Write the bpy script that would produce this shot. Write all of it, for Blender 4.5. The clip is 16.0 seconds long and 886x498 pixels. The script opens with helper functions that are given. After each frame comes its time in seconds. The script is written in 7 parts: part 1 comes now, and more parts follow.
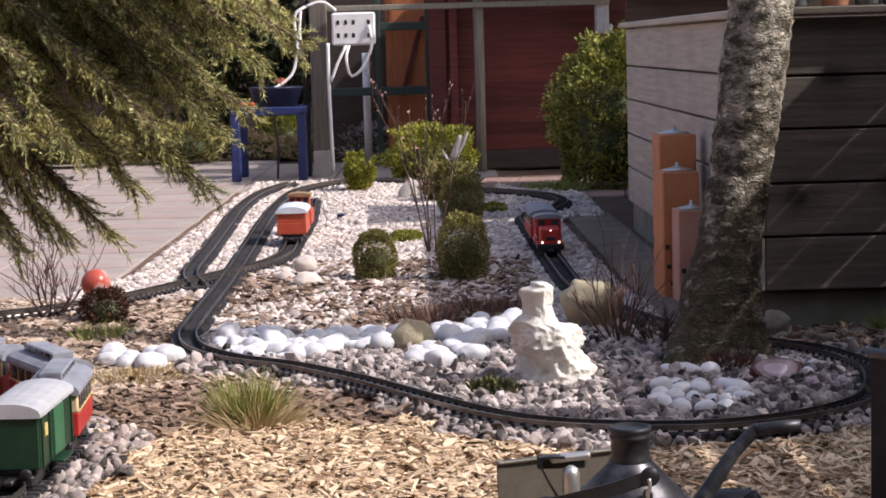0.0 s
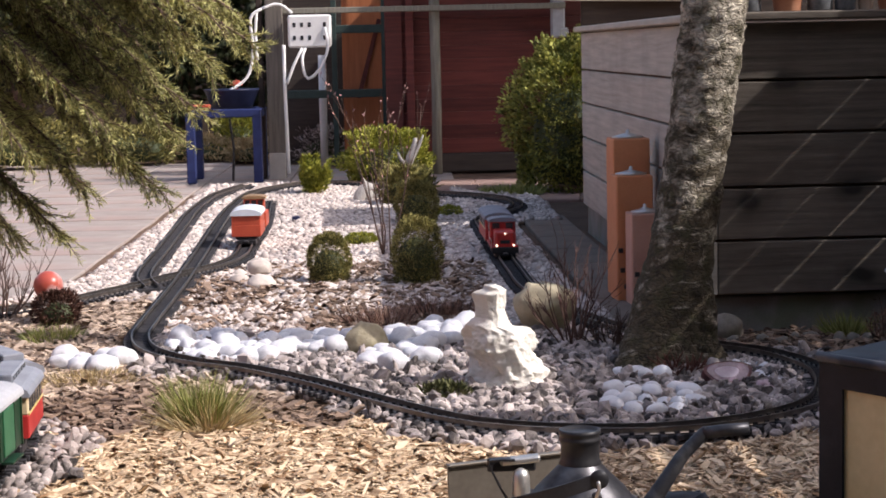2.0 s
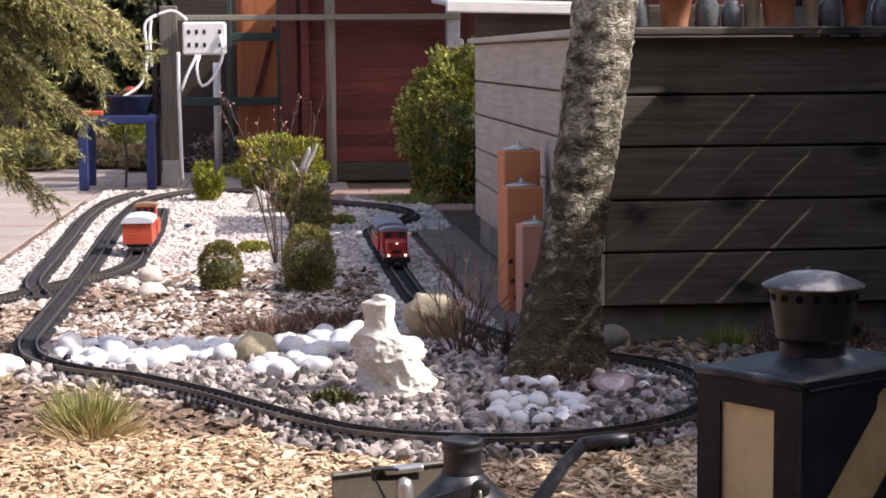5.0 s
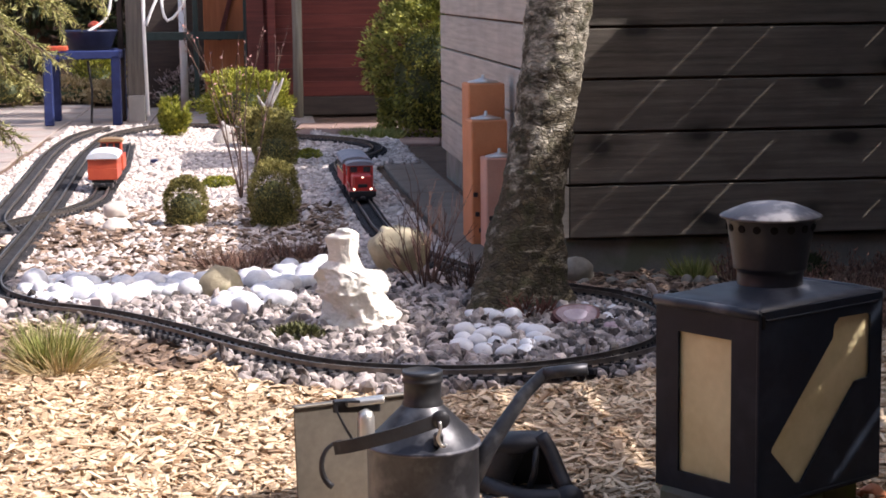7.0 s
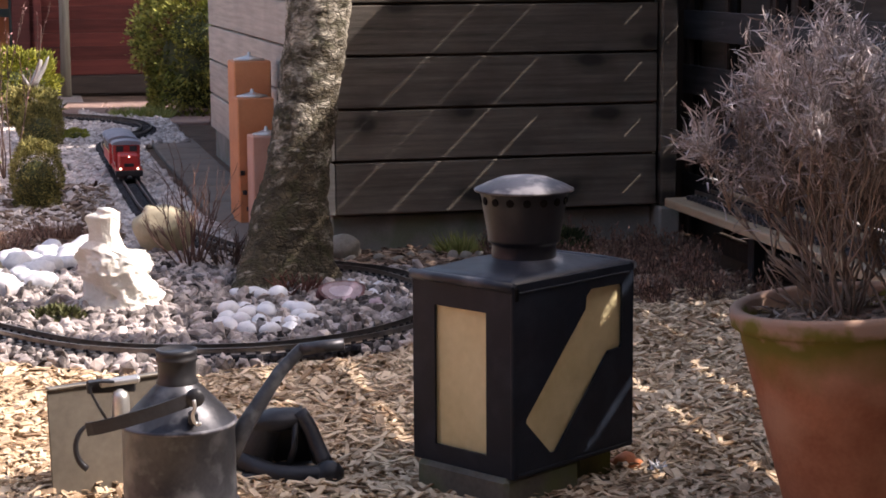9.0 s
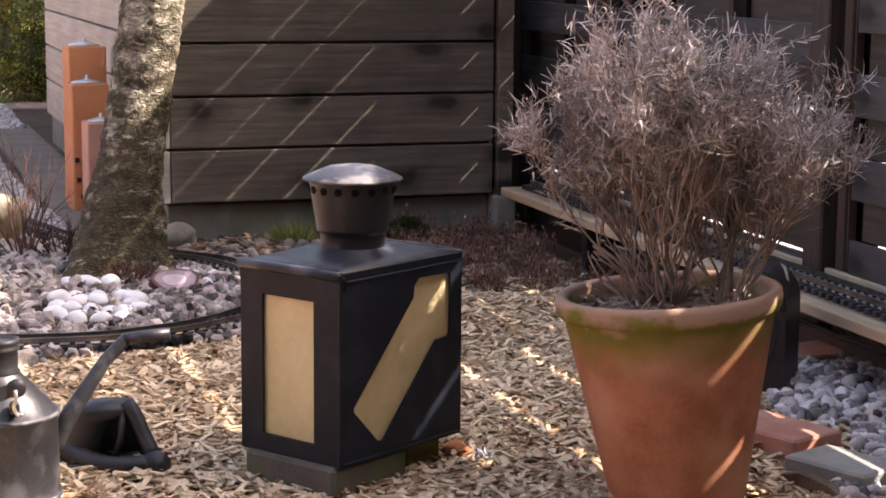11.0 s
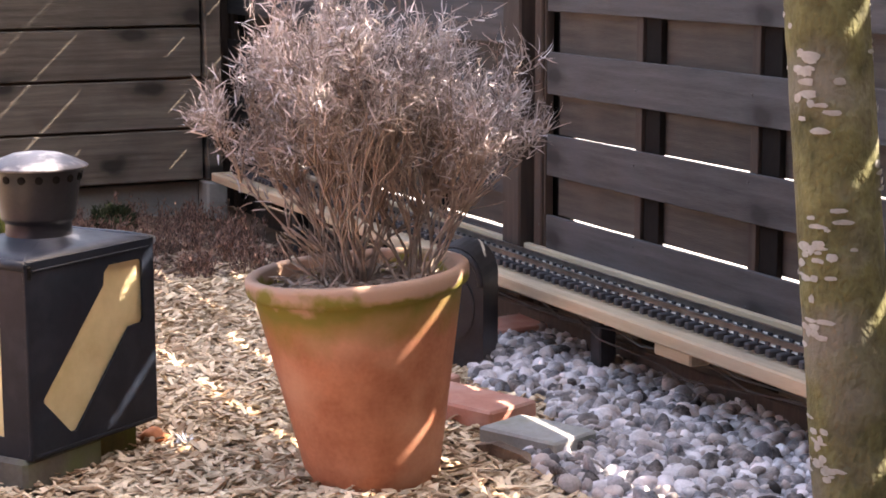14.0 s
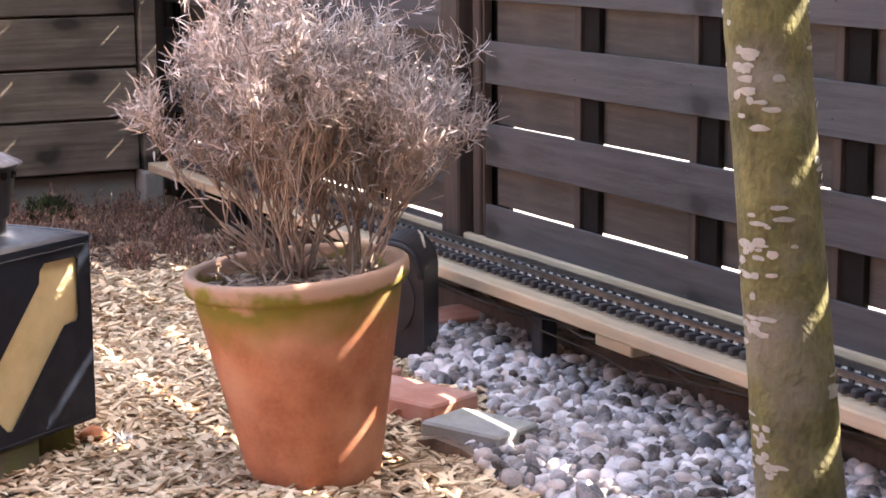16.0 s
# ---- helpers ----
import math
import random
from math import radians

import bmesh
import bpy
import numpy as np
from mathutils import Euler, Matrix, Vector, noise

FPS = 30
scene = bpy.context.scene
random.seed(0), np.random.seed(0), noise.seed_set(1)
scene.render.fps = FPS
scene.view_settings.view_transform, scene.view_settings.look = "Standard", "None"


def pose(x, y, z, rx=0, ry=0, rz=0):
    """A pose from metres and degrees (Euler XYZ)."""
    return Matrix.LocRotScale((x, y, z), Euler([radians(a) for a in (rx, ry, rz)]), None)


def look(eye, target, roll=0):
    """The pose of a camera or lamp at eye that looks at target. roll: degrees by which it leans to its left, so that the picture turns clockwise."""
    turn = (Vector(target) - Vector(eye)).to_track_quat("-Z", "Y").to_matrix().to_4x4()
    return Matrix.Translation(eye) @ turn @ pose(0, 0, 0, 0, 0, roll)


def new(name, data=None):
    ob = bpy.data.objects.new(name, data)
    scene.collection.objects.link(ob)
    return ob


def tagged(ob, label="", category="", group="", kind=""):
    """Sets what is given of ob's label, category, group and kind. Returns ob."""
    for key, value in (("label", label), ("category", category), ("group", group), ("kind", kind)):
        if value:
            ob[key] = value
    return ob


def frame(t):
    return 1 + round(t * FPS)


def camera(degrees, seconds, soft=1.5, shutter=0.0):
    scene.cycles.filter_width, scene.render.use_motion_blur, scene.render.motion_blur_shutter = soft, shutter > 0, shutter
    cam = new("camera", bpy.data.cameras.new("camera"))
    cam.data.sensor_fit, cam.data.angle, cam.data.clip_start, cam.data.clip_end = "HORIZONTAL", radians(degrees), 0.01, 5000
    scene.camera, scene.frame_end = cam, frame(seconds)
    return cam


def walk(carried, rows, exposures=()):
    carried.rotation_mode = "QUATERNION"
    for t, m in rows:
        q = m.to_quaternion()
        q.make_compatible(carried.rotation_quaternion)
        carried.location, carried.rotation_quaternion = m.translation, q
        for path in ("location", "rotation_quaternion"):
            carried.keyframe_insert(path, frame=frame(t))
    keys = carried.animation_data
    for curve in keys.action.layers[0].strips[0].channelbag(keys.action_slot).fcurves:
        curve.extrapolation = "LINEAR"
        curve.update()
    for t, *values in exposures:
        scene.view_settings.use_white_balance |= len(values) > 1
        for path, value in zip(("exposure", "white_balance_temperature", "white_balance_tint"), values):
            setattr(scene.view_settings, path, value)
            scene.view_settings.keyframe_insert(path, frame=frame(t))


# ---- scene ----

# ================= camera and walk =================
cam = camera(27.0, 16.0, soft=1.75)


def carry(x, y, z, yaw, pitch, roll):
    return pose(x, y, z, 0, 0, yaw) @ pose(0, 0, 0, 90 + pitch, 0, 0) @ pose(0, 0, 0, 0, 0, roll)


# seconds, eye in metres, yaw, pitch, roll in degrees
ROWS = [
    (0, 0.0000, -0.0000, 0.7800, 0.000, -6.272, -1.555),
    (0.5, -0.0004, -0.0001, 0.7804, -0.130, -6.029, -1.496),
    (1, 0.0007, -0.0007, 0.7786, -0.258, -6.018, -1.453),
    (1.5, 0.0045, -0.0022, 0.7792, -0.522, -6.347, -1.387),
    (2, 0.0086, -0.0028, 0.7801, -1.345, -6.214, -1.245),
    (2.5, 0.0126, -0.0067, 0.7833, -1.803, -5.577, -0.909),
    (3, 0.0217, -0.0162, 0.7853, -3.422, -5.603, -0.541),
    (3.2, 0.0224, -0.0238, 0.7865, -3.825, -5.524, -0.735),
    (5.3, 0.0223, -0.0320, 0.7862, -4.844, -6.250, -0.161),
    (5.5, 0.0240, -0.0395, 0.7870, -4.985, -6.498, -0.018),
    (6, 0.0276, -0.0409, 0.7858, -5.066, -7.546, -0.277),
    (6.5, 0.0335, -0.0400, 0.7852, -5.505, -8.087, -0.610),
    (7, 0.0366, -0.0410, 0.7855, -5.508, -8.044, -0.688),
    (7.5, 0.0411, -0.0431, 0.7831, -6.591, -8.143, -0.438),
    (8, 0.0480, -0.0428, 0.7800, -7.777, -8.571, -0.382),
    (8.5, 0.0654, -0.0398, 0.7770, -10.617, -9.419, -0.262),
    (9, 0.0723, -0.0421, 0.7785, -12.394, -8.740, -0.396),
    (9.5, 0.0774, -0.0441, 0.7782, -15.052, -8.827, 0.783),
    (9.7, 0.0792, -0.0481, 0.7827, -15.433, -9.142, 0.549),
    (11.8, 0.1138, -0.0534, 0.7786, -18.429, -9.150, 0.324),
    (12, 0.1179, -0.0565, 0.7792, -18.818, -9.329, 0.145),
    (12.5, 0.1320, -0.0631, 0.7771, -19.972, -9.428, 0.093),
    (13, 0.1460, -0.0751, 0.7792, -21.476, -9.138, -0.775),
    (13.5, 0.1590, -0.0822, 0.7772, -23.810, -9.043, -0.297),
    (14, 0.1619, -0.0855, 0.7740, -25.387, -9.511, -0.085),
    (14.5, 0.1605, -0.0861, 0.7754, -25.921, -9.722, 0.233),
    (15, 0.1611, -0.0855, 0.7765, -26.046, -9.521, 0.144),
    (15.5, 0.1625, -0.0808, 0.7778, -25.495, -10.467, -0.230),
    (16, 0.1698, -0.0685, 0.7929, -27.293, -10.157, -0.393),
]
EXPOSURES = [(0.0, 0.27, 7000, 16), (3.0, 0.40, 7050, 16), (7.0, 0.85, 7050, 16), (8.0, 0.92, 7250, 17), (8.5, 0.93, 7300, 18), (9.5, 1.04, 7700, 19), (11.8, 2.10, 8350, 20), (13.5, 2.51, 8350, 19), (16.0, 2.90, 8350, 19)]
walk(cam, [(t, carry(*r)) for t, *r in ROWS], EXPOSURES)

# ================= light =================
SUN_SIDE, SUN_UP = 16.5, 43.5
to_sun = Vector((math.cos(radians(SUN_SIDE)) * math.cos(radians(SUN_UP)), -math.sin(radians(SUN_SIDE)) * math.cos(radians(SUN_UP)), math.sin(radians(SUN_UP))))
world = bpy.data.worlds.new("sky")
scene.world = world
world.use_nodes = True
wn = world.node_tree.nodes
sky = wn.new("ShaderNodeTexSky")
sky.sky_type, sky.sun_disc = "NISHITA", False
sky.dust_density, sky.ozone_density = 2.6, 0.6
sky.sun_elevation, sky.sun_rotation = radians(SUN_UP), radians(90 + SUN_SIDE)
wn["Background"].inputs["Strength"].default_value = 0.195
world.node_tree.links.new(sky.outputs[0], wn["Background"].inputs["Color"])
sun = new("sun", bpy.data.lights.new("sun", "SUN"))
sun.data.energy, sun.data.angle, sun.data.color = 3.9, radians(0.42), (0.985, 0.985, 1.01)
sun.matrix_world = look(to_sun * 20, (0, 0, 0))


# ================= building helpers =================
def tint(c):
    return (*c, 1.0)


def surface(name, dark, light, rough=0.8, scale=20.0, fine=200.0, bump=0.2, depth=0.01, metal=0.0, island=0.0, piece=0.0, stain=None, stain_scale=4.0, stain_amount=0.5, stretch=(1, 1, 1), spec=0.4, sheer=0.0, knots=None):
    """A procedural surface: two colours mixed by coarse and fine noise, stains, bump and variation from piece to piece."""
    m = bpy.data.materials.new(name)
    m.use_nodes = True
    n, l = m.node_tree.nodes, m.node_tree.links
    b = n["Principled BSDF"]
    co = n.new("ShaderNodeTexCoord")
    mp = n.new("ShaderNodeMapping")
    mp.inputs["Scale"].default_value = stretch
    l.new(co.outputs["Object"], mp.inputs["Vector"])
    n1 = n.new("ShaderNodeTexNoise")
    n1.inputs["Scale"].default_value, n1.inputs["Detail"].default_value = scale, 5
    l.new(mp.outputs[0], n1.inputs["Vector"])
    n2 = n.new("ShaderNodeTexNoise")
    n2.inputs["Scale"].default_value, n2.inputs["Detail"].default_value = fine, 3
    l.new(mp.outputs[0], n2.inputs["Vector"])
    add = n.new("ShaderNodeMath")
    add.operation = "MULTIPLY_ADD"
    l.new(n2.outputs["Fac"], add.inputs[0])
    add.inputs[1].default_value = 0.5
    half = n.new("ShaderNodeMath")
    half.operation = "MULTIPLY_ADD"
    l.new(n1.outputs["Fac"], half.inputs[0])
    half.inputs[1].default_value, half.inputs[2].default_value = 1.4, -0.45
    l.new(half.outputs[0], add.inputs[2])
    value = add.outputs[0]
    for amount, kind in ((island, "island"), (piece, "piece")):
        if amount:
            src = n.new("ShaderNodeNewGeometry" if kind == "island" else "ShaderNodeObjectInfo")
            mix = n.new("ShaderNodeMath")
            mix.operation = "MULTIPLY_ADD"
            l.new(src.outputs["Random Per Island" if kind == "island" else "Random"], mix.inputs[0])
            mix.inputs[1].default_value = amount
            off = n.new("ShaderNodeMath")
            off.operation = "ADD"
            off.inputs[1].default_value = -amount / 2
            l.new(value, off.inputs[0])
            l.new(off.outputs[0], mix.inputs[2])
            value = mix.outputs[0]
    ramp = n.new("ShaderNodeMix")
    ramp.data_type = "RGBA"
    ramp.inputs[6].default_value, ramp.inputs[7].default_value = tint(dark), tint(light)
    ramp.clamp_factor = True
    l.new(value, ramp.inputs[0])
    colour = ramp.outputs[2]
    if stain:
        n3 = n.new("ShaderNodeTexNoise")
        n3.inputs["Scale"].default_value, n3.inputs["Detail"].default_value = stain_scale, 4
        l.new(co.outputs["Object"], n3.inputs["Vector"])
        r3 = n.new("ShaderNodeMapRange")
        r3.inputs[1].default_value, r3.inputs[2].default_value, r3.inputs[4].default_value = 0.48, 0.66, stain_amount
        l.new(n3.outputs["Fac"], r3.inputs[0])
        mx = n.new("ShaderNodeMix")
        mx.data_type = "RGBA"
        mx.inputs[7].default_value = tint(stain)
        l.new(r3.outputs[0], mx.inputs[0])
        l.new(colour, mx.inputs[6])
        colour = mx.outputs[2]
    if knots:
        flat_co, join = n.new("ShaderNodeVectorMath"), n.new("ShaderNodeCombineXYZ")
        flat_co.operation = "DOT_PRODUCT"
        flat_co.inputs[1].default_value = (knots[0], knots[1], 0)
        rise = n.new("ShaderNodeVectorMath")
        rise.operation = "DOT_PRODUCT"
        rise.inputs[1].default_value = (0, 0, knots[2])
        for q, into in ((flat_co, 0), (rise, 1)):
            l.new(co.outputs["Object"], q.inputs[0])
            l.new(q.outputs["Value"], join.inputs[into])
        warp = n.new("ShaderNodeTexNoise")
        warp.inputs["Scale"].default_value = 9
        l.new(co.outputs["Object"], warp.inputs["Vector"])
        bent = n.new("ShaderNodeVectorMath")
        bent.operation = "MULTIPLY_ADD"
        bent.inputs[1].default_value = (0.30, 0.30, 0.30)
        l.new(warp.outputs["Color"], bent.inputs[0])
        l.new(join.outputs[0], bent.inputs[2])
        vor = n.new("ShaderNodeTexVoronoi")
        vor.voronoi_dimensions = "2D"
        vor.inputs["Scale"].default_value = 1.0
        l.new(bent.outputs[0], vor.inputs["Vector"])
        some = n.new("ShaderNodeSeparateColor")
        l.new(vor.outputs["Color"], some.inputs[0])
        gate = n.new("ShaderNodeMath")
        gate.operation = "GREATER_THAN"
        gate.inputs[1].default_value = 0.45
        l.new(some.outputs[0], gate.inputs[0])
        for near, far, amount in ((0.30, 0.12, 0.50), (0.15, 0.080, 0.85)):
            eye = n.new("ShaderNodeMapRange")
            eye.inputs[1].default_value, eye.inputs[2].default_value, eye.inputs[4].default_value = near, far, amount
            l.new(vor.outputs["Distance"], eye.inputs[0])
            on = n.new("ShaderNodeMath")
            on.operation = "MULTIPLY"
            l.new(eye.outputs[0], on.inputs[0])
            l.new(gate.outputs[0], on.inputs[1])
            mx = n.new("ShaderNodeMix")
            mx.data_type = "RGBA"
            mx.inputs[7].default_value = tint([0.35 * c for c in dark])
            l.new(on.outputs[0], mx.inputs[0])
            l.new(colour, mx.inputs[6])
            colour = mx.outputs[2]
    l.new(colour, b.inputs["Base Color"])
    b.inputs["Roughness"].default_value, b.inputs["Metallic"].default_value = rough, metal
    b.inputs["Specular IOR Level"].default_value = spec
    if sheer:
        b.inputs["Transmission Weight"].default_value = sheer
    if bump:
        bp = n.new("ShaderNodeBump")
        bp.inputs["Strength"].default_value, bp.inputs["Distance"].default_value = bump, depth
        l.new(add.outputs[0], bp.inputs["Height"])
        l.new(bp.outputs[0], b.inputs["Normal"])
    return m


def mesh_of(name, bm, smooth=False):
    me = bpy.data.meshes.new(name)
    bm.normal_update()
    bm.to_mesh(me)
    bm.free()
    if smooth:
        me.polygons.foreach_set("use_smooth", [True] * len(me.polygons))
    return me


def part(name, bm, material, parent=None, label="", smooth=False):
    """One mesh object from a bmesh or a mesh, under a thing or a part."""
    me = bm if isinstance(bm, bpy.types.Mesh) else mesh_of(name, bm, smooth)
    if not me.materials:
        me.materials.append(material)
    ob = new(name, me)
    if parent:
        ob.parent = parent
    if label:
        ob["label"] = label
    return ob


def thing(name, label, category, m=None, group="", kind=""):
    ob = new(name)
    ob.empty_display_size = 0.05
    ob.matrix_basis = m or Matrix()
    return tagged(ob, label, category, group, kind)


def add_box(bm, size, at=(0, 0, 0), bevel=0.0, turn=(0, 0, 0), m=None):
    """A box with bevelled edges, centred at a place."""
    t = bmesh.new()
    bmesh.ops.create_cube(t, size=1.0, matrix=Matrix.Diagonal((*size, 1)))
    if bevel:
        bmesh.ops.bevel(t, geom=t.edges[:], offset=bevel, segments=1, affect="EDGES")
    bmesh.ops.transform(t, matrix=(m or Matrix()) @ pose(*at, *turn), verts=t.verts)
    merge(bm, t)
    return bm


def merge(bm, t):
    me = bpy.data.meshes.new("tmp")
    t.to_mesh(me)
    t.free()
    bm.from_mesh(me)
    bpy.data.meshes.remove(me)


def box(size, at=(0, 0, 0), bevel=0.0, turn=(0, 0, 0)):
    return add_box(bmesh.new(), size, at, bevel, turn)


def add_tube(bm, points, radii, sides=8, caps=True):
    """A tube along points with a radius at each."""
    pts = [Vector(p) for p in points]
    if not hasattr(radii, "__len__"):
        radii = [radii] * len(pts)
    rings = []
    side = None
    for i, p in enumerate(pts):
        d = (pts[min(i + 1, len(pts) - 1)] - pts[max(i - 1, 0)]).normalized()
        if side is None:
            side = d.orthogonal().normalized()
        side = (side - d * side.dot(d)).normalized()
        up = d.cross(side)
        rings.append([bm.verts.new(p + (side * math.cos(a) + up * math.sin(a)) * radii[i]) for a in [2 * math.pi * k / sides for k in range(sides)]])
    for a, b in zip(rings, rings[1:]):
        for k in range(sides):
            bm.faces.new((a[k], a[(k + 1) % sides], b[(k + 1) % sides], b[k]))
    if caps:
        bm.faces.new(rings[0][::-1])
        bm.faces.new(rings[-1])
    return bm


def tube(points, radii, sides=8):
    return add_tube(bmesh.new(), points, radii, sides)


def add_lathe(bm, profile, sides=32, at=(0, 0, 0), wobble=0.0):
    """A turned shape from (radius, height) pairs."""
    rings = []
    for r, z in profile:
        rings.append([bm.verts.new((at[0] + r * math.cos(a), at[1] + r * math.sin(a), at[2] + z)) for a in [2 * math.pi * k / sides for k in range(sides)]])
    for a, b in zip(rings, rings[1:]):
        for k in range(sides):
            bm.faces.new((a[k], a[(k + 1) % sides], b[(k + 1) % sides], b[k]))
    for ring, flip in ((rings[0], True), (rings[-1], False)):
        bm.faces.new(ring[::-1] if flip else ring)
    return bm


def lathe(profile, sides=32, at=(0, 0, 0)):
    return add_lathe(bmesh.new(), profile, sides, at)


def prism(outline, depth, m=None):
    """A flat outline in x and z, given thickness along y."""
    bm = bmesh.new()
    a = [bm.verts.new((x, -depth / 2, z)) for x, z in outline]
    b = [bm.verts.new((x, depth / 2, z)) for x, z in outline]
    bm.faces.new(a)
    bm.faces.new(b[::-1])
    for i in range(len(a)):
        j = (i + 1) % len(a)
        bm.faces.new((a[j], a[i], b[i], b[j]))
    bmesh.ops.recalc_face_normals(bm, faces=bm.faces)
    if m:
        bmesh.ops.transform(bm, matrix=m, verts=bm.verts)
    return bm


def rock(size, seed, detail=2, rough=0.25, freq=1.5, flat=0.0):
    """A lump of stone, its foot at z = 0."""
    bm = bmesh.new()
    bmesh.ops.create_icosphere(bm, subdivisions=detail, radius=1.0)
    off = Vector((seed * 7.13, seed * 3.7, seed * 1.9))
    for v in bm.verts:
        d = v.co.normalized()
        r = 1 + rough * noise.noise(d * freq + off) + rough * 0.5 * noise.noise(d * freq * 2.7 + off)
        v.co = Vector((d.x * size[0], d.y * size[1], d.z * size[2])) * r / 2
        v.co.z = max(v.co.z, -size[2] * 0.32)
    low = min(v.co.z for v in bm.verts)
    for v in bm.verts:
        v.co.z -= low
    return bm


def swarm(name, base_v, base_f, mats, material, smooth=True):
    """Many copies of one small mesh joined into one object: mats is an array of 4 x 4 matrices."""
    v = np.asarray(base_v, float)
    f = np.asarray(base_f, int)
    n = len(mats)
    hv = np.concatenate([v, np.ones((len(v), 1))], 1)
    co = np.einsum("nij,vj->nvi", mats[:, :3, :], hv).reshape(-1, 3)
    idx = (f[None] + (np.arange(n) * len(v))[:, None, None]).reshape(-1)
    k = f.shape[1]
    me = bpy.data.meshes.new(name)
    me.vertices.add(len(co))
    me.vertices.foreach_set("co", co.ravel())
    me.loops.add(len(idx))
    me.loops.foreach_set("vertex_index", idx)
    me.polygons.add(n * len(f))
    me.polygons.foreach_set("loop_start", np.arange(n * len(f)) * k)
    me.polygons.foreach_set("use_smooth", np.full(n * len(f), smooth))
    me.update(calc_edges=True)
    me.materials.append(material)
    return new(name, me)


def frames_at(rng, xyz, size, tilt=0.4, spread=0.35, flat=(1, 1, 1)):
    """Random placings: places, sizes, a free turn about z and some tilt."""
    n = len(xyz)
    a, b, c = rng.uniform(0, 2 * np.pi, n), rng.normal(0, tilt, n), rng.normal(0, tilt, n)
    ca, sa, cb, sb, cc, sc = np.cos(a), np.sin(a), np.cos(b), np.sin(b), np.cos(c), np.sin(c)
    z, o = np.zeros(n), np.ones(n)
    rz = np.array([[ca, -sa, z], [sa, ca, z], [z, z, o]]).transpose(2, 0, 1)
    ry = np.array([[cb, z, sb], [z, o, z], [-sb, z, cb]]).transpose(2, 0, 1)
    rx = np.array([[o, z, z], [z, cc, -sc], [z, sc, cc]]).transpose(2, 0, 1)
    s = np.asarray(size)[:, None] * np.exp(rng.normal(0, spread, (n, 3))) * np.asarray(flat)
    m = np.zeros((n, 4, 4))
    m[:, :3, :3] = (rz @ ry @ rx) * s[:, None, :]
    m[:, :3, 3] = xyz
    m[:, 3, 3] = 1
    return m


def ico(sub):
    bm = bmesh.new()
    bmesh.ops.create_icosphere(bm, subdivisions=sub, radius=0.5)
    v = np.array([x.co[:] for x in bm.verts])
    f = np.array([[y.index for y in x.verts] for x in bm.faces])
    bm.free()
    return v, f


def inside(poly, x, y):
    poly = np.asarray(poly, float)
    hit = np.zeros(len(x), bool)
    for (x0, y0), (x1, y1) in zip(poly, np.roll(poly, -1, 0)):
        cross = ((y0 > y) != (y1 > y)) & (x < (x1 - x0) * (y - y0) / (y1 - y0 + 1e-12) + x0)
        hit ^= cross
    return hit


def spline(points, step, closed=False):
    """Evenly spaced points along a smooth curve through the given ones."""
    p = [Vector((*q, 0.0)) if len(q) == 2 else Vector(q) for q in points]
    n = len(p)
    out = []
    for i in range(n if closed else n - 1):
        a, b, c, d = (p[(i + k) % n] if closed else p[min(max(i + k, 0), n - 1)] for k in (-1, 0, 1, 2))
        for t in np.linspace(0, 1, 24, endpoint=False):
            out.append(0.5 * ((2 * b) + (c - a) * t + (2 * a - 5 * b + 4 * c - d) * t * t + (3 * b - a - 3 * c + d) * t ** 3))
    if not closed:
        out.append(p[-1])
    else:
        out.append(out[0])
    arc = np.concatenate([[0], np.cumsum([(q - r).length for q, r in zip(out[1:], out)])])
    s = np.arange(0, arc[-1], step)
    co = np.array([q[:] for q in out])
    return [Vector([np.interp(v, arc, co[:, k]) for k in range(3)]) for v in s]


# ================= materials =================
SOIL = surface("soil", (0.06, 0.036, 0.024), (0.20, 0.125, 0.085), 0.95, 6, 90, 0.6, 0.02)
CHIP = surface("wood_chips", (0.26, 0.155, 0.082), (0.86, 0.68, 0.475), 0.85, 30, 300, 0.3, 0.002, island=0.9)
BARK_CHIP = surface("bark_chips", (0.055, 0.032, 0.022), (0.34, 0.24, 0.175), 0.9, 30, 300, 0.3, 0.002, island=0.9)
PALE_CHIP = surface("pale_weathered_chips", (0.13, 0.085, 0.06), (0.62, 0.49, 0.38), 0.9, 30, 300, 0.3, 0.002, island=0.9)
GREY_PEBBLE = surface("grey_pebbles", (0.022, 0.017, 0.015), (0.56, 0.485, 0.455), 0.75, 25, 260, 0.15, 0.002, island=0.95)
PALE_GRAVEL = surface("pale_gravel", (0.26, 0.215, 0.195), (0.76, 0.67, 0.61), 0.85, 25, 260, 0.2, 0.002, island=0.9)
SLATE_GRAVEL = surface("slate_gravel", (0.12, 0.11, 0.105), (0.48, 0.44, 0.41), 0.8, 25, 260, 0.2, 0.002, island=0.9)
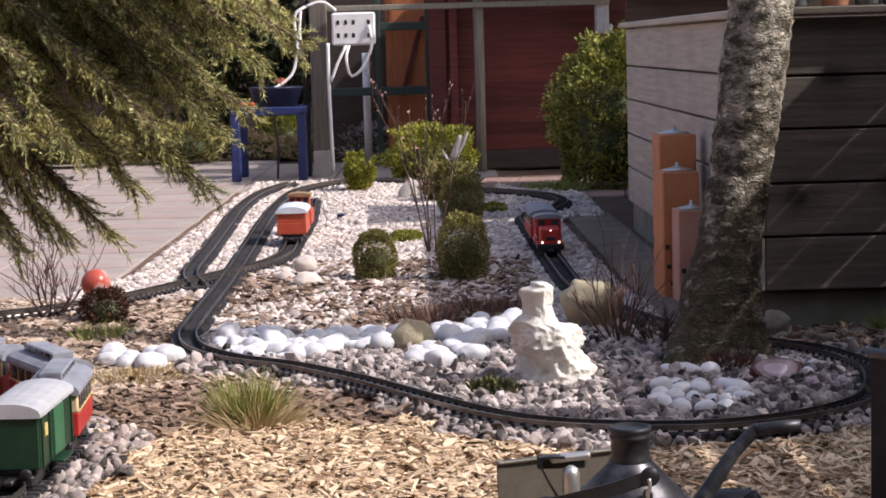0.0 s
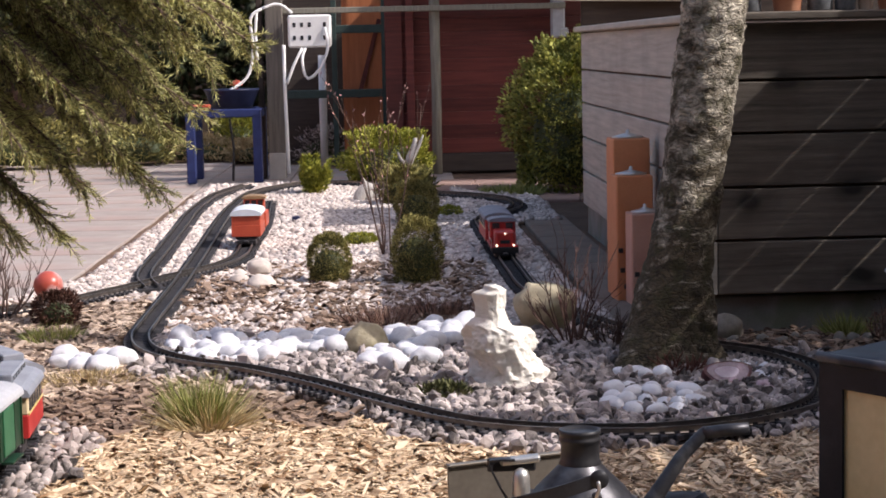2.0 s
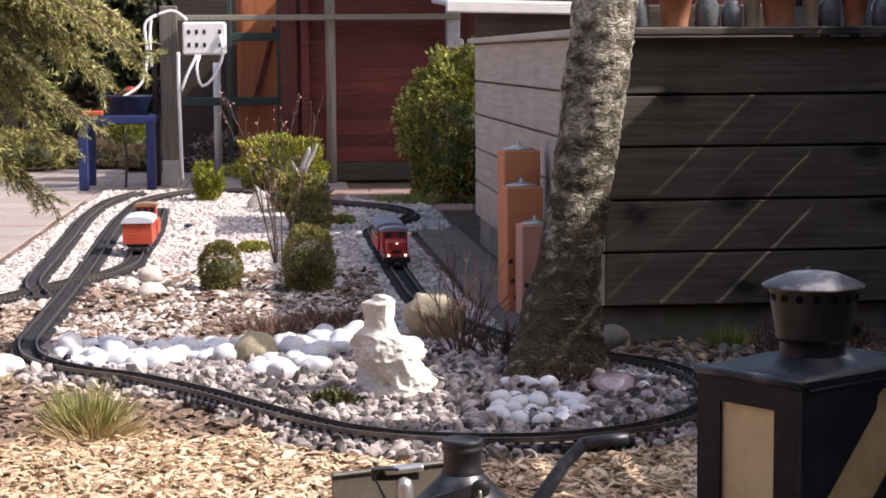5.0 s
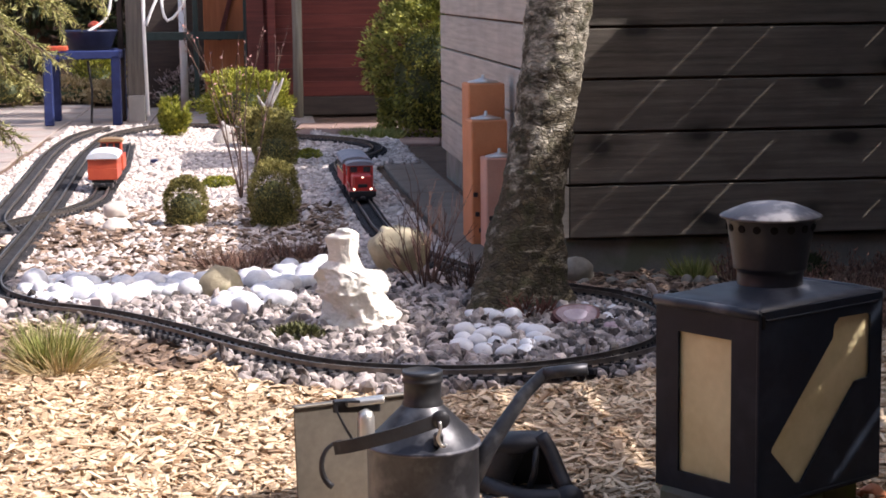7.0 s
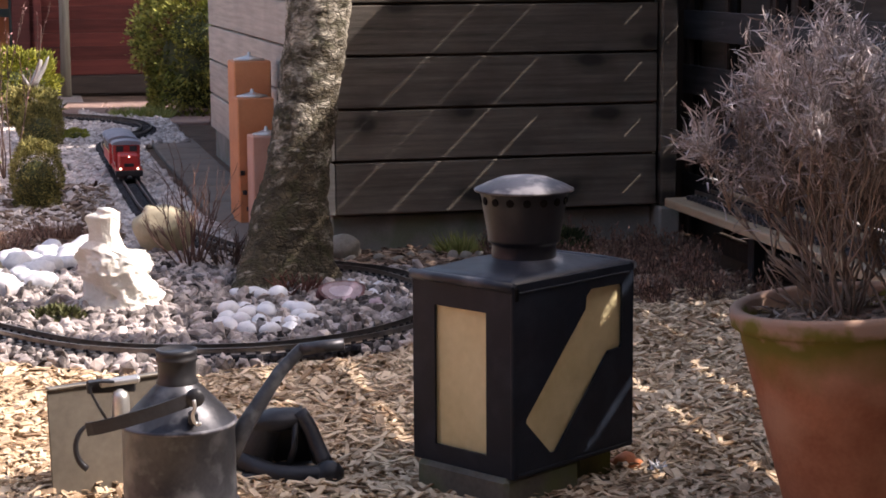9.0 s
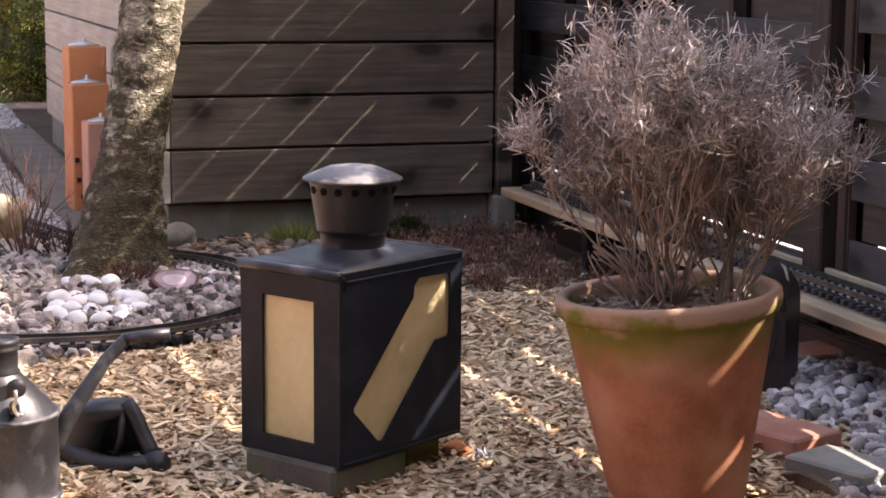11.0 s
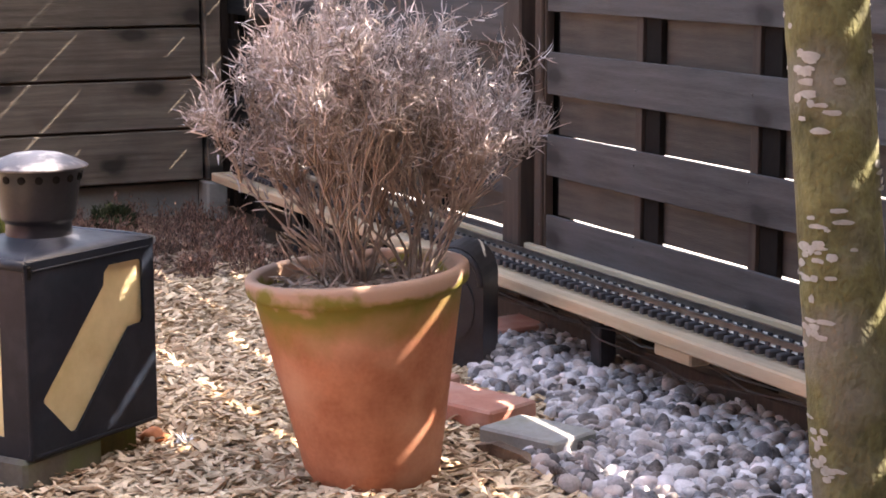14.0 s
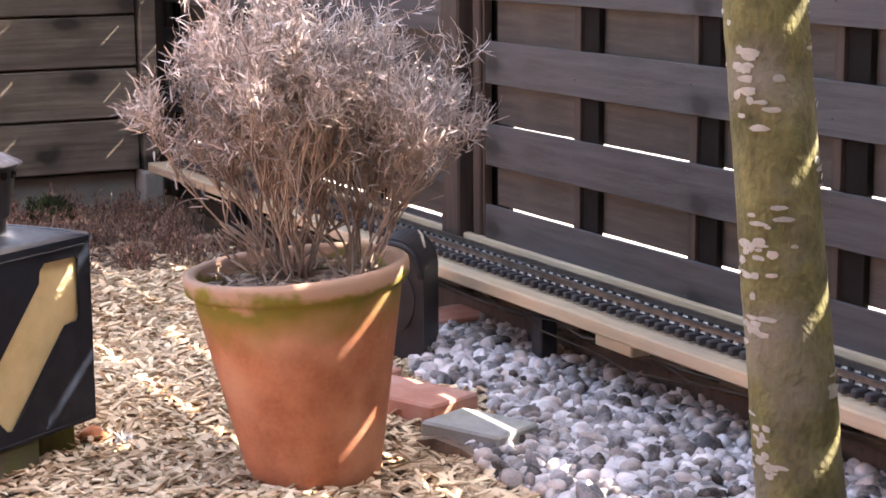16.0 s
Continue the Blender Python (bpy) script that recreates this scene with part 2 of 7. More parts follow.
def potted_clay():
    """Terracotta with a mossy band under the rim and a limy bloom on rim and foot."""
    m = surface("potted_terracotta", (0.26, 0.082, 0.039), (0.53, 0.225, 0.125), 0.85, 15, 160, 0.25, 0.002, stain=(0.56, 0.34, 0.23), stain_scale=8, stain_amount=0.45)
    n, l = m.node_tree.nodes, m.node_tree.links
    b = n["Principled BSDF"]
    co, sep = n.new("ShaderNodeTexCoord"), n.new("ShaderNodeSeparateXYZ")
    l.new(co.outputs["Object"], sep.inputs[0])
    wob = n.new("ShaderNodeTexNoise")
    wob.inputs["Scale"].default_value, wob.inputs["Detail"].default_value = 14, 4
    l.new(co.outputs["Object"], wob.inputs["Vector"])
    high = n.new("ShaderNodeMath")
    high.operation = "MULTIPLY_ADD"
    high.inputs[1].default_value = 0.11
    l.new(wob.outputs["Fac"], high.inputs[0])
    l.new(sep.outputs["Z"], high.inputs[2])
    colour = b.inputs["Base Color"].links[0].from_socket
    for lo, hi, paint, amount in ((0.268, 0.330, (0.155, 0.15, 0.018), 0.92), (0.340, 0.352, (0.42, 0.26, 0.20), 0.85)):
        mr = n.new("ShaderNodeMapRange")
        mr.inputs[1].default_value, mr.inputs[2].default_value, mr.inputs[4].default_value = lo, hi, amount
        l.new(high.outputs[0], mr.inputs[0])
        mx = n.new("ShaderNodeMix")
        mx.data_type = "RGBA"
        mx.inputs[7].default_value = tint(paint)
        l.new(mr.outputs[0], mx.inputs[0])
        l.new(colour, mx.inputs[6])
        colour = mx.outputs[2]
    l.new(colour, b.inputs["Base Color"])
    return m


BLUE_PEBBLE = surface("blue_grey_pebbles", (0.075, 0.070, 0.074), (0.74, 0.685, 0.69), 0.6, 25, 260, 0.15, 0.002, island=0.95)
WHITE_PEBBLE = surface("white_pebble", (0.70, 0.70, 0.73), (0.83, 0.83, 0.85), 0.6, 12, 120, 0.12, 0.003, piece=0.3)
WHITE_STONE = surface("white_stone", (0.50, 0.505, 0.535), (0.72, 0.72, 0.745), 0.6, 12, 120, 0.12, 0.003, piece=0.3)
LIMESTONE = surface("limestone", (0.70, 0.66, 0.565), (0.88, 0.86, 0.80), 0.85, 24, 120, 0.6, 0.008, stain=(0.50, 0.42, 0.30), stain_scale=9, stain_amount=0.18)
BOULDER = surface("boulder", (0.26, 0.22, 0.14), (0.54, 0.475, 0.345), 0.9, 14, 120, 0.5, 0.006, stain=(0.24, 0.25, 0.11), stain_scale=11, stain_amount=0.5)
GREY_ROCK = surface("grey_rock", (0.12, 0.11, 0.09), (0.34, 0.31, 0.27), 0.9, 16, 140, 0.5, 0.005, stain=(0.18, 0.18, 0.10), stain_scale=14, stain_amount=0.4)
ROUND_STONE = surface("round_stone", (0.36, 0.30, 0.26), (0.64, 0.575, 0.52), 0.8, 12, 120, 0.2, 0.004, piece=0.6)
PATIO = surface("patio_stone", (0.24, 0.205, 0.185), (0.39, 0.345, 0.315), 0.85, 7, 120, 0.25, 0.004, piece=0.25, stain=(0.36, 0.24, 0.205), stain_scale=2.2, stain_amount=0.5)
SLAB = surface("grey_slab", (0.135, 0.105, 0.082), (0.25, 0.20, 0.162), 0.9, 7, 120, 0.25, 0.004, piece=0.25)
RED_PATH = surface("red_path", (0.22, 0.135, 0.112), (0.34, 0.235, 0.20), 0.9, 7, 120, 0.25, 0.004, piece=0.3)
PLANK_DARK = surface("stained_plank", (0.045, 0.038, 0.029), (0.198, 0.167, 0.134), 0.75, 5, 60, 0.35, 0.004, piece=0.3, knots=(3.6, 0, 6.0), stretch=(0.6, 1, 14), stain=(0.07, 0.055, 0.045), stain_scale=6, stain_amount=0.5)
# weathered boards of the left face, the open sky's brightness added to their colour
PLANK_SKYLIT = surface("weathered_skylit_plank", (0.31, 0.285, 0.238), (0.57, 0.53, 0.46), 0.85, 5, 60, 0.35, 0.004, piece=0.2, stretch=(1, 0.6, 14), stain=(0.26, 0.225, 0.20), stain_scale=4, stain_amount=0.3)
CAP_WOOD = surface("pale_cap_wood", (0.34, 0.30, 0.24), (0.55, 0.50, 0.42), 0.85, 6, 80, 0.3, 0.003, stretch=(1, 1, 8))
SHED_DARK = surface("dark_shed_boards", (0.03, 0.022, 0.018), (0.075, 0.055, 0.045), 0.8, 6, 60, 0.3, 0.004, piece=0.2, stretch=(1, 1, 10))
FENCE_FRONT = surface("fence_board_grey", (0.012, 0.012, 0.013), (0.067, 0.065, 0.067), 0.75, 6, 70, 0.35, 0.003, piece=0.35, knots=(0, 4.2, 7.5), stretch=(1, 0.8, 12), stain=(0.05, 0.048, 0.055), stain_scale=5, stain_amount=0.6)
FENCE_BACK = surface("fence_board_brown", (0.014, 0.012, 0.011), (0.060, 0.051, 0.044), 0.8, 6, 70, 0.35, 0.003, piece=0.3, knots=(0, 3.8, 6.5), stretch=(1, 0.8, 12), stain=(0.06, 0.05, 0.045), stain_scale=5, stain_amount=0.5)
# near-black colour standing in for shade in fence gaps, lantern notch and vent holes
GAP_SHADE = surface("gap_shade", (0.004, 0.0035, 0.0035), (0.014, 0.012, 0.011), 0.9, 8, 80, 0.3, 0.003, spec=0.1)
FENCE_POST = surface("fence_post_wood", (0.016, 0.011, 0.009), (0.060, 0.041, 0.031), 0.8, 8, 80, 0.3, 0.003, stretch=(10, 10, 0.7))
DARK_BLOCK = surface("dark_block", (0.06, 0.055, 0.045), (0.17, 0.155, 0.13), 0.95, 9, 150, 0.4, 0.004, stain=(0.10, 0.13, 0.04), stain_scale=8, stain_amount=0.7)
MOSS_BLOCK = surface("mossy_brick", (0.05, 0.05, 0.02), (0.14, 0.13, 0.05), 0.95, 12, 150, 0.5, 0.004, stain=(0.11, 0.13, 0.025), stain_scale=14, stain_amount=0.8)
CONCRETE = surface("mossy_concrete", (0.15, 0.15, 0.135), (0.30, 0.29, 0.265), 0.95, 9, 150, 0.4, 0.004, stain=(0.13, 0.16, 0.08), stain_scale=8, stain_amount=0.6)
RED_BOARD = surface("red_boards", (0.070, 0.018, 0.015), (0.195, 0.047, 0.038), 0.75, 5, 70, 0.3, 0.004, piece=0.6, stretch=(0.6, 1, 10), stain=(0.06, 0.018, 0.015), stain_scale=2, stain_amount=0.5)
ORANGE_WOOD = surface("orange_wood", (0.36, 0.11, 0.04), (0.58, 0.21, 0.09), 0.6, 6, 70, 0.2, 0.003, stretch=(8, 8, 0.6))
GREEN_PAINT = surface("dark_green_paint", (0.025, 0.045, 0.04), (0.05, 0.08, 0.07), 0.6, 20, 200, 0.1)
POST_GREY = surface("grey_post", (0.07, 0.06, 0.052), (0.19, 0.168, 0.145), 0.85, 8, 80, 0.3, 0.003, stretch=(10, 10, 0.6))
POST_GREEN = surface("weathered_pole", (0.12, 0.11, 0.085), (0.30, 0.28, 0.23), 0.85, 8, 80, 0.3, 0.003, stretch=(10, 10, 0.6))
WHITE_PLASTIC = surface("white_plastic", (0.66, 0.66, 0.65), (0.80, 0.80, 0.79), 0.45, 15, 150, 0.05)
BLACK_PLASTIC = surface("black_plastic", (0.012, 0.012, 0.014), (0.03, 0.03, 0.033), 0.45, 40, 300, 0.1, 0.001)
GREY_PLASTIC = surface("grey_plastic", (0.30, 0.31, 0.33), (0.46, 0.47, 0.49), 0.5, 25, 300, 0.1, 0.001)
LANTERN_PAINT = surface("lantern_paint", (0.005, 0.0075, 0.013), (0.013, 0.019, 0.030), 0.46, 18, 220, 0.12, 0.0015, stain=(0.035, 0.042, 0.06), stain_scale=26, stain_amount=0.25, spec=0.22)
HAT_RIM = surface("worn_tin", (0.024, 0.025, 0.034), (0.080, 0.080, 0.10), 0.48, 18, 200, 0.2, 0.002, stain=(0.36, 0.345, 0.35), stain_scale=30, stain_amount=0.5)
MILK_GLASS = surface("milky_yellow_glass", (0.46, 0.37, 0.18), (0.76, 0.65, 0.40), 0.28, 7, 60, 0.02, spec=0.5)
TERRACOTTA = surface("terracotta", (0.36, 0.125, 0.06), (0.56, 0.235, 0.125), 0.85, 9, 160, 0.25, 0.002, stain=(0.55, 0.33, 0.22), stain_scale=7, stain_amount=0.4)
ORANGE_CLAY = surface("orange_clay", (0.50, 0.19, 0.085), (0.68, 0.31, 0.155), 0.8, 10, 140, 0.2, 0.002)
PINK_CLAY = surface("pink_clay", (0.50, 0.27, 0.20), (0.66, 0.40, 0.31), 0.8, 10, 140, 0.2, 0.002)
BRICK = surface("red_paver", (0.32, 0.12, 0.085), (0.50, 0.24, 0.18), 0.9, 16, 160, 0.3, 0.003, piece=0.3, stain=(0.5, 0.36, 0.30), stain_scale=12, stain_amount=0.4)
GREY_PAVER = surface("mossy_grey_paver", (0.22, 0.22, 0.21), (0.42, 0.415, 0.40), 0.95, 16, 160, 0.3, 0.003, stain=(0.14, 0.15, 0.08), stain_scale=14, stain_amount=0.5)
LANTERN_ROOF = surface("dusty_roof_tin", (0.010, 0.013, 0.019), (0.030, 0.034, 0.046), 0.42, 16, 200, 0.12, 0.0015, stain=(0.20, 0.20, 0.22), stain_scale=15, stain_amount=0.28, spec=0.3)
CHIMNEY_TIN = surface("chimney_tin", (0.008, 0.009, 0.012), (0.028, 0.030, 0.038), 0.4, 14, 160, 0.15, 0.001, metal=0.4)
GREY_BRICK = surface("grey_paver", (0.30, 0.30, 0.29), (0.48, 0.47, 0.45), 0.95, 16, 160, 0.3, 0.003)
ZINC = surface("dull_zinc", (0.016, 0.0165, 0.020), (0.068, 0.069, 0.078), 0.40, 14, 180, 0.15, 0.0015, metal=0.55, stain=(0.24, 0.24, 0.25), stain_scale=24, stain_amount=0.4)
BLACK_IRON = surface("black_iron", (0.012, 0.012, 0.014), (0.045, 0.045, 0.05), 0.45, 22, 220, 0.25, 0.002, metal=0.3)
STEEL = surface("brushed_steel", (0.42, 0.41, 0.39), (0.66, 0.65, 0.62), 0.4, 12, 150, 0.1, 0.001, metal=0.8)
BOARD_PALE = surface("pale_board", (0.10, 0.086, 0.068), (0.24, 0.215, 0.18), 0.45, 8, 100, 0.1, 0.002, metal=0.5)
RAIL = surface("rail_brass", (0.10, 0.085, 0.075), (0.30, 0.27, 0.245), 0.38, 30, 300, 0.1, 0.001, metal=0.8)
TIE = surface("sleeper_plastic", (0.016, 0.016, 0.018), (0.060, 0.057, 0.062), 0.7, 30, 300, 0.15, 0.001, piece=0.4, spec=0.2)
TIMBER = surface("raw_timber", (0.33, 0.24, 0.15), (0.54, 0.425, 0.295), 0.8, 7, 90, 0.25, 0.002, stretch=(10, 0.6, 10), stain=(0.30, 0.25, 0.20), stain_scale=6, stain_amount=0.4)


def bark_plates():
    """Old birch-like bark: scaly plates parted by dark cracks, with pale papery flakes lying level round the stem."""
    m = surface("tree_bark", (0.022, 0.017, 0.009), (0.15, 0.12, 0.075), 0.95, 30, 150, 0.0)
    n, l = m.node_tree.nodes, m.node_tree.links
    b = n["Principled BSDF"]
    colour = b.inputs["Base Color"].links[0].from_socket
    co = n.new("ShaderNodeTexCoord")
    warp = n.new("ShaderNodeTexNoise")
    warp.inputs["Scale"].default_value, warp.inputs["Detail"].default_value = 26, 4
    l.new(co.outputs["Object"], warp.inputs["Vector"])
    bent = n.new("ShaderNodeVectorMath")
    bent.operation = "MULTIPLY_ADD"
    bent.inputs[1].default_value = (0.045, 0.045, 0.03)
    l.new(warp.outputs["Color"], bent.inputs[0])
    l.new(co.outputs["Object"], bent.inputs[2])
    mp = n.new("ShaderNodeMapping")
    mp.inputs["Scale"].default_value = (52, 52, 110)
    l.new(bent.outputs[0], mp.inputs["Vector"])
    edge, cell = n.new("ShaderNodeTexVoronoi"), n.new("ShaderNodeTexVoronoi")
    edge.feature = "DISTANCE_TO_EDGE"
    for v in (edge, cell):
        v.inputs["Scale"].default_value = 1.0
        l.new(mp.outputs[0], v.inputs["Vector"])
    mp2 = n.new("ShaderNodeMapping")
    mp2.inputs["Scale"].default_value = (1, 1, 1.9)
    l.new(bent.outputs[0], mp2.inputs["Vector"])
    pick = n.new("ShaderNodeSeparateColor")
    l.new(cell.outputs["Color"], pick.inputs[0])

    def blend(fac, lo, hi, amount, paint, under):
        r = n.new("ShaderNodeMapRange")
        r.inputs[1].default_value, r.inputs[2].default_value, r.inputs[4].default_value = lo, hi, amount
        l.new(fac, r.inputs[0])
        mx = n.new("ShaderNodeMix")
        mx.data_type = "RGBA"
        mx.inputs[7].default_value = tint(paint)
        l.new(r.outputs[0], mx.inputs[0])
        l.new(under, mx.inputs[6])
        return mx.outputs[2], r.outputs[0]

    patch = n.new("ShaderNodeTexNoise")
    patch.inputs["Scale"].default_value, patch.inputs["Detail"].default_value = 11, 6
    patch.inputs["Roughness"].default_value = 0.72
    l.new(mp2.outputs[0], patch.inputs["Vector"])
    # pale bark patches thin out towards the foot, putting its shade into the colour
    apart = n.new("ShaderNodeSeparateXYZ")
    l.new(co.outputs["Object"], apart.inputs[0])
    rise = n.new("ShaderNodeMapRange")
    rise.inputs[1].default_value, rise.inputs[2].default_value, rise.inputs[3].default_value, rise.inputs[4].default_value = 0.20, 0.65, -0.13, 0.05
    l.new(apart.outputs[2], rise.inputs[0])
    shaded_patch = n.new("ShaderNodeMath")
    shaded_patch.operation = "ADD"
    l.new(patch.outputs["Fac"], shaded_patch.inputs[0])
    l.new(rise.outputs[0], shaded_patch.inputs[1])
    colour, pale = blend(shaded_patch.outputs[0], 0.44, 0.66, 0.95, (0.80, 0.735, 0.60), colour)
    colour, scale_tone = blend(pick.outputs[0], 0.55, 1.0, 0.35, (0.030, 0.024, 0.016), colour)
    flat_map = n.new("ShaderNodeMapping")
    flat_map.inputs["Scale"].default_value = (9, 9, 85)
    l.new(bent.outputs[0], flat_map.inputs["Vector"])
    flake = n.new("ShaderNodeTexNoise")
    flake.inputs["Scale"].default_value, flake.inputs["Detail"].default_value = 1.0, 3
    l.new(flat_map.outputs[0], flake.inputs["Vector"])
    colour, flakes = blend(flake.outputs["Fac"], 0.64, 0.72, 0.5, (0.68, 0.63, 0.53), colour)
    colour, moss = blend(warp.outputs["Fac"], 0.50, 0.62, 0.80, (0.060, 0.055, 0.024), colour)
    colour, cracks = blend(edge.outputs["Distance"], 0.10, 0.0, 0.45, (0.012, 0.009, 0.006), colour)
    l.new(colour, b.inputs["Base Color"])
    tall = n.new("ShaderNodeMapRange")
    tall.inputs[2].default_value, tall.inputs[4].default_value = 0.16, 0.45
    l.new(edge.outputs["Distance"], tall.inputs[0])
    high = n.new("ShaderNodeMath")
    high.operation = "MULTIPLY_ADD"
    high.inputs[1].default_value = 0.6
    l.new(flakes, high.inputs[0])
    l.new(tall.outputs[0], high.inputs[2])
    grain = n.new("ShaderNodeMath")
    grain.operation = "MULTIPLY_ADD"
    grain.inputs[1].default_value = 1.6
    l.new(patch.outputs["Fac"], grain.inputs[0])
    l.new(high.outputs[0], grain.inputs[2])
    bp = n.new("ShaderNodeBump")
    bp.inputs["Strength"].default_value, bp.inputs["Distance"].default_value = 1.0, 0.010
    l.new(grain.outputs[0], bp.inputs["Height"])
    l.new(bp.outputs[0], b.inputs["Normal"])
    return m


BIRCH = bark_plates()
MOSSY_BARK = surface("mossy_bark", (0.022, 0.021, 0.007), (0.205, 0.195, 0.080), 0.95, 30, 170, 1.0, 0.006, stain=(0.17, 0.16, 0.13), stain_scale=9, stain_amount=0.8, stretch=(1, 1, 0.75))
LICHEN = surface("lichen", (0.22, 0.22, 0.185), (0.40, 0.395, 0.36), 0.95, 60, 300, 0.4, 0.002)


def leaf_surface(name, dark, light, rough=0.6):
    return surface(name, dark, light, rough, 9, 80, 0, island=0.9, spec=0.3)


BOX_LEAF = leaf_surface("hedge_leaf", (0.055, 0.072, 0.012), (0.42, 0.42, 0.10))
GOLD_LEAF = leaf_surface("golden_leaf", (0.11, 0.13, 0.016), (0.44, 0.43, 0.07))
OLIVE_LEAF = leaf_surface("olive_leaf", (0.05, 0.048, 0.013), (0.42, 0.375, 0.125))
NEEDLE = leaf_surface("conifer_needle", (0.065, 0.082, 0.020), (0.60, 0.58, 0.24))
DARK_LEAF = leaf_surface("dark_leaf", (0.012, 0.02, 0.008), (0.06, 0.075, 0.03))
DRY_LEAF = leaf_surface("dry_silver_leaf", (0.165, 0.125, 0.113), (0.69, 0.615, 0.59))
DRY_STEM = surface("dry_stem", (0.13, 0.088, 0.066), (0.48, 0.38, 0.315), 0.85, 30, 200, 0.2, 0.001)
HEATHER = leaf_surface("heather_twig", (0.034, 0.014, 0.010), (0.38, 0.225, 0.17))
GRASS_BLADE = leaf_surface("grass_blade", (0.13, 0.17, 0.032), (0.40, 0.41, 0.15))
STRAW = leaf_surface("straw", (0.30, 0.22, 0.10), (0.60, 0.48, 0.28))
TWIG = surface("bare_twig", (0.06, 0.034, 0.027), (0.17, 0.11, 0.088), 0.85, 30, 200, 0.2, 0.001)
BUD = surface("reddish_bud", (0.30, 0.13, 0.12), (0.52, 0.30, 0.27), 0.7, 40, 200, 0)

# ================= the large structure =================
LOOP = [(-0.50, 10.55), (-0.10, 10.35), (0.13, 9.72), (0.36, 9.44), (0.52, 9.17), (0.578, 8.82), (0.53, 8.49), (0.425, 8.27), (0.362, 8.0), (0.364, 7.5), (0.379, 6.74), (0.391, 6.13), (0.406, 5.7), (0.47, 5.25), (0.60, 4.80), (0.774, 4.53), (0.897, 4.376),
        (0.956, 4.12), (0.885, 3.80), (0.743, 3.63), (0.56, 3.542), (0.394, 3.537), (0.232, 3.586), (0.101, 3.688), (-0.038, 3.882), (-0.193, 4.126), (-0.363, 4.338), (-0.511, 4.466), (-0.632, 4.647),
        (-0.687, 4.87), (-0.700, 5.15), (-0.714, 6.0), (-0.744, 7.03), (-0.785, 8.2), (-0.80, 9.1), (-0.76, 9.95)]
loop_line = spline(LOOP, 0.028, closed=True)
loop_poly = [(p.x, p.y) for p in loop_line[::6]]

# ground: one sheet, finer near the garden
bm = bmesh.new()
xs = [-400, -60, -12, -5] + [round(-3 + 0.1 * i, 2) for i in range(66)] + [6, 12, 60, 400]
ys = [-400, -60, -12, -3, 0] + [round(1 + 0.1 * i, 2) for i in range(140)] + [18, 30, 90, 500]
grid = [[bm.verts.new((x, y, -0.012 + (0.010 * noise.noise((x * 2, y * 2, 0)) if -3 < x < 3 and 1 < y < 14 else -0.01))) for x in xs] for y in ys]
for r0, r1 in zip(grid, grid[1:]):
    for k in range(len(xs) - 1):
        bm.faces.new((r0[k], r0[k + 1], r1[k + 1], r1[k]))
ground = tagged(part("ground", bm, SOIL, smooth=True), "brown garden soil under gravel and wood chips", "ground", kind="structure")

# patio of pale stone slabs beside the track
patio = tagged(new("pavement"), "pale pinkish stone patio slabs beside the railway", "patio", kind="structure")
PATIO_EDGE = [(-1.02, 6.2), (-1.0, 7.1), (-1.05, 8.3), (-1.13, 9.2), (-1.05, 10.1), (-0.7, 11.0), (0.25, 10.9), (0.25, 12.0), (-6, 16), (-6, 6.1), (-1.43, 5.9)]
slab_mesh = mesh_of("slab", box((0.492, 0.492, 0.05), (0, 0, -0.027), 0.004))
slab_mesh.materials.append(PATIO)
for i in range(-11, 2):
    for j in range(12, 32):
        x, y = 0.5 * i + 0.1, 0.5 * j + 0.05
        if inside(PATIO_EDGE, np.array([x]), np.array([y]))[0]:
            s = part("slab", slab_mesh, PATIO, patio)
            s.matrix_basis = pose(x, y, random.uniform(-0.002, 0.002))
# narrow grey slab path along the timber planter, and red path behind it
path = tagged(new("path"), "grey slab path along the timber planter", "path", kind="structure")
for k in range(7):
    s = part("slab", box((0.20, 0.46, 0.04), (0, 0, -0.012), 0.005), SLAB, path)
    s.matrix_basis = pose(0.70 - 0.012 * k * 0.47, 5.35 + 0.47 * k, 0, 0, 0, 0.7)
back_path = tagged(new("path_back"), "reddish paved path behind the gravel bed", "path", kind="structure")
for i in range(5):
    for j in range(4):
        s = part("slab", box((0.245, 0.395, 0.04), (0, 0, -0.018), 0.005), RED_PATH, back_path)
        s.matrix_basis = pose(0.33 + 0.25 * i, 9.55 + 0.4 * j, random.uniform(-0.001, 0.001), 0, 0, -6)

# timber planter with boards on a concrete base
PLANTER = pose(0.822, 4.83, 0, 0, 0, 0.67)
planter = thing("timber_planter", "long raised planter of weathered timber boards on a concrete base", "planter", PLANTER)
PW, PL = 0.95, 2.93
rows = [0.112, 0.258, 0.398, 0.540, 0.678, 0.832]
part("concrete_base", box((PW - 0.04, PL - 0.03, 0.13), (PW / 2, PL / 2 + 0.012, 0.04), 0.004), CONCRETE, planter, "grey mossy concrete base")
part("soil_filling", box((PW - 0.04, PL - 0.04, 0.69), (PW / 2, PL / 2, 0.455)), SOIL, planter)
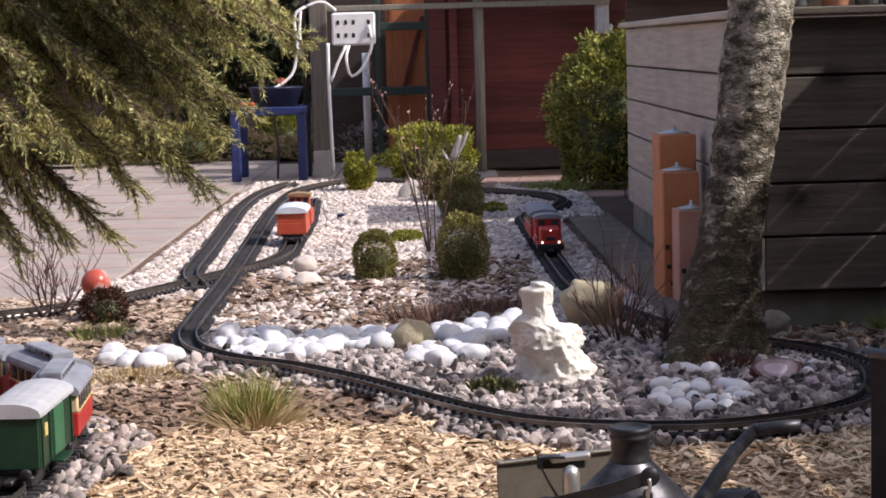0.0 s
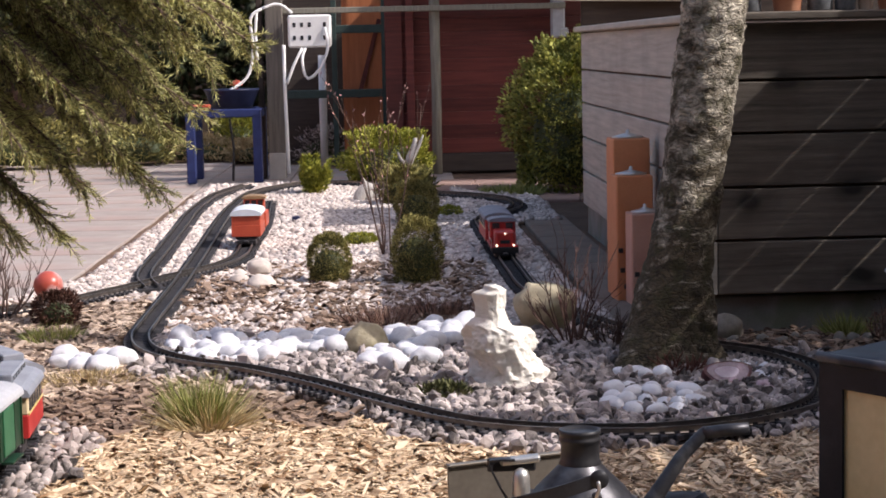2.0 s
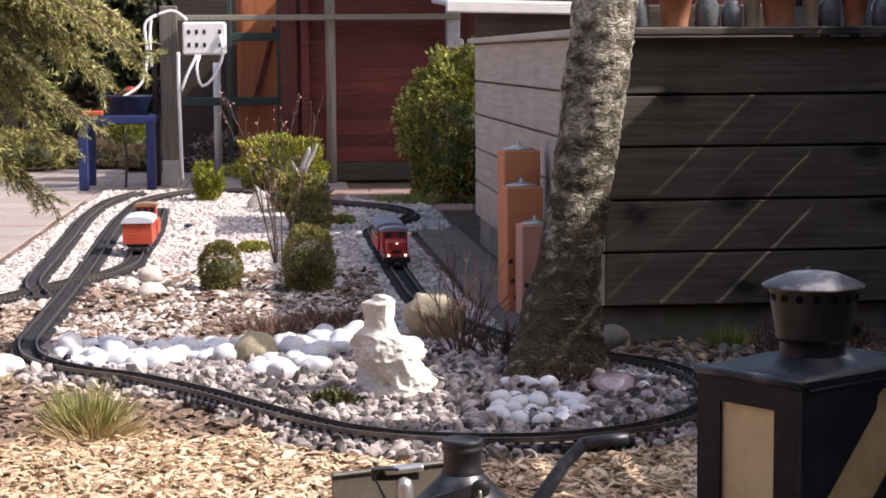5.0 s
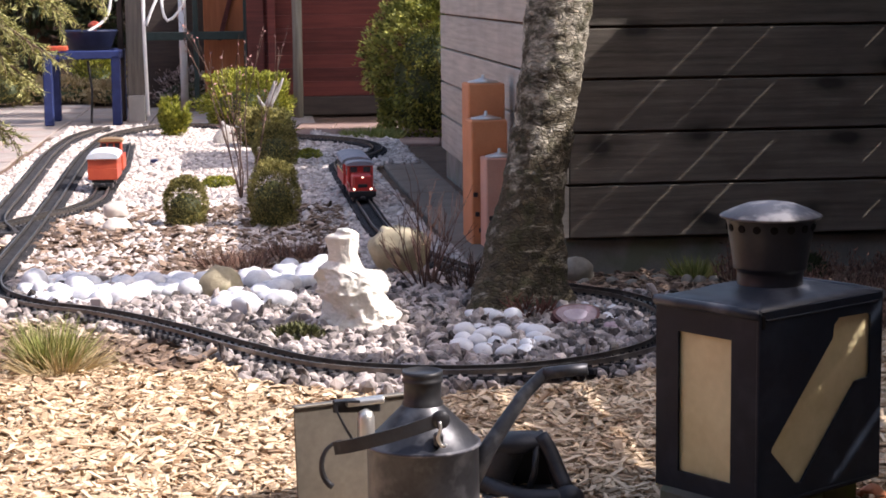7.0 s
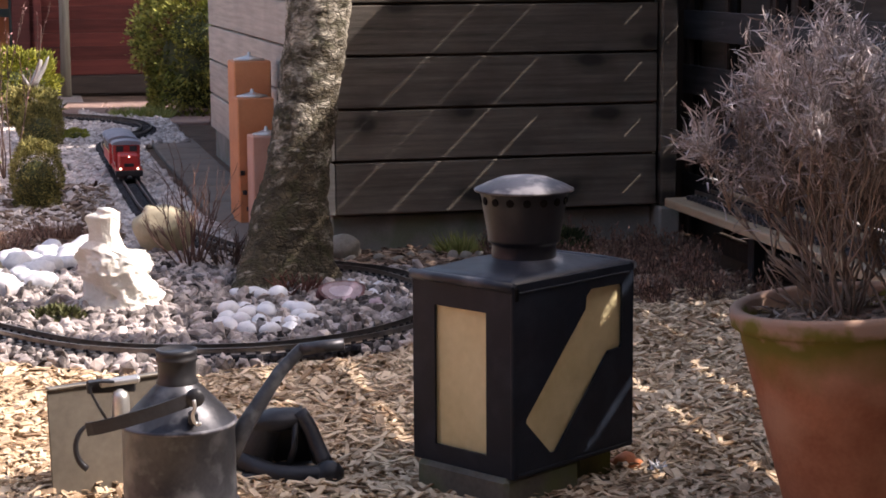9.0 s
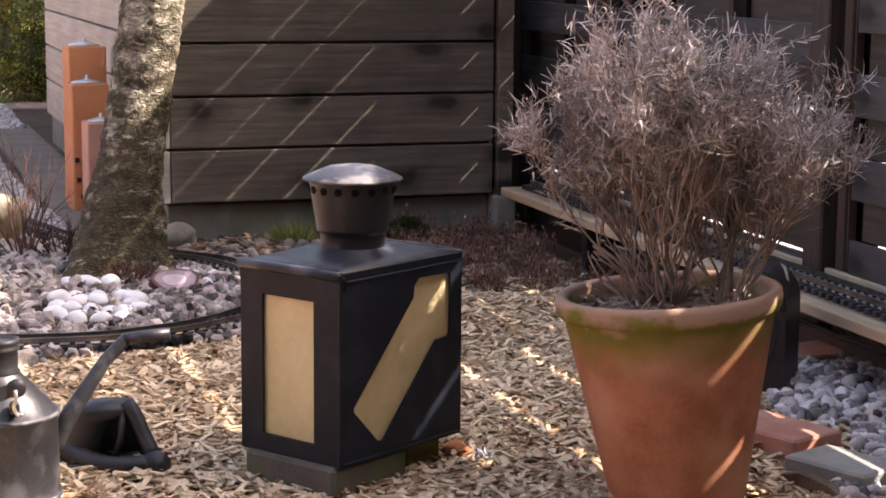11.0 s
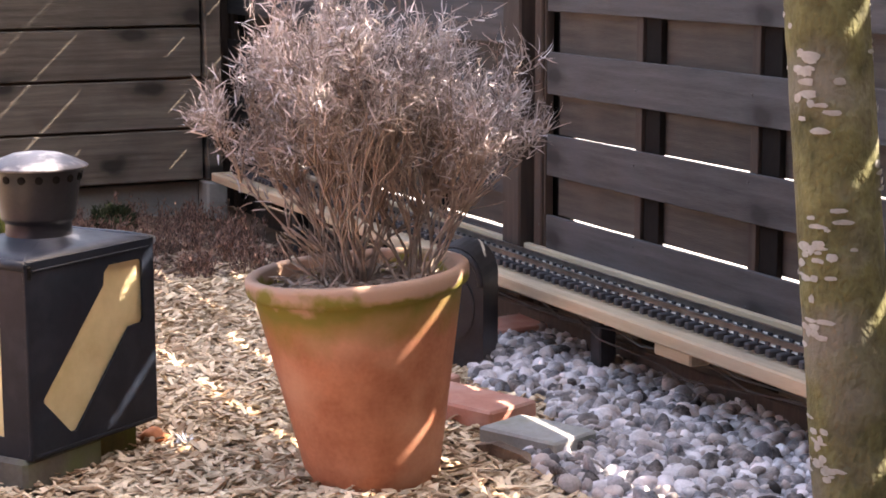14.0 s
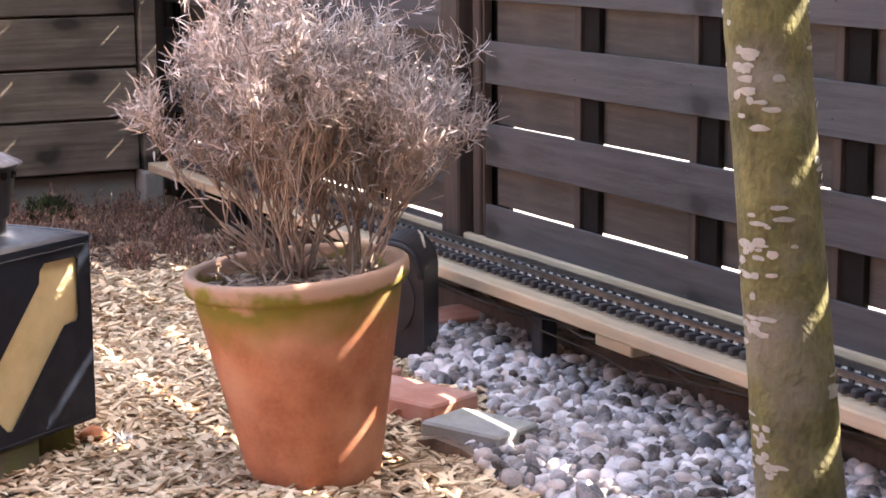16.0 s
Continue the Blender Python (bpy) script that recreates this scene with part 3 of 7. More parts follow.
for z0, z1 in zip(rows, rows[1:]):
    h = z1 - z0 - 0.007
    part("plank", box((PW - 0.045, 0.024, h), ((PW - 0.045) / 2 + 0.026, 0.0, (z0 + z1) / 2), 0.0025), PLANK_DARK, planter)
    # left face: paler board colour carries the skylight it gets
    part("plank", box((0.024, PL, h), (0.012, PL / 2 - 0.012, (z0 + z1) / 2), 0.0025), PLANK_SKYLIT, planter, "weathered grey board, coloured paler for skylight")
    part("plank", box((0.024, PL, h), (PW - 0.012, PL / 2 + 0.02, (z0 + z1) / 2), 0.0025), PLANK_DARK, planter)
part("corner_post", box((0.045, 0.06, 0.73), (PW + 0.012, 0.0, 0.112 + 0.365), 0.004), PLANK_DARK, planter)
part("corner_block", box((0.06, 0.08, 0.11), (PW + 0.012, 0.0, 0.055), 0.006), CONCRETE, planter)
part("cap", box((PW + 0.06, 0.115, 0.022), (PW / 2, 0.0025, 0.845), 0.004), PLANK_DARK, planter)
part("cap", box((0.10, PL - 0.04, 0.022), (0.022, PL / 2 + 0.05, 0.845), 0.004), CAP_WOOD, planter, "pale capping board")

# dark board shed behind the planter
shed = thing("shed", "dark brown board shed behind the planter", "shed")
part("wall", box((2.2, 1.6, 0.95), (2.13, 8.65, 0.475)), SHED_DARK, shed)
for k in range(2):
    part("board", box((2.44, 0.02, 0.115), (2.015, 7.82, 0.805 + 0.112 * k), 0.004, (6, 0, 0)), SHED_DARK, shed)
part("roof", box((2.25, 1.75, 0.03), (2.13, 8.68, 0.980), 0.008), SHED_DARK, shed)
part("roof_sheet", box((0.70, 0.85, 0.022), (1.02, 8.19, 1.012), 0.006, (2.5, 1.5, 0)), GREY_PLASTIC, shed, "pale grey metal roof sheet")
part("fascia", box((0.68, 0.030, 0.052), (1.01, 7.775, 0.985), 0.006, (0, 1.5, 0)), WHITE_PLASTIC, shed, "whitish metal roof edge")

# board fence along the right side
FX = 1.925
fence = tagged(new("fence"), "dark grey-stained timber fence of overlapping horizontal boards", "fence", kind="structure")
# panels: far and near end, height of the cap, foot of the lowest board, board spacing
PANELS = [(-0.55, 0.93, 1.53, 0.150, 0.1620), (0.97, 3.112, 1.53, 0.150, 0.1620), (3.27, 4.10, 1.53, 0.098, 0.1555), (4.10, 4.42, 1.53, 0.098, 0.1555), (4.42, 5.05, 1.56, 0.098, 0.1555), (5.12, 6.9, 1.80, 0.098, 0.1555)]
nail_mesh = mesh_of("nail", box((0.002, 0.005, 0.005), (0, 0, 0), 0.0008))
FACE = 0.0825
fence_rng = random.Random(21)


def wavy_board(length, tall, seed):
    """A sawn board, 8 mm thick, with slightly uneven edges."""
    bm = bmesh.new()
    last = None
    for i in range(25):
        y = -length / 2 + length * i / 24
        up = tall / 2 + 0.0011 * noise.noise((y * 6, seed, 0)) + 0.0006 * noise.noise((y * 31, seed, 4))
        dn = -tall / 2 + 0.0011 * noise.noise((y * 6, seed, 9)) + 0.0006 * noise.noise((y * 31, seed, 7))
        bow = 0.0010 * noise.noise((y * 2.5, seed, 2))
        ring = [bm.verts.new((bow + x, y, z)) for x, z in ((-0.004, dn + 0.0012), (-0.0028, dn), (0.004, dn), (0.004, up), (-0.0028, up), (-0.004, up - 0.0012))]
        if last:
            for k in range(6):
                bm.faces.new((last[k], ring[k], ring[(k + 1) % 6], last[(k + 1) % 6]))
        else:
            bm.faces.new(ring)
        last = ring
    bm.faces.new(last[::-1])
    bmesh.ops.recalc_face_normals(bm, faces=bm.faces)
    return bm


for i, (a, b, cap, foot, pitch) in enumerate(PANELS):
    part("top_cap", box((0.05, b - a, 0.05), (FX, (a + b) / 2, cap), 0.003), FENCE_POST, fence)
    part("board", box((0.008, b - a, 0.125), (FX + 0.014, (a + b) / 2, foot - 0.056), 0.0015), FENCE_BACK, fence)
    k = 0
    while foot + pitch * k + 0.05 < cap:
        z = foot + pitch * k
        tall = min(FACE, cap - z)
        # sunlight passes only where the boards behind fall short
        over = (0.0260, 0.0100, 0.0090, 0.0068, 0.0070, 0.0080, 0.0045, 0.0025, 0.0030)[min(k, 8)] if i < 2 else (0.030, 0.0152, 0.0158, 0.0142, 0.0132, 0.0150, 0.0164, 0.0160, 0.030)[min(k, 8)]
        lap = 0.0020 if k < 2 else 0.0048
        part("board", wavy_board(b - a, tall, 10 * i + k), FENCE_FRONT, fence, "grey-stained board").matrix_basis = pose(FX - 0.014, (a + b) / 2, z + tall / 2, fence_rng.uniform(-0.06, 0.06), 0, 0)
        low, top = z + FACE - lap, min(z + pitch + over, cap)
        if top > low + 0.01:
            part("board", wavy_board(b - a, top - low, 10 * i + k + 0.5), FENCE_BACK, fence).matrix_basis = pose(FX + 0.014, (a + b) / 2, (low + top) / 2)
        k += 1
    n = max(2, round((b - a) / 0.345))
    for k in range(n + 1):
        y = b - 0.33 - 0.363 * (k - 1) if i == 1 else a + 0.02 + (b - a - 0.04) * k / n
        if y < a + 0.1 and i == 1:
            continue
        part("batten", box((0.018, 0.022, cap - 0.06), (FX, y, cap / 2), 0.001), FENCE_POST, fence)
        if k:
            # dark strip painted in for the shaded gap beside the batten
            part("batten", box((0.012, 0.050, cap - 0.06), (FX + 0.003, y - 0.038, cap / 2), 0.001), GAP_SHADE, fence, "near-black strip standing in for a shaded gap")
        for r in range(0, 8):
            part("nail", nail_mesh, BLACK_IRON, fence).matrix_basis = pose(FX - 0.0185, y + fence_rng.uniform(-0.004, 0.004), foot + 0.045 + pitch * r + fence_rng.uniform(-0.025, 0.025))
for y in (0.95, 3.225, 5.085):
    part("post", box((0.07, 0.075, 1.85), (FX - 0.005, y, 0.925), 0.004), FENCE_POST, fence, "dark brown post")
    part("post_edge", box((0.02, 0.03, 1.80), (FX - 0.006, y - 0.070, 0.90), 0.003), FENCE_POST, fence)
    # dark strip painted in for the shade between post and panel
    part("shadow_strip", box((0.010, 0.110, 1.80), (FX + 0.026, y - 0.085, 0.90), 0.001), GAP_SHADE, fence, "near-black strip standing in for a shaded gap")
# added pale sheet that catches sun, so gaps between the boards show bright
outside = tagged(part("pavement_outside", box((6, 14, 0.02), (5.05, 4, 0.0)), GREY_BRICK), "pale ground sheet added outside the fence to brighten its slits", "pavement", kind="structure")

# house at the back
house = thing("house", "dark red boarded garden house with a green framed glazed porch", "house")
part("wall", box((3.4, 0.2, 1.85), (1.72, 11.75, 0.985)), RED_BOARD, house)
for k in range(20):
    part("board", box((3.36, 0.018, 0.092), (1.72, 11.63, 0.17 + 0.083 * k), 0.002, (9, 0, 0)), RED_BOARD, house)
part("plinth", box((3.42, 0.24, 0.12), (1.72, 11.74, 0.06), 0.01), SHED_DARK, house, "dark grey plinth")
part("corner_board", box((0.11, 0.06, 1.7), (0.0, 11.63, 0.95), 0.005), RED_BOARD, house)
part("corner_board", box((0.05, 0.05, 1.7), (0.10, 11.60, 0.95), 0.005), RED_BOARD, house)
part("inner_wall", box((0.30, 0.05, 1.6), (-0.20, 12.62, 0.85), 0.004), ORANGE_WOOD, house, "orange-brown wooden panel")
# dark backing stands in for the unlit inside of the porch
part("porch_wall", box((0.9, 0.1, 1.9), (-0.35, 13.0, 0.95)), SHED_DARK, house)
for x, w in ((-0.045, 0.075), (-0.40, 0.035)):
    part("porch_post", box((w, 0.05, 1.9), (x, 12.48, 0.95), 0.004), GREEN_PAINT, house, "dark green post")
for z in (0.92, 0.49):
    part("porch_rail", box((0.42 if z > 0.6 else 0.72, 0.045, 0.055), (-0.23 if z > 0.6 else -0.38, 12.48, z), 0.004), GREEN_PAINT, house)
part("brace", box((0.03, 0.03, 0.55), (-0.17, 12.57, 0.72), 0.003, (0, 16, 0)), RED_BOARD, house)
# unseen roof, its deep overhang added to keep the red wall in shade
part("roof", box((3.2, 3.4, 0.08), (2.35, 11.95, 1.95), 0.01), SHED_DARK, house)

# ================= railway tracks =================


def ribbon(line, off, closed=False):
    """A rail of small upright section along a line, set off to one side."""
    bm = bmesh.new()
    rings = []
    n = len(line)
    for i, p in enumerate(line):
        a, b = (line[(i - 1) % n], line[(i + 1) % n]) if closed else (line[max(i - 1, 0)], line[min(i + 1, n - 1)])
        d = (b - a).normalized()
        s = Vector((-d.y, d.x, 0)).normalized()
        c = p + s * off
        rings.append([bm.verts.new(c + s * x + Vector((0, 0, z))) for x, z in ((-0.0035, 0.026), (-0.0014, 0.029), (-0.0014, 0.035), (-0.0022, 0.040), (0.0022, 0.040), (0.0014, 0.035), (0.0014, 0.029), (0.0035, 0.026))])
    pairs = list(zip(rings, rings[1:])) + ([(rings[-1], rings[0])] if closed else [])
    for a, b in pairs:
        for k in range(8):
            bm.faces.new((a[k], a[(k + 1) % 8], b[(k + 1) % 8], b[k]))
    bmesh.ops.recalc_face_normals(bm, faces=bm.faces)
    return bm


TIE_MESH = mesh_of("sleeper", add_box(add_box(box((0.013, 0.092, 0.012), (0, 0, 0.020), 0.002), (0.010, 0.009, 0.006), (0, 0.0225, 0.028)), (0.010, 0.009, 0.006), (0, -0.0225, 0.028)))
TIE_MESH.materials.append(TIE)


def lay_track(label, line, closed=False, near=lambda p: True, most=290, z=0.0, group="garden railway tracks"):
    track = thing("railway_track", label, "track", group=group)
    for off in (-0.0225, 0.0225):
        r = part("rail", ribbon(line, off, closed), RAIL, track, "narrow metal rail", smooth=False)
        r.matrix_basis = pose(0, 0, z)
    # plastic webs that join the sleepers
    for off in (-0.0225, 0.0225):
        bm = bmesh.new()
        last = None
        for i, p in enumerate(line):
            a, b = line[max(i - 1, 0)], line[min(i + 1, len(line) - 1)]
            d = (b - a).normalized()
            s = Vector((-d.y, d.x, 0))
            ring = [bm.verts.new(p + s * (off + x) + Vector((0, 0, z + h))) for x, h in ((-0.005, 0.012), (-0.005, 0.022), (0.005, 0.022), (0.005, 0.012))]
            if last:
                for k in range(4):
                    bm.faces.new((last[k], last[(k + 1) % 4], ring[(k + 1) % 4], ring[k]))
            last = ring
        part("sleeper_web", bm, TIE, track)
    rest = []
    count = 0
    n = len(line)
    for i, p in enumerate(line):
        a, b = line[max(i - 1, 0)], line[min(i + 1, n - 1)]
        m = pose(p.x, p.y, z, 0, 0, math.degrees(math.atan2(b.y - a.y, b.x - a.x)))
        if near(p) and count < most:
            part("sleeper", TIE_MESH, TIE, track).matrix_basis = m
            count += 1
        else:
            rest.append(np.array(m))
    if rest:
        v = np.array([x.co[:] for x in TIE_MESH.vertices])
        quads = [list(f.vertices) for f in TIE_MESH.polygons]
        tri = [t for q in quads for t in [[q[0], q[k], q[k + 1]] for k in range(1, len(q) - 1)]]
        ob = swarm("sleeper_rest", v, tri, np.array(rest), TIE, smooth=False)
        ob.parent = track
        ob["kind"] = "stuff"
    return track


lay_track("oval of black narrow-gauge garden railway track in gravel", loop_line, True, lambda p: p.y < 5.3)
side_line = spline([(-2.3, 4.75), (-1.75, 5.05), (-1.306, 5.37), (-1.166, 5.49), (-1.024, 5.65), (-0.888, 5.92), (-0.75, 6.25), (-0.64, 6.50), (-0.585, 6.80), (-0.588, 7.2), (-0.60, 8.2), (-0.66, 9.4)], 0.028)
lay_track("garden railway siding curving across the main track", side_line, near=lambda p: p.y < 7)
left_line = spline([(-0.80, 5.95), (-0.868, 6.3), (-0.901, 7.07), (-0.939, 7.98), (-0.975, 8.9), (-0.96, 9.8), (-0.85, 10.5)], 0.028)
lay_track("garden railway siding beside the stone patio", left_line, near=lambda p: p.y < 7)
front_line = spline([(-0.790, 2.6), (-0.768, 3.0), (-0.757, 3.3), (-0.753, 3.52), (-0.782, 3.70), (-0.860, 3.83), (-0.99, 3.91), (-1.3, 3.98), (-1.8, 4.02)], 0.028)
lay_track("garden railway track on grey ballast beside wood chips", front_line)
# raised track on a timber board along the fence
shelf = thing("track_shelf", "long raw timber board carrying a track along the fence", "shelf")
part("board", box((0.17, 3.9, 0.024), (1.825, 2.77, 0.134), 0.003), TIMBER, shelf)
part("edge_strip", box((0.016, 3.9, 0.02), (1.905, 2.77, 0.157), 0.002), TIMBER, shelf)
for y in (1.5, 2.70, 3.4, 4.2):
    part("leg", box((0.035, 0.035, 0.13), (1.80, y, 0.06), 0.003), BLACK_IRON, shelf, "short black leg")
part("support_block", box((0.04, 0.11, 0.024), (1.772, 2.40, 0.111), 0.003), TIMBER, shelf)
part("ground_beam", box((0.03, 3.7, 0.05), (1.87, 2.8, 0.03), 0.003), FENCE_POST, shelf)
lay_track("black model railway track on a raised timber board", spline([(1.818, 0.85), (1.818, 2.0), (1.818, 4.65)], 0.028), z=0.136)

# ================= stones and chips on the ground =================
rng = np.random.default_rng(7)
near_v, near_f = ico(2)
far_v, far_f = ico(1)
line_xy = np.array([p[:2] for L in (loop_line[::2], side_line[::2], left_line[::2], front_line[::2]) for p in L])


def off_track(x, y, gap):
    keep = np.ones(len(x), bool)
    for i in range(0, len(x), 4000):
        d = np.hypot(x[i:i + 4000, None] - line_xy[None, :, 0], y[i:i + 4000, None] - line_xy[None, :, 1]).min(1)
        keep[i:i + 4000] = d > gap
    return keep


def track_distance(x, y):
    out = np.empty(len(x))
    q = np.array([p[:2] for p in loop_line[::2]] + [p[:2] for p in front_line[::2]])
    for i in range(0, len(x), 4000):
        out[i:i + 4000] = np.hypot(x[i:i + 4000, None] - q[None, :, 0], y[i:i + 4000, None] - q[None, :, 1]).min(1)
    return out


def strew(name, label, material, n, x0, x1, y0, y1, keep, size, z=0.0, base=(far_v, far_f), tilt=0.5, spread=0.28, flat=(1.15, 1, 0.7), lift=0.012, smooth=True):
    x, y = rng.uniform(x0, x1, n), rng.uniform(y0, y1, n)
    ok = keep(x, y)
    x, y = x[ok], y[ok]
    s = rng.uniform(*size, len(x))
    xyz = np.stack([x, y, z + rng.uniform(0, lift, len(x)) + s * 0.1], 1)
    ob = swarm(name, *base, frames_at(rng, xyz, s, tilt, spread, flat), material, smooth)
    return tagged(ob, label, "gravel" if "chip" not in name else "mulch", kind="stuff")


in_loop = lambda x, y: inside(loop_poly, x, y)
clear = lambda x, y: off_track(x, y, 0.036)
# front of the bed: rounded grey pebbles, also a strip outside the rails
front_zone = lambda x, y: clear(x, y) & ((in_loop(x, y) & (y < 4.95 + 0.1 * np.sin(9 * x))) | (~in_loop(x, y) & (track_distance(x, y) < 0.10 + 0.05 * np.sin(7 * x) + 0.03 * np.sin(23 * y)) & (y < 5) & (x > -0.65)))
strew("pebbles", "rounded grey and buff pebbles round the stones", GREY_PEBBLE, 23000, -0.8, 1.05, 3.35, 5.1, front_zone, (0.013, 0.032), base=(far_v * np.array([[1 + 0.42 * noise.noise((p[0] * 3 + 2, p[1] * 3, p[2] * 3))] for p in far_v * 2]), far_f), spread=0.36, tilt=0.8, lift=0.020, smooth=False)
under = lambda x, y: ~clear(x, y) & (track_distance(x, y) < 0.05)
strew("ballast", "fine grey ballast under the track", SLATE_GRAVEL, 26000, -1.1, 1.05, 3.3, 10.7, under, (0.008, 0.014), base=(far_v, far_f), lift=0.004)
pale_zone = lambda x, y: clear(x, y) & in_loop(x, y) & (y > 4.9) & (x < 0.22 + 0.05 * np.sin(5 * y))
strew("gravel", "pale pinkish crushed gravel filling the bed", PALE_GRAVEL, 46000, -0.85, 0.6, 4.9, 10.6, pale_zone, (0.014, 0.032), lift=0.008)
slate_zone = lambda x, y: clear(x, y) & (y > 4.9) & (((x >= 0.2) & in_loop(x, y)) | (~in_loop(x, y) & (x > 0.3) & (x < 0.60 + 0.13 * (y > 8.2)) & (track_distance(x, y) < 0.16 + 0.16 * (y > 8.2))))
strew("shaded_gravel", "pale grey crushed gravel along the far track", PALE_GRAVEL, 24000, 0.1, 0.75, 4.9, 10.2, slate_zone, (0.014, 0.030), lift=0.008)
left_zone = lambda x, y: clear(x, y) & ~in_loop(x, y) & (x < -0.6) & (y > 5.75) & (x > -1.08 - 0.3 * np.clip(6.4 - y, 0, 1))
strew("left_gravel", "pale gravel strip between the sidings and the patio", PALE_GRAVEL, 26000, -1.4, -0.6, 5.75, 10.8, left_zone, (0.014, 0.034), lift=0.008)
ballast_zone = lambda x, y: clear(x, y) & (track_distance(x, y) < 0.115) & (x < -0.6) & ~in_loop(x, y) & (y < 4.25)
strew("light_ballast", "light grey ballast stones beside the front track", GREY_PEBBLE, 5000, -1.0, -0.55, 2.6, 4.3, ballast_zone, (0.014, 0.032))
right_zone = lambda x, y: (x > np.interp(y, [2.28, 2.36, 2.56, 2.66, 2.9], [1.40, 1.555, 1.60, 1.55, 1.63]) + 0.012 * np.sin(20 * y)) & (x < 1.90) & (y < 3.05)
crag_v = near_v * np.array([[1 + 0.16 * noise.noise((p[0] * 1.6 + 4, p[1] * 2.0, p[2] * 2.0)) + 0.04 * noise.noise((p[0] * 4, p[1] * 6 + 3, p[2] * 6))] for p in near_v * 2])
strew("blue_pebbles", "mixed blue-grey and buff pebbles along the fence", BLUE_PEBBLE, 9600, 1.3, 1.9, 1.5, 3.1, right_zone, (0.013, 0.031), base=(crag_v, near_f), lift=0.018, spread=0.27, tilt=0.6)
strew("buff_pebbles", "a few darker brown pebbles along the fence", GREY_PEBBLE, 1900, 1.3, 1.9, 1.5, 3.1, right_zone, (0.014, 0.032), base=(crag_v, near_f), lift=0.024, spread=0.26, tilt=0.5)

# wood chips: thin split slivers
chip_v = np.array([[x * (1 if k < 4 else 0.8), y, z] for k, (z, q) in enumerate([(-0.5, i) for i in range(4)] + [(0.5, i) for i in range(4)]) for x, y in [[(-0.5, -0.32), (0.5, -0.5), (0.42, 0.5), (-0.5, 0.38)][q]]])
chip_f = np.array([[4, 5, 6], [4, 6, 7], [0, 1, 5], [0, 5, 4], [1, 2, 6], [1, 6, 5], [2, 3, 7], [2, 7, 6], [3, 0, 4], [3, 4, 7]])
light = lambda x, y: (y < 3.72 + 0.5 * np.clip(x + 0.35, 0, 1) + 0.06 * np.sin(11 * x) + 0.05 * np.sin(27 * x + 9 * y)) | (x > 0.6)
chip_zone = lambda x, y: light(x, y) & ~front_zone(x, y) & ~in_loop(x, y) & (track_distance(x, y) > 0.075) & ~right_zone(x, y) & (x > -0.72 + 0.1 * np.sin(6 * y)) & ((y < 4.78) | (x > 0.8))
strew("wood_chips", "pale split wood chips covering the front bed", CHIP, 90000, -0.9, 1.75, 1.65, 4.05, chip_zone, (0.010, 0.027), base=(chip_v, chip_f), tilt=0.26, spread=0.34, flat=(1.30, 0.36, 0.09), lift=0.014, smooth=False)
brown_zone = lambda x, y: ~in_loop(x, y) & (track_distance(x, y) > 0.075) & (((x < 0.05) & ~light(x, y) & (y < 5.85) & ~front_zone(x, y)) | ((x > 0.8) & (y > 3.9) & (y < 4.85))) & (x > -2.5)
dark_patch = lambda x, y: (y < 4.12 + 0.10 * np.sin(8 * x)) | (x > 0.5)
strew("bark_chips", "brown bark chips between the tracks", BARK_CHIP, 34000, -2.4, 1.75, 3.5, 4.9, lambda x, y: brown_zone(x, y) & dark_patch(x, y), (0.018, 0.036), base=(chip_v, chip_f), tilt=0.25, spread=0.3, flat=(1.2, 0.45, 0.13), lift=0.014, smooth=False)
strew("pale_chips", "weathered buff wood chips between track and patio", PALE_CHIP, 22000, -2.4, -0.2, 3.9, 5.85, lambda x, y: brown_zone(x, y) & ~dark_patch(x, y), (0.018, 0.036), base=(chip_v, chip_f), tilt=0.25, spread=0.3, flat=(1.2, 0.45, 0.13), lift=0.014, smooth=False)
mix_zone = lambda x, y: in_loop(x, y) & clear(x, y) & (rng.random(len(x)) < 0.35 + 0.65 * (np.sin(3 * x + 1) * np.sin(4 * y) > 0.2))
strew("scattered_chips", "bark chips strewn over the pale gravel", BARK_CHIP, 9000, -0.7, 0.3, 4.9, 6.6, mix_zone, (0.018, 0.034), base=(chip_v, chip_f), tilt=0.3, spread=0.3, flat=(1.2, 0.5, 0.14), lift=0.02, smooth=False)

# ================= leaf and blade helpers =================
BLADE_V = np.array([(-0.5, 0, 0), (0.5, 0, 0), (-0.45, 0.06, 0.5), (0.45, 0.06, 0.5), (0, 0.2, 1.0)])
BLADE_F = np.array([(0, 1, 3), (0, 3, 2), (2, 3, 4)])
LEAF_V = np.array([(0, 0, 0), (-0.5, 0.1, 0.45), (0.5, 0.1, 0.45), (0, 0.0, 1.0)])
LEAF_F = np.array([(0, 2, 1), (1, 2, 3)])


def unit(v):
    return v / np.maximum(np.linalg.norm(v, axis=1, keepdims=True), 1e-9)


def aimed(r, pos, dirs, length, width):
    """Placings with their long axis along dirs."""
    d = unit(np.asarray(dirs, float))
    n = len(d)
    s = unit(np.cross(d, unit(r.normal(size=(n, 3)))))
    u = np.cross(d, s)
    m = np.zeros((n, 4, 4))
    m[:, :3, 0] = s * np.broadcast_to(width, n)[:, None]
    m[:, :3, 1] = u * np.broadcast_to(length, n)[:, None]
    m[:, :3, 2] = d * np.broadcast_to(length, n)[:, None]
    m[:, :3, 3], m[:, 3, 3] = pos, 1
    return m


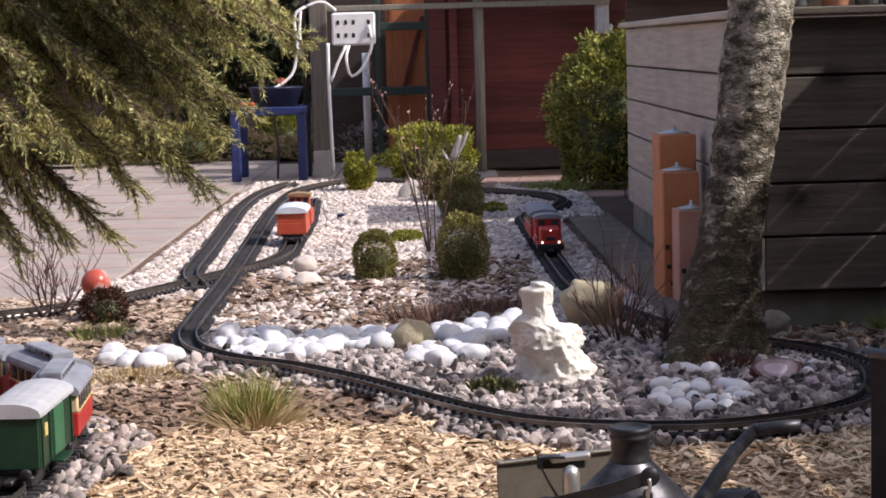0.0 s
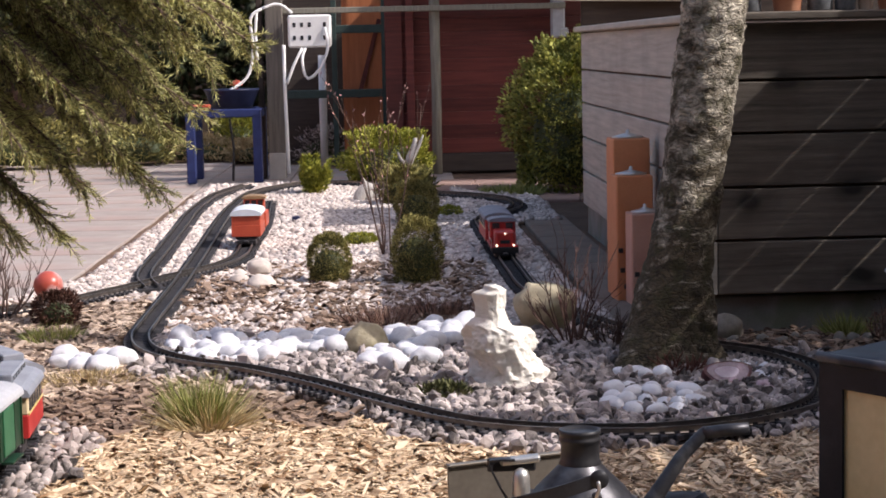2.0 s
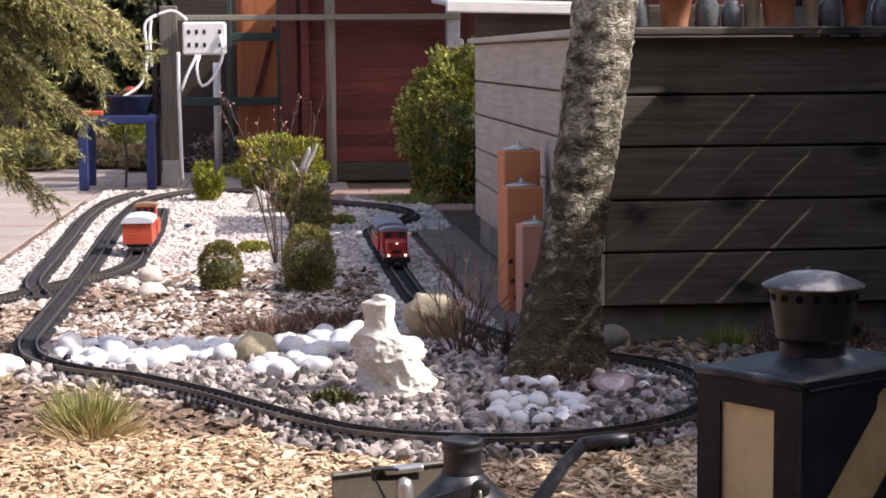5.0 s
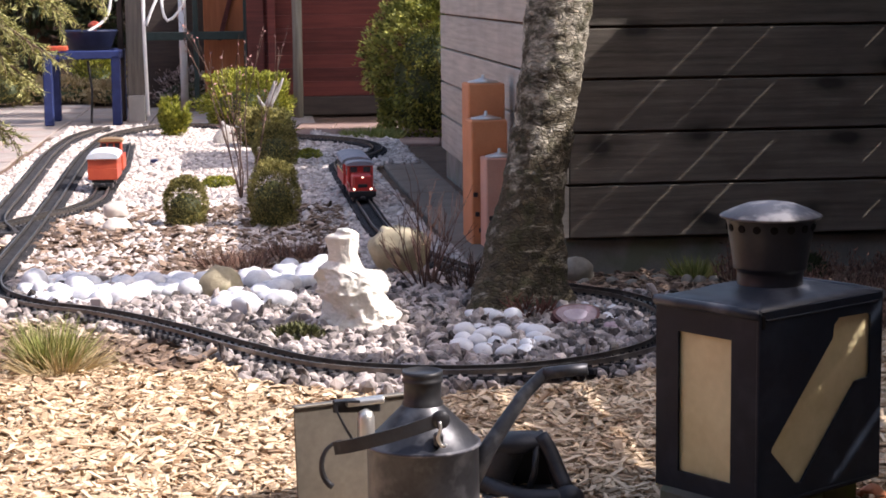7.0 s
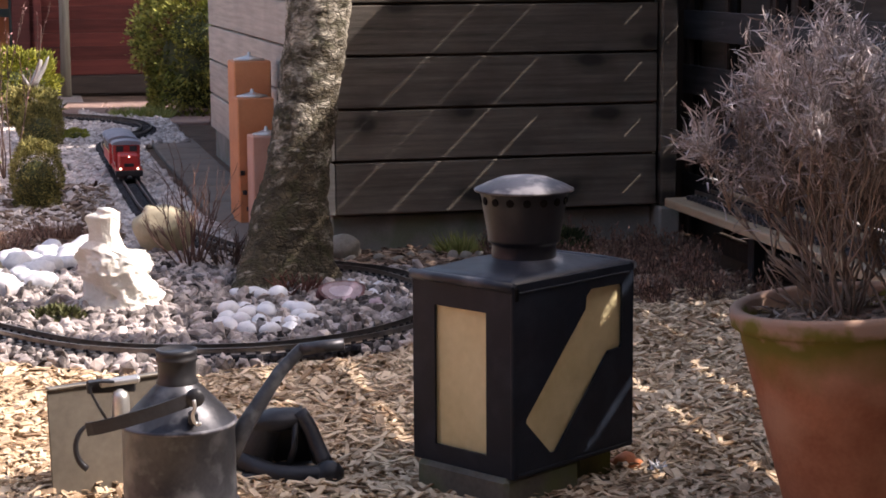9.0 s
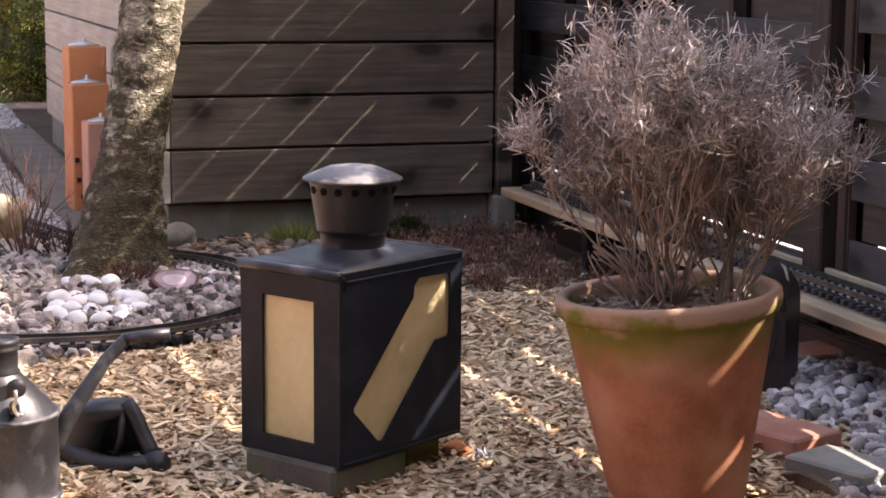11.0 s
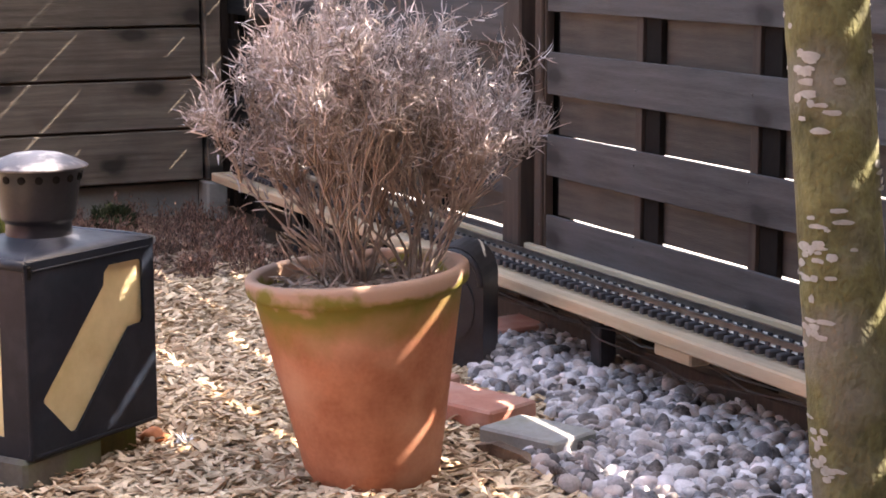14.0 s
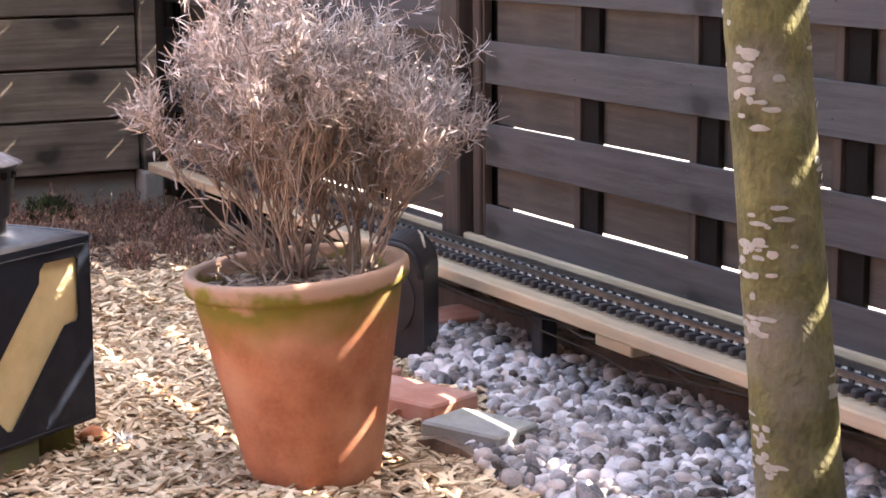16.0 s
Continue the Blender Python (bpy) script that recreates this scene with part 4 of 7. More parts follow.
def blades(name, r, pos, dirs, length, width, material, parent, leaf=False, label=""):
    ob = swarm(name, *((LEAF_V, LEAF_F) if leaf else (BLADE_V, BLADE_F)), aimed(r, pos, dirs, length, width), material, False)
    ob.parent = parent
    ob["kind"] = "stuff"
    if label:
        ob["label"] = label
    return ob


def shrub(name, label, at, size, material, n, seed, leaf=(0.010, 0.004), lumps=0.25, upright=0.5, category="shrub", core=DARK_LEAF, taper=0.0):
    """A dense small-leaved shrub: a solid heart painted dark for its inner shade and many small leaves on an uneven
    outline.
    """
    r = np.random.default_rng(seed)
    t = thing(name, label, category, pose(*at))
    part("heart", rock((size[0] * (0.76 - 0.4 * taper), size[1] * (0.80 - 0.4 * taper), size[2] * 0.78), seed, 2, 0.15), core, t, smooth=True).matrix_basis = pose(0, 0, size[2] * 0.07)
    d = unit(r.normal(size=(n, 3)))
    d[:, 2] = np.where(d[:, 2] < -0.6, -d[:, 2], d[:, 2])
    off = seed * 3.1
    bulge = np.array([1 + lumps * noise.noise((a * 2.2 + off, b * 2.2, c * 2.2)) + lumps * 0.6 * noise.noise((a * 5.5, b * 5.5 + off, c * 5.5)) for a, b, c in d])
    rad = bulge * r.uniform(0.80, 1.0, n)
    pos = d * rad[:, None] * np.array(size) / 2 + np.array([0, 0, size[2] / 2])
    pos[:, 2] = np.maximum(pos[:, 2], 0.004)
    low = r.random(n) < 0.14
    ring = unit(np.concatenate([d[:, :2], np.full((n, 1), 1e-6)], 1))[:, :2]
    pos[low, 2] = (r.uniform(0.01, 0.24, n) * size[2])[low]
    pos[low, :2] = (ring * np.array(size[:2]) / 2 * r.uniform(0.70, 0.93, (n, 1)))[low]
    pos[:, :2] *= 1 - taper * np.clip(pos[:, 2:] / size[2], 0, 1)
    blades("crown", r, pos, d + r.normal(0, 0.45, (n, 3)) + [0, 0, upright], r.uniform(0.7, 1.3, n) * leaf[0], r.uniform(0.7, 1.3, n) * leaf[1], material, t, leaf=True)
    return t


def tuft(name, label, at, n, height, spread, width, material, seed, category="grass", lean=0.5, group=""):
    r = np.random.default_rng(seed)
    t = thing(name, label, category, pose(*at), group=group)
    a, q = r.uniform(0, 2 * np.pi, n), np.sqrt(r.uniform(0, 1, n))
    out = np.stack([np.cos(a), np.sin(a), np.zeros(n)], 1)
    pos = out * (q * spread)[:, None]
    dirs = out * (q * lean + r.normal(0, 0.15, n))[:, None] + [0, 0, 1] + r.normal(0, 0.18, (n, 3))
    blades("foliage", r, pos, dirs, r.uniform(0.5, 1.1, n) * height, width * r.uniform(0.7, 1.3, n), material, t)
    return t


def twigs(name, label, at, stems, height, spread, seed, category="shrub", radius=0.004, buds=0, material=None, fork=3, splay=0.45):
    """A leafless shrub of thin forking stems."""
    r = random.Random(seed)
    t = thing(name, label, category, pose(*at))
    bm, ends = bmesh.new(), []

    def grow(p, d, length, rad, level):
        pts = [p]
        for k in range(4):
            d = (d + Vector((r.gauss(0, 0.12), r.gauss(0, 0.12), r.gauss(0.04, 0.06)))).normalized()
            pts.append(pts[-1] + d * length / 4)
        add_tube(bm, pts, [rad, rad * 0.9, rad * 0.8, rad * 0.7, rad * 0.5], 5)
        ends.extend(pts[2:])
        if level:
            for k in range(fork):
                q = pts[r.choice((2, 3, 4))]
                e = (d + Vector((r.gauss(0, splay), r.gauss(0, splay), r.uniform(-0.1, 0.3)))).normalized()
                grow(q, e, length * r.uniform(0.45, 0.75), rad * 0.6, level - 1)

    for k in range(stems):
        a = r.uniform(0, 2 * math.pi)
        s = r.uniform(0.2, 1) * spread
        grow(Vector((math.cos(a) * 0.015, math.sin(a) * 0.015, 0)), Vector((math.cos(a) * s, math.sin(a) * s, 1)).normalized(), height * r.uniform(0.5, 0.75), radius, 2 if height > 0.15 else 1)
    part("brushwood", bm, material or TWIG, t, smooth=True)["kind"] = "stuff"
    if buds:
        rr = np.random.default_rng(seed)
        e = np.array([x[:] for x in ends])
        e = e[e[:, 2] > height * 0.45]
        pick = e[rr.integers(0, len(e), buds)]
        blades("bud_growth", rr, pick, rr.normal(0, 0.5, (buds, 3)) + [0, 0, 0.8], 0.016, 0.007, BUD, t, leaf=True)
    return t


CURL_V = np.array([(-0.5, 0, 0), (0.5, 0, 0), (-0.5, 0.07, 0.36), (0.5, 0.07, 0.36), (-0.36, 0.24, 0.70), (0.36, 0.24, 0.70), (0, 0.46, 0.93)])
CURL_F = np.array([(0, 1, 3), (0, 3, 2), (2, 3, 5), (2, 5, 4), (4, 5, 6)])

# ================= pot with dry bush =================
pot = thing("plant_pot", "large terracotta pot with green algae below its rim", "plant pot", pose(1.180, 2.293, 0.004) @ Matrix.Rotation(radians(-4.2), 4, Vector((0.387, 0.922, 0))))
part("body", lathe([(0.088, -0.004), (0.0935, 0.003), (0.100, 0.030), (0.1478, 0.277), (0.1492, 0.281), (0.1545, 0.2825), (0.1580, 0.2860), (0.1595, 0.2920), (0.1603, 0.3030), (0.1592, 0.3085), (0.1560, 0.3112), (0.1510, 0.3118), (0.1450, 0.3100), (0.1405, 0.3050), (0.1360, 0.272), (0.05, 0.272)], 64), potted_clay(), pot, smooth=True)
part("soil", lathe([(0.138, 0.262), (0.1365, 0.278), (0.09, 0.285), (0.02, 0.290)], 32), SOIL, pot)
litter_r = np.random.default_rng(61)
q = np.sqrt(litter_r.uniform(0, 1, 700)) * 0.125
turn_a = litter_r.uniform(0, 2 * np.pi, 700)
blades("leaf_litter", litter_r, np.stack([q * np.cos(turn_a), q * np.sin(turn_a), 0.287 + litter_r.uniform(0, 0.012, 700)], 1), litter_r.normal(0, 1, (700, 3)) * [1, 1, 0.25], litter_r.uniform(0.015, 0.04, 700), litter_r.uniform(0.002, 0.005, 700), DRY_STEM, pot, label="dry brown stems and leaves on the soil")
bush = thing("potted_bush", "dry silvery-pink bush with bare brown stems in the terracotta pot", "bush", pose(1.174, 2.295, 0.276))
VIEW_X = Vector((0.93, -0.37, 0))
VIEW_Y = Vector((0.37, 0.93, 0))
brng = random.Random(11)
tips = []


def in_crown(p):
    u, w, z = p.dot(VIEW_X), p.dot(VIEW_Y), p.z
    return ((u - 0.016) / (0.262 if z > 0.12 else 0.2)) ** 2 + (w / 0.22) ** 2 + ((z - 0.240 + 0.30 * max(0, u - 0.02) - 0.40 * max(0, -u - 0.06)) / 0.250) ** 2 < 1 + 1.0 * noise.noise(p * 10) and z > (0.78 if u > 0 else 1.10) * abs(u) - 0.03 or z < 0.10 and abs(u) < 0.13


def bush_stem(bm, p, d, length, rad, level):
    pts = [p]
    for k in range(5):
        d = (d + Vector((brng.gauss(0, 0.21), brng.gauss(0, 0.21), brng.gauss(0.06, 0.08)))).normalized()
        q = pts[-1] + d * length / 5
        if not in_crown(q):
            break
        pts.append(q)
    if len(pts) < 2:
        return
    add_tube(bm, pts, [rad * (1 - 0.13 * k) for k in range(len(pts))], 5)
    if level == 0 or len(pts) < 6:
        tips.append((pts[-1], d))
        tips.append((pts[len(pts) // 2], d))
        if level == 0:
            return
    for k in range(5):
        q = pts[brng.choice((-1, -2, -3)) if level > 1 else brng.choice((-1, -2, -3, -4)) if len(pts) > 4 else -1]
        e = (d + Vector((brng.gauss(0, 0.33), brng.gauss(0, 0.33), brng.uniform(0.0, 0.40)))).normalized()
        bush_stem(bm, q, e, length * brng.uniform(0.5, 0.8), rad * 0.60, level - 1)


for foot, count in ((-0.02, 32), (0.065, 20)):
    for k in range(count):
        a = brng.uniform(0, 2 * math.pi)
        s = brng.uniform(0.15, 1.1)
        lean = VIEW_X * (math.cos(a) * s * (0.85 if foot < 0 else 0.7) - (0.10 if foot < 0 else -0.40)) + VIEW_Y * math.sin(a) * s * 0.6
        start = VIEW_X * (foot + brng.gauss(0, 0.012)) + VIEW_Y * brng.gauss(0, 0.015)
        bm = bmesh.new()
        bush_stem(bm, start, (lean + Vector((0, 0, 1.0))).normalized(), brng.uniform(0.17, 0.24) * (0.9 if foot > 0 else 1), 0.0027, 2)
        part("stem", bm, DRY_STEM, bush, smooth=True)
r = np.random.default_rng(3)
tp = np.array([p[:] for p, d in tips])
td = np.array([d[:] for p, d in tips])
side = tp @ np.array(VIEW_X[:])
high = tp[:, 2] + 0.45 * np.abs(side - 0.03) > 0.300 + r.normal(0, 0.05, len(tp))
tp, td = tp[high], td[high]
per = 15
pos = np.repeat(tp, per, 0) + r.normal(0, 0.006, (len(tp) * per, 3)) - np.repeat(td, per, 0) * r.uniform(0, 0.035, (len(tp) * per, 1))
dirs = np.repeat(td, per, 0) * 0.6 + r.normal(0, 0.75, (len(tp) * per, 3)) + [0, 0, 0.25]
leaves = swarm("foliage", CURL_V, CURL_F, aimed(r, pos, dirs, r.uniform(0.013, 0.034, len(pos)), r.uniform(0.0014, 0.0026, len(pos))), DRY_LEAF, False)
leaves.parent = bush
leaves["kind"], leaves["label"] = "stuff", "narrow curling silvery dry leaves"

# ================= railway signal lantern =================
lantern = thing("signal_lantern", "black tin railway signal lantern with yellowed milk glass panes", "lantern", pose(0.774, 2.588, 0.0, 0, 0, 34))
LX, LY, Z0, Z1 = 0.272, 0.196, 0.051, 0.333
wall = 0.004


def panel_with_hole(outer, hole, m):
    """A tin panel, in x and z, with a hole through it."""
    bm = bmesh.new()
    n = len(hole)
    for d in (-wall / 2, wall / 2):
        o = [bm.verts.new((x, d, z)) for x, z in outer]
        h = [bm.verts.new((x, d, z)) for x, z in hole]
        edges = [bm.edges.new((q[i], q[(i + 1) % len(q)])) for q in (o, h) for i in range(len(q))]
        bmesh.ops.triangle_fill(bm, use_beauty=True, use_dissolve=False, edges=edges)
    v = list(bm.verts)
    k = len(outer) + n
    for s, c in ((0, len(outer)), (len(outer), n)):
        for i in range(c):
            j = (i + 1) % c
            bm.faces.new((v[s + i], v[s + j], v[k + s + j], v[k + s + i]))
    bmesh.ops.recalc_face_normals(bm, faces=bm.faces)
    bmesh.ops.transform(bm, matrix=m, verts=bm.verts)
    return bm


zc = (Z0 + Z1) / 2
hx, hz = LX / 2, (Z1 - Z0) / 2
outer_long = [(-hx, -hz), (hx, -hz), (hx, hz), (-hx, hz)]
bar_hole = [(-0.109, -0.056), (-0.110, -0.062), (-0.056, -0.116), (-0.044, -0.117), (0.070, 0.006), (0.078, 0.014), (0.106, 0.016), (0.110, 0.022), (0.110, 0.108), (0.105, 0.113), (0.036, 0.114), (0.025, 0.104), (0.023, 0.086)]
hy = LY / 2
outer_short = [(-hy, -hz), (hy, -hz), (hy, hz), (-hy, hz)]
pane_hole = [(-0.054, -0.113), (0.048, -0.113), (0.048, 0.096), (-0.054, 0.096)]
long_m = pose(0, -hy, zc)
part("side_panel", panel_with_hole(outer_long, bar_hole, long_m), LANTERN_PAINT, lantern)
part("side_panel", panel_with_hole(outer_long, [(-x, z) for x, z in bar_hole[::-1]], pose(0, hy, zc)), LANTERN_PAINT, lantern)
part("end_panel", panel_with_hole(outer_short, pane_hole, pose(-hx, 0, zc, 0, 0, -90)), LANTERN_PAINT, lantern)
part("end_panel", panel_with_hole(outer_short, pane_hole, pose(hx, 0, zc, 0, 0, 90)), LANTERN_PAINT, lantern)
part("glass_pane", box((LX - 0.02, 0.003, 0.25), (0, -hy + 0.006, zc), 0.001), MILK_GLASS, lantern, "yellowed milk glass behind a slanted bar-shaped opening")
part("glass_pane", box((LX - 0.02, 0.003, 0.25), (0, hy - 0.006, zc), 0.001), MILK_GLASS, lantern)
part("glass_pane", box((0.003, LY - 0.016, 0.25), (-hx + 0.006, 0, zc), 0.001), MILK_GLASS, lantern, "tall yellowed milk glass pane")
part("glass_pane", box((0.003, LY - 0.03, 0.25), (hx - 0.006, 0, zc), 0.001), MILK_GLASS, lantern)
part("floor_plate", box((LX - 0.006, LY - 0.006, 0.004), (0, 0, Z0 + 0.003)), LANTERN_PAINT, lantern)
# folded tin roof rising to the chimney
bm = bmesh.new()
e = 0.004
low = [bm.verts.new((sx * (hx + e), sy * (hy + 0.001), Z1 - 0.006)) for sx, sy in ((-1, -1), (1, -1), (1, 1), (-1, 1))]
mid = [bm.verts.new((sx * (hx + e), sy * (hy + 0.001), Z1 + 0.001)) for sx, sy in ((-1, -1), (1, -1), (1, 1), (-1, 1))]
slope = [bm.verts.new((sx * 0.095, sy * 0.070, Z1 + 0.0085)) for sx, sy in ((-1, -1), (1, -1), (1, 1), (-1, 1))]
top = [bm.verts.new((sx * 0.058, sy * 0.052, Z1 + 0.016)) for sx, sy in ((-1, -1), (1, -1), (1, 1), (-1, 1))]
for a, b in ((low, mid), (mid, slope), (slope, top)):
    for k in range(4):
        bm.faces.new((a[k], a[(k + 1) % 4], b[(k + 1) % 4], b[k]))
bm.faces.new(top)
bm.faces.new(low[::-1])
bmesh.ops.bevel(bm, geom=bm.edges[:], offset=0.003, segments=3, affect="EDGES")
part("roof", bm, LANTERN_ROOF, lantern, "greyish dusty tin roof", smooth=True)
# tin rolled over the two short eaves
for side_x in (-1, 1):
    part("eave_roll", tube([(side_x * (hx + 0.002), -hy - 0.001, Z1 - 0.004), (side_x * (hx + 0.0035), -hy * 0.4, Z1 - 0.0025), (side_x * (hx + 0.003), hy * 0.5, Z1 - 0.0035), (side_x * (hx + 0.002), hy + 0.001, Z1 - 0.003)], 0.0075, 12), LANTERN_ROOF, lantern, smooth=True)
part("corner_notch", box((0.010, 0.006, 0.020), (-hx + 0.004, -hy - 0.0015, Z1 - 0.014), 0.002), GAP_SHADE, lantern, "dark open notch at the folded corner")
for x_, z_, w_, h_ in ((0.0, Z0 + 0.005, LX - 0.010, 0.004), (0.0, Z1 - 0.012, LX - 0.020, 0.003)):
    part("fold_bead", box((w_, 0.003, h_), (x_, -hy - 0.003, z_), 0.001), LANTERN_PAINT, lantern)
part("corner_seam", box((0.007, 0.007, Z1 - Z0), (-hx, -hy, zc), 0.002), LANTERN_PAINT, lantern)
part("corner_seam", box((0.005, 0.005, Z1 - Z0), (hx, -hy, zc), 0.002), LANTERN_PAINT, lantern)
chimney = part("chimney", lathe([(0.0505, 0.343), (0.0485, 0.347), (0.0480, 0.366), (0.0490, 0.370), (0.0535, 0.3725), (0.0545, 0.376), (0.0540, 0.379), (0.0655, 0.446), (0.0665, 0.448), (0.0655, 0.450), (0.02, 0.450)], 48), CHIMNEY_TIN, lantern, "greyish tin chimney", smooth=True)
hole_mesh = mesh_of("vent_hole", lathe([(0.0001, 0.0011), (0.0058, 0.0010), (0.0058, -0.0010), (0.0001, -0.0011)], 14))
for k in range(16):
    h = part("vent_hole", hole_mesh, GAP_SHADE, chimney)
    a = 2 * math.pi * k / 16
    h.matrix_basis = pose(0.0640 * math.cos(a), 0.0640 * math.sin(a), 0.435, 0, 0, math.degrees(a)) @ pose(0, 0, 0, 0, 97, 0)
part("hat", lathe([(0.060, 0.447), (0.0735, 0.4475), (0.0748, 0.4495), (0.0735, 0.4515), (0.058, 0.459), (0.036, 0.4675), (0.014, 0.4705), (0.001, 0.471)], 48), HAT_RIM, lantern, "worn dark tin cap with whitish patches", smooth=True)
block = tagged(part("concrete_block", box((0.165, 0.180, 0.053), (0, 0, 0.0265), 0.006), DARK_BLOCK), "dark mossy concrete block under the lantern", "block")
block.matrix_basis = pose(0.723, 2.548, -0.001, 0, 0, 34)
brick_under = tagged(part("mossy_brick", box((0.085, 0.150, 0.050), (0, 0, 0.025), 0.006), MOSS_BLOCK), "green mossy brick under the lantern's far end", "brick")
brick_under.matrix_basis = pose(0.838, 2.628, -0.001, 0, 0, 34)
leafy = tagged(part("dry_leaf", rock((0.045, 0.035, 0.028), 5, 2, 0.5, 2.5), ORANGE_WOOD, smooth=True), "curled orange-brown dry leaf on the wood chips", "leaf")
leafy.matrix_basis = pose(0.945, 2.62, 0.005)
leafy = tagged(part("dry_leaf", prism([(-0.05, 0), (-0.02, 0.012), (0.03, 0.010), (0.055, 0.002), (0.02, -0.006), (-0.03, -0.006)], 0.02), BARK_CHIP), "dry brown leaf lying at the pebbles", "leaf")
leafy.matrix_basis = pose(1.385, 2.275, 0.02, 0, 8, -60)

# ================= oil can, board and brake shoe =================
def strap(points, up, width, thick):
    """A flat iron strap bent along points, its broad side along up."""
    bm, last = bmesh.new(), None
    points = [Vector(p) for p in points]
    for i, p in enumerate(points):
        d = (points[min(i + 1, len(points) - 1)] - points[max(i - 1, 0)]).normalized()
        u = (Vector(up) - d * d.dot(Vector(up))).normalized()
        s = d.cross(u)
        ring = [bm.verts.new(p + u * a * width / 2 + s * c * thick / 2) for a, c in ((-1, -1), (1, -1), (1, 1), (-1, 1))]
        if last:
            for k in range(4):
                bm.faces.new((last[k], last[(k + 1) % 4], ring[(k + 1) % 4], ring[k]))
        else:
            bm.faces.new(ring[::-1])
        last = ring
    bm.faces.new(last)
    bmesh.ops.recalc_face_normals(bm, faces=bm.faces)
    return bm


can = thing("oil_can", "old dull zinc oil can with long spout and bail", "oil can", pose(0.246, 2.45, 0) @ Matrix.Scale(1.06, 4))
part("body", lathe([(0.0718, 0.0), (0.0735, 0.004), (0.0735, 0.040), (0.0757, 0.043), (0.0757, 0.046), (0.0735, 0.049), (0.0727, 0.147), (0.0752, 0.150), (0.0748, 0.154), (0.0701, 0.156), (0.0599, 0.170), (0.0274, 0.203), (0.0256, 0.207)], 56), ZINC, can, smooth=True)
part("bottom_band", lathe([(0.0740, 0.041), (0.0765, 0.043), (0.0765, 0.046), (0.0740, 0.048)], 56), HAT_RIM, can, "brighter worn bead", smooth=True)
part("shoulder_seam", lathe([(0.0740, 0.1495), (0.0759, 0.151), (0.0757, 0.1538), (0.0718, 0.1552)], 56), HAT_RIM, can, "worn bright shoulder seam", smooth=True)
part("neck", lathe([(0.0265, 0.202), (0.0274, 0.206), (0.0248, 0.210), (0.0248, 0.232), (0.0269, 0.234), (0.0269, 0.238), (0.0248, 0.240), (0.0269, 0.243), (0.0269, 0.248), (0.0239, 0.249), (0.0222, 0.245), (0.0034, 0.245)], 40), BLACK_PLASTIC, can, "black ribbed neck", smooth=True)
part("spout", add_tube(tube([(0.056, 0.012, 0.080), (0.090, 0.028, 0.136), (0.140, 0.050, 0.200), (0.168, 0.056, 0.226), (0.174, 0.056, 0.230)], [0.0140, 0.0116, 0.0090, 0.0084, 0.0080], 16), [(0.168, 0.056, 0.227), (0.198, 0.050, 0.231), (0.226, 0.044, 0.234)], [0.0085, 0.0085, 0.0085], 16), ZINC, can, "long bent spout", smooth=True)
handle = part("bail_handle", strap(spline([(0.022, -0.0745, 0.200), (0.010, -0.0765, 0.198), (-0.03, -0.080, 0.187), (-0.070, -0.076, 0.176), (-0.105, -0.064, 0.166), (-0.125, -0.05, 0.161)], 0.010), (0, 0, 1), 0.017, 0.0035), BLACK_IRON, can, "black flat iron bail handle", smooth=False)
part("pivot", lathe([(0.012, -0.002), (0.0125, 0.0), (0.011, 0.003), (0.002, 0.004)], 18), BLACK_IRON, handle, smooth=True).matrix_basis = pose(0.016, -0.0765, 0.200, 90, 0, 0)
part("hook", tube(spline([(0.014, -0.082, 0.199), (0.015, -0.084, 0.189), (0.012, -0.082, 0.179), (0.015, -0.079, 0.169), (0.020, -0.080, 0.166), (0.022, -0.081, 0.172)], 0.003), 0.0024, 8), STEEL, handle, "small wire hook", smooth=True)
part("lug", box((0.012, 0.014, 0.018), (0.014, -0.066, 0.172), 0.003), ZINC, can)
board = thing("metal_plate", "pale grey metal plate standing behind the oil can", "plate", pose(0.160, 2.692, 0, 0, 0, 22))
part("plate", box((0.19, 0.004, 0.168), (0, 0, 0.084), 0.001, (-3, 0, 0)), BOARD_PALE, board)
part("folded_edge", box((0.19, 0.014, 0.004), (0, 0.004, 0.169), 0.001), BOARD_PALE, board)
bracket = thing("clamp", "bright steel clamp with a rounded knob and black strap", "clamp", pose(0.166, 2.600, -0.008))
part("bar", box((0.058, 0.020, 0.010), (0.008, 0.0, 0.197), 0.003, (0, -5, 0)), STEEL, bracket)
part("back_bar", box((0.070, 0.008, 0.020), (-0.004, 0.012, 0.188), 0.002), BLACK_IRON, bracket)
part("knob", lathe([(0.012, 0.0), (0.013, 0.004), (0.0125, 0.034), (0.010, 0.042), (0.003, 0.046)], 20, (0.008, -0.014, 0.142)), STEEL, bracket, smooth=True)
part("strap", strap([(-0.034, -0.004, 0.196), (-0.033, -0.006, 0.183), (-0.022, -0.01, 0.160), (-0.008, -0.012, 0.136)], (0, 1, 0), 0.014, 0.003), BLACK_IRON, bracket)
part("strap", strap([(-0.036, -0.004, 0.198), (-0.020, -0.006, 0.200), (0.0, -0.006, 0.199)], (0, 1, 0), 0.016, 0.003), BLACK_IRON, bracket)
part("ring", tube([(-0.028 + 0.030 * math.cos(a), -0.014, 0.105 + 0.036 * math.sin(a)) for a in np.linspace(1.2, 4.2, 16)], [0.0022 + 0.0002 * k for k in range(16)], 8), BLACK_IRON, bracket, smooth=True)
part("foot", box((0.02, 0.02, 0.150), (0.020, -0.008, 0.079), 0.003), BLACK_IRON, bracket)

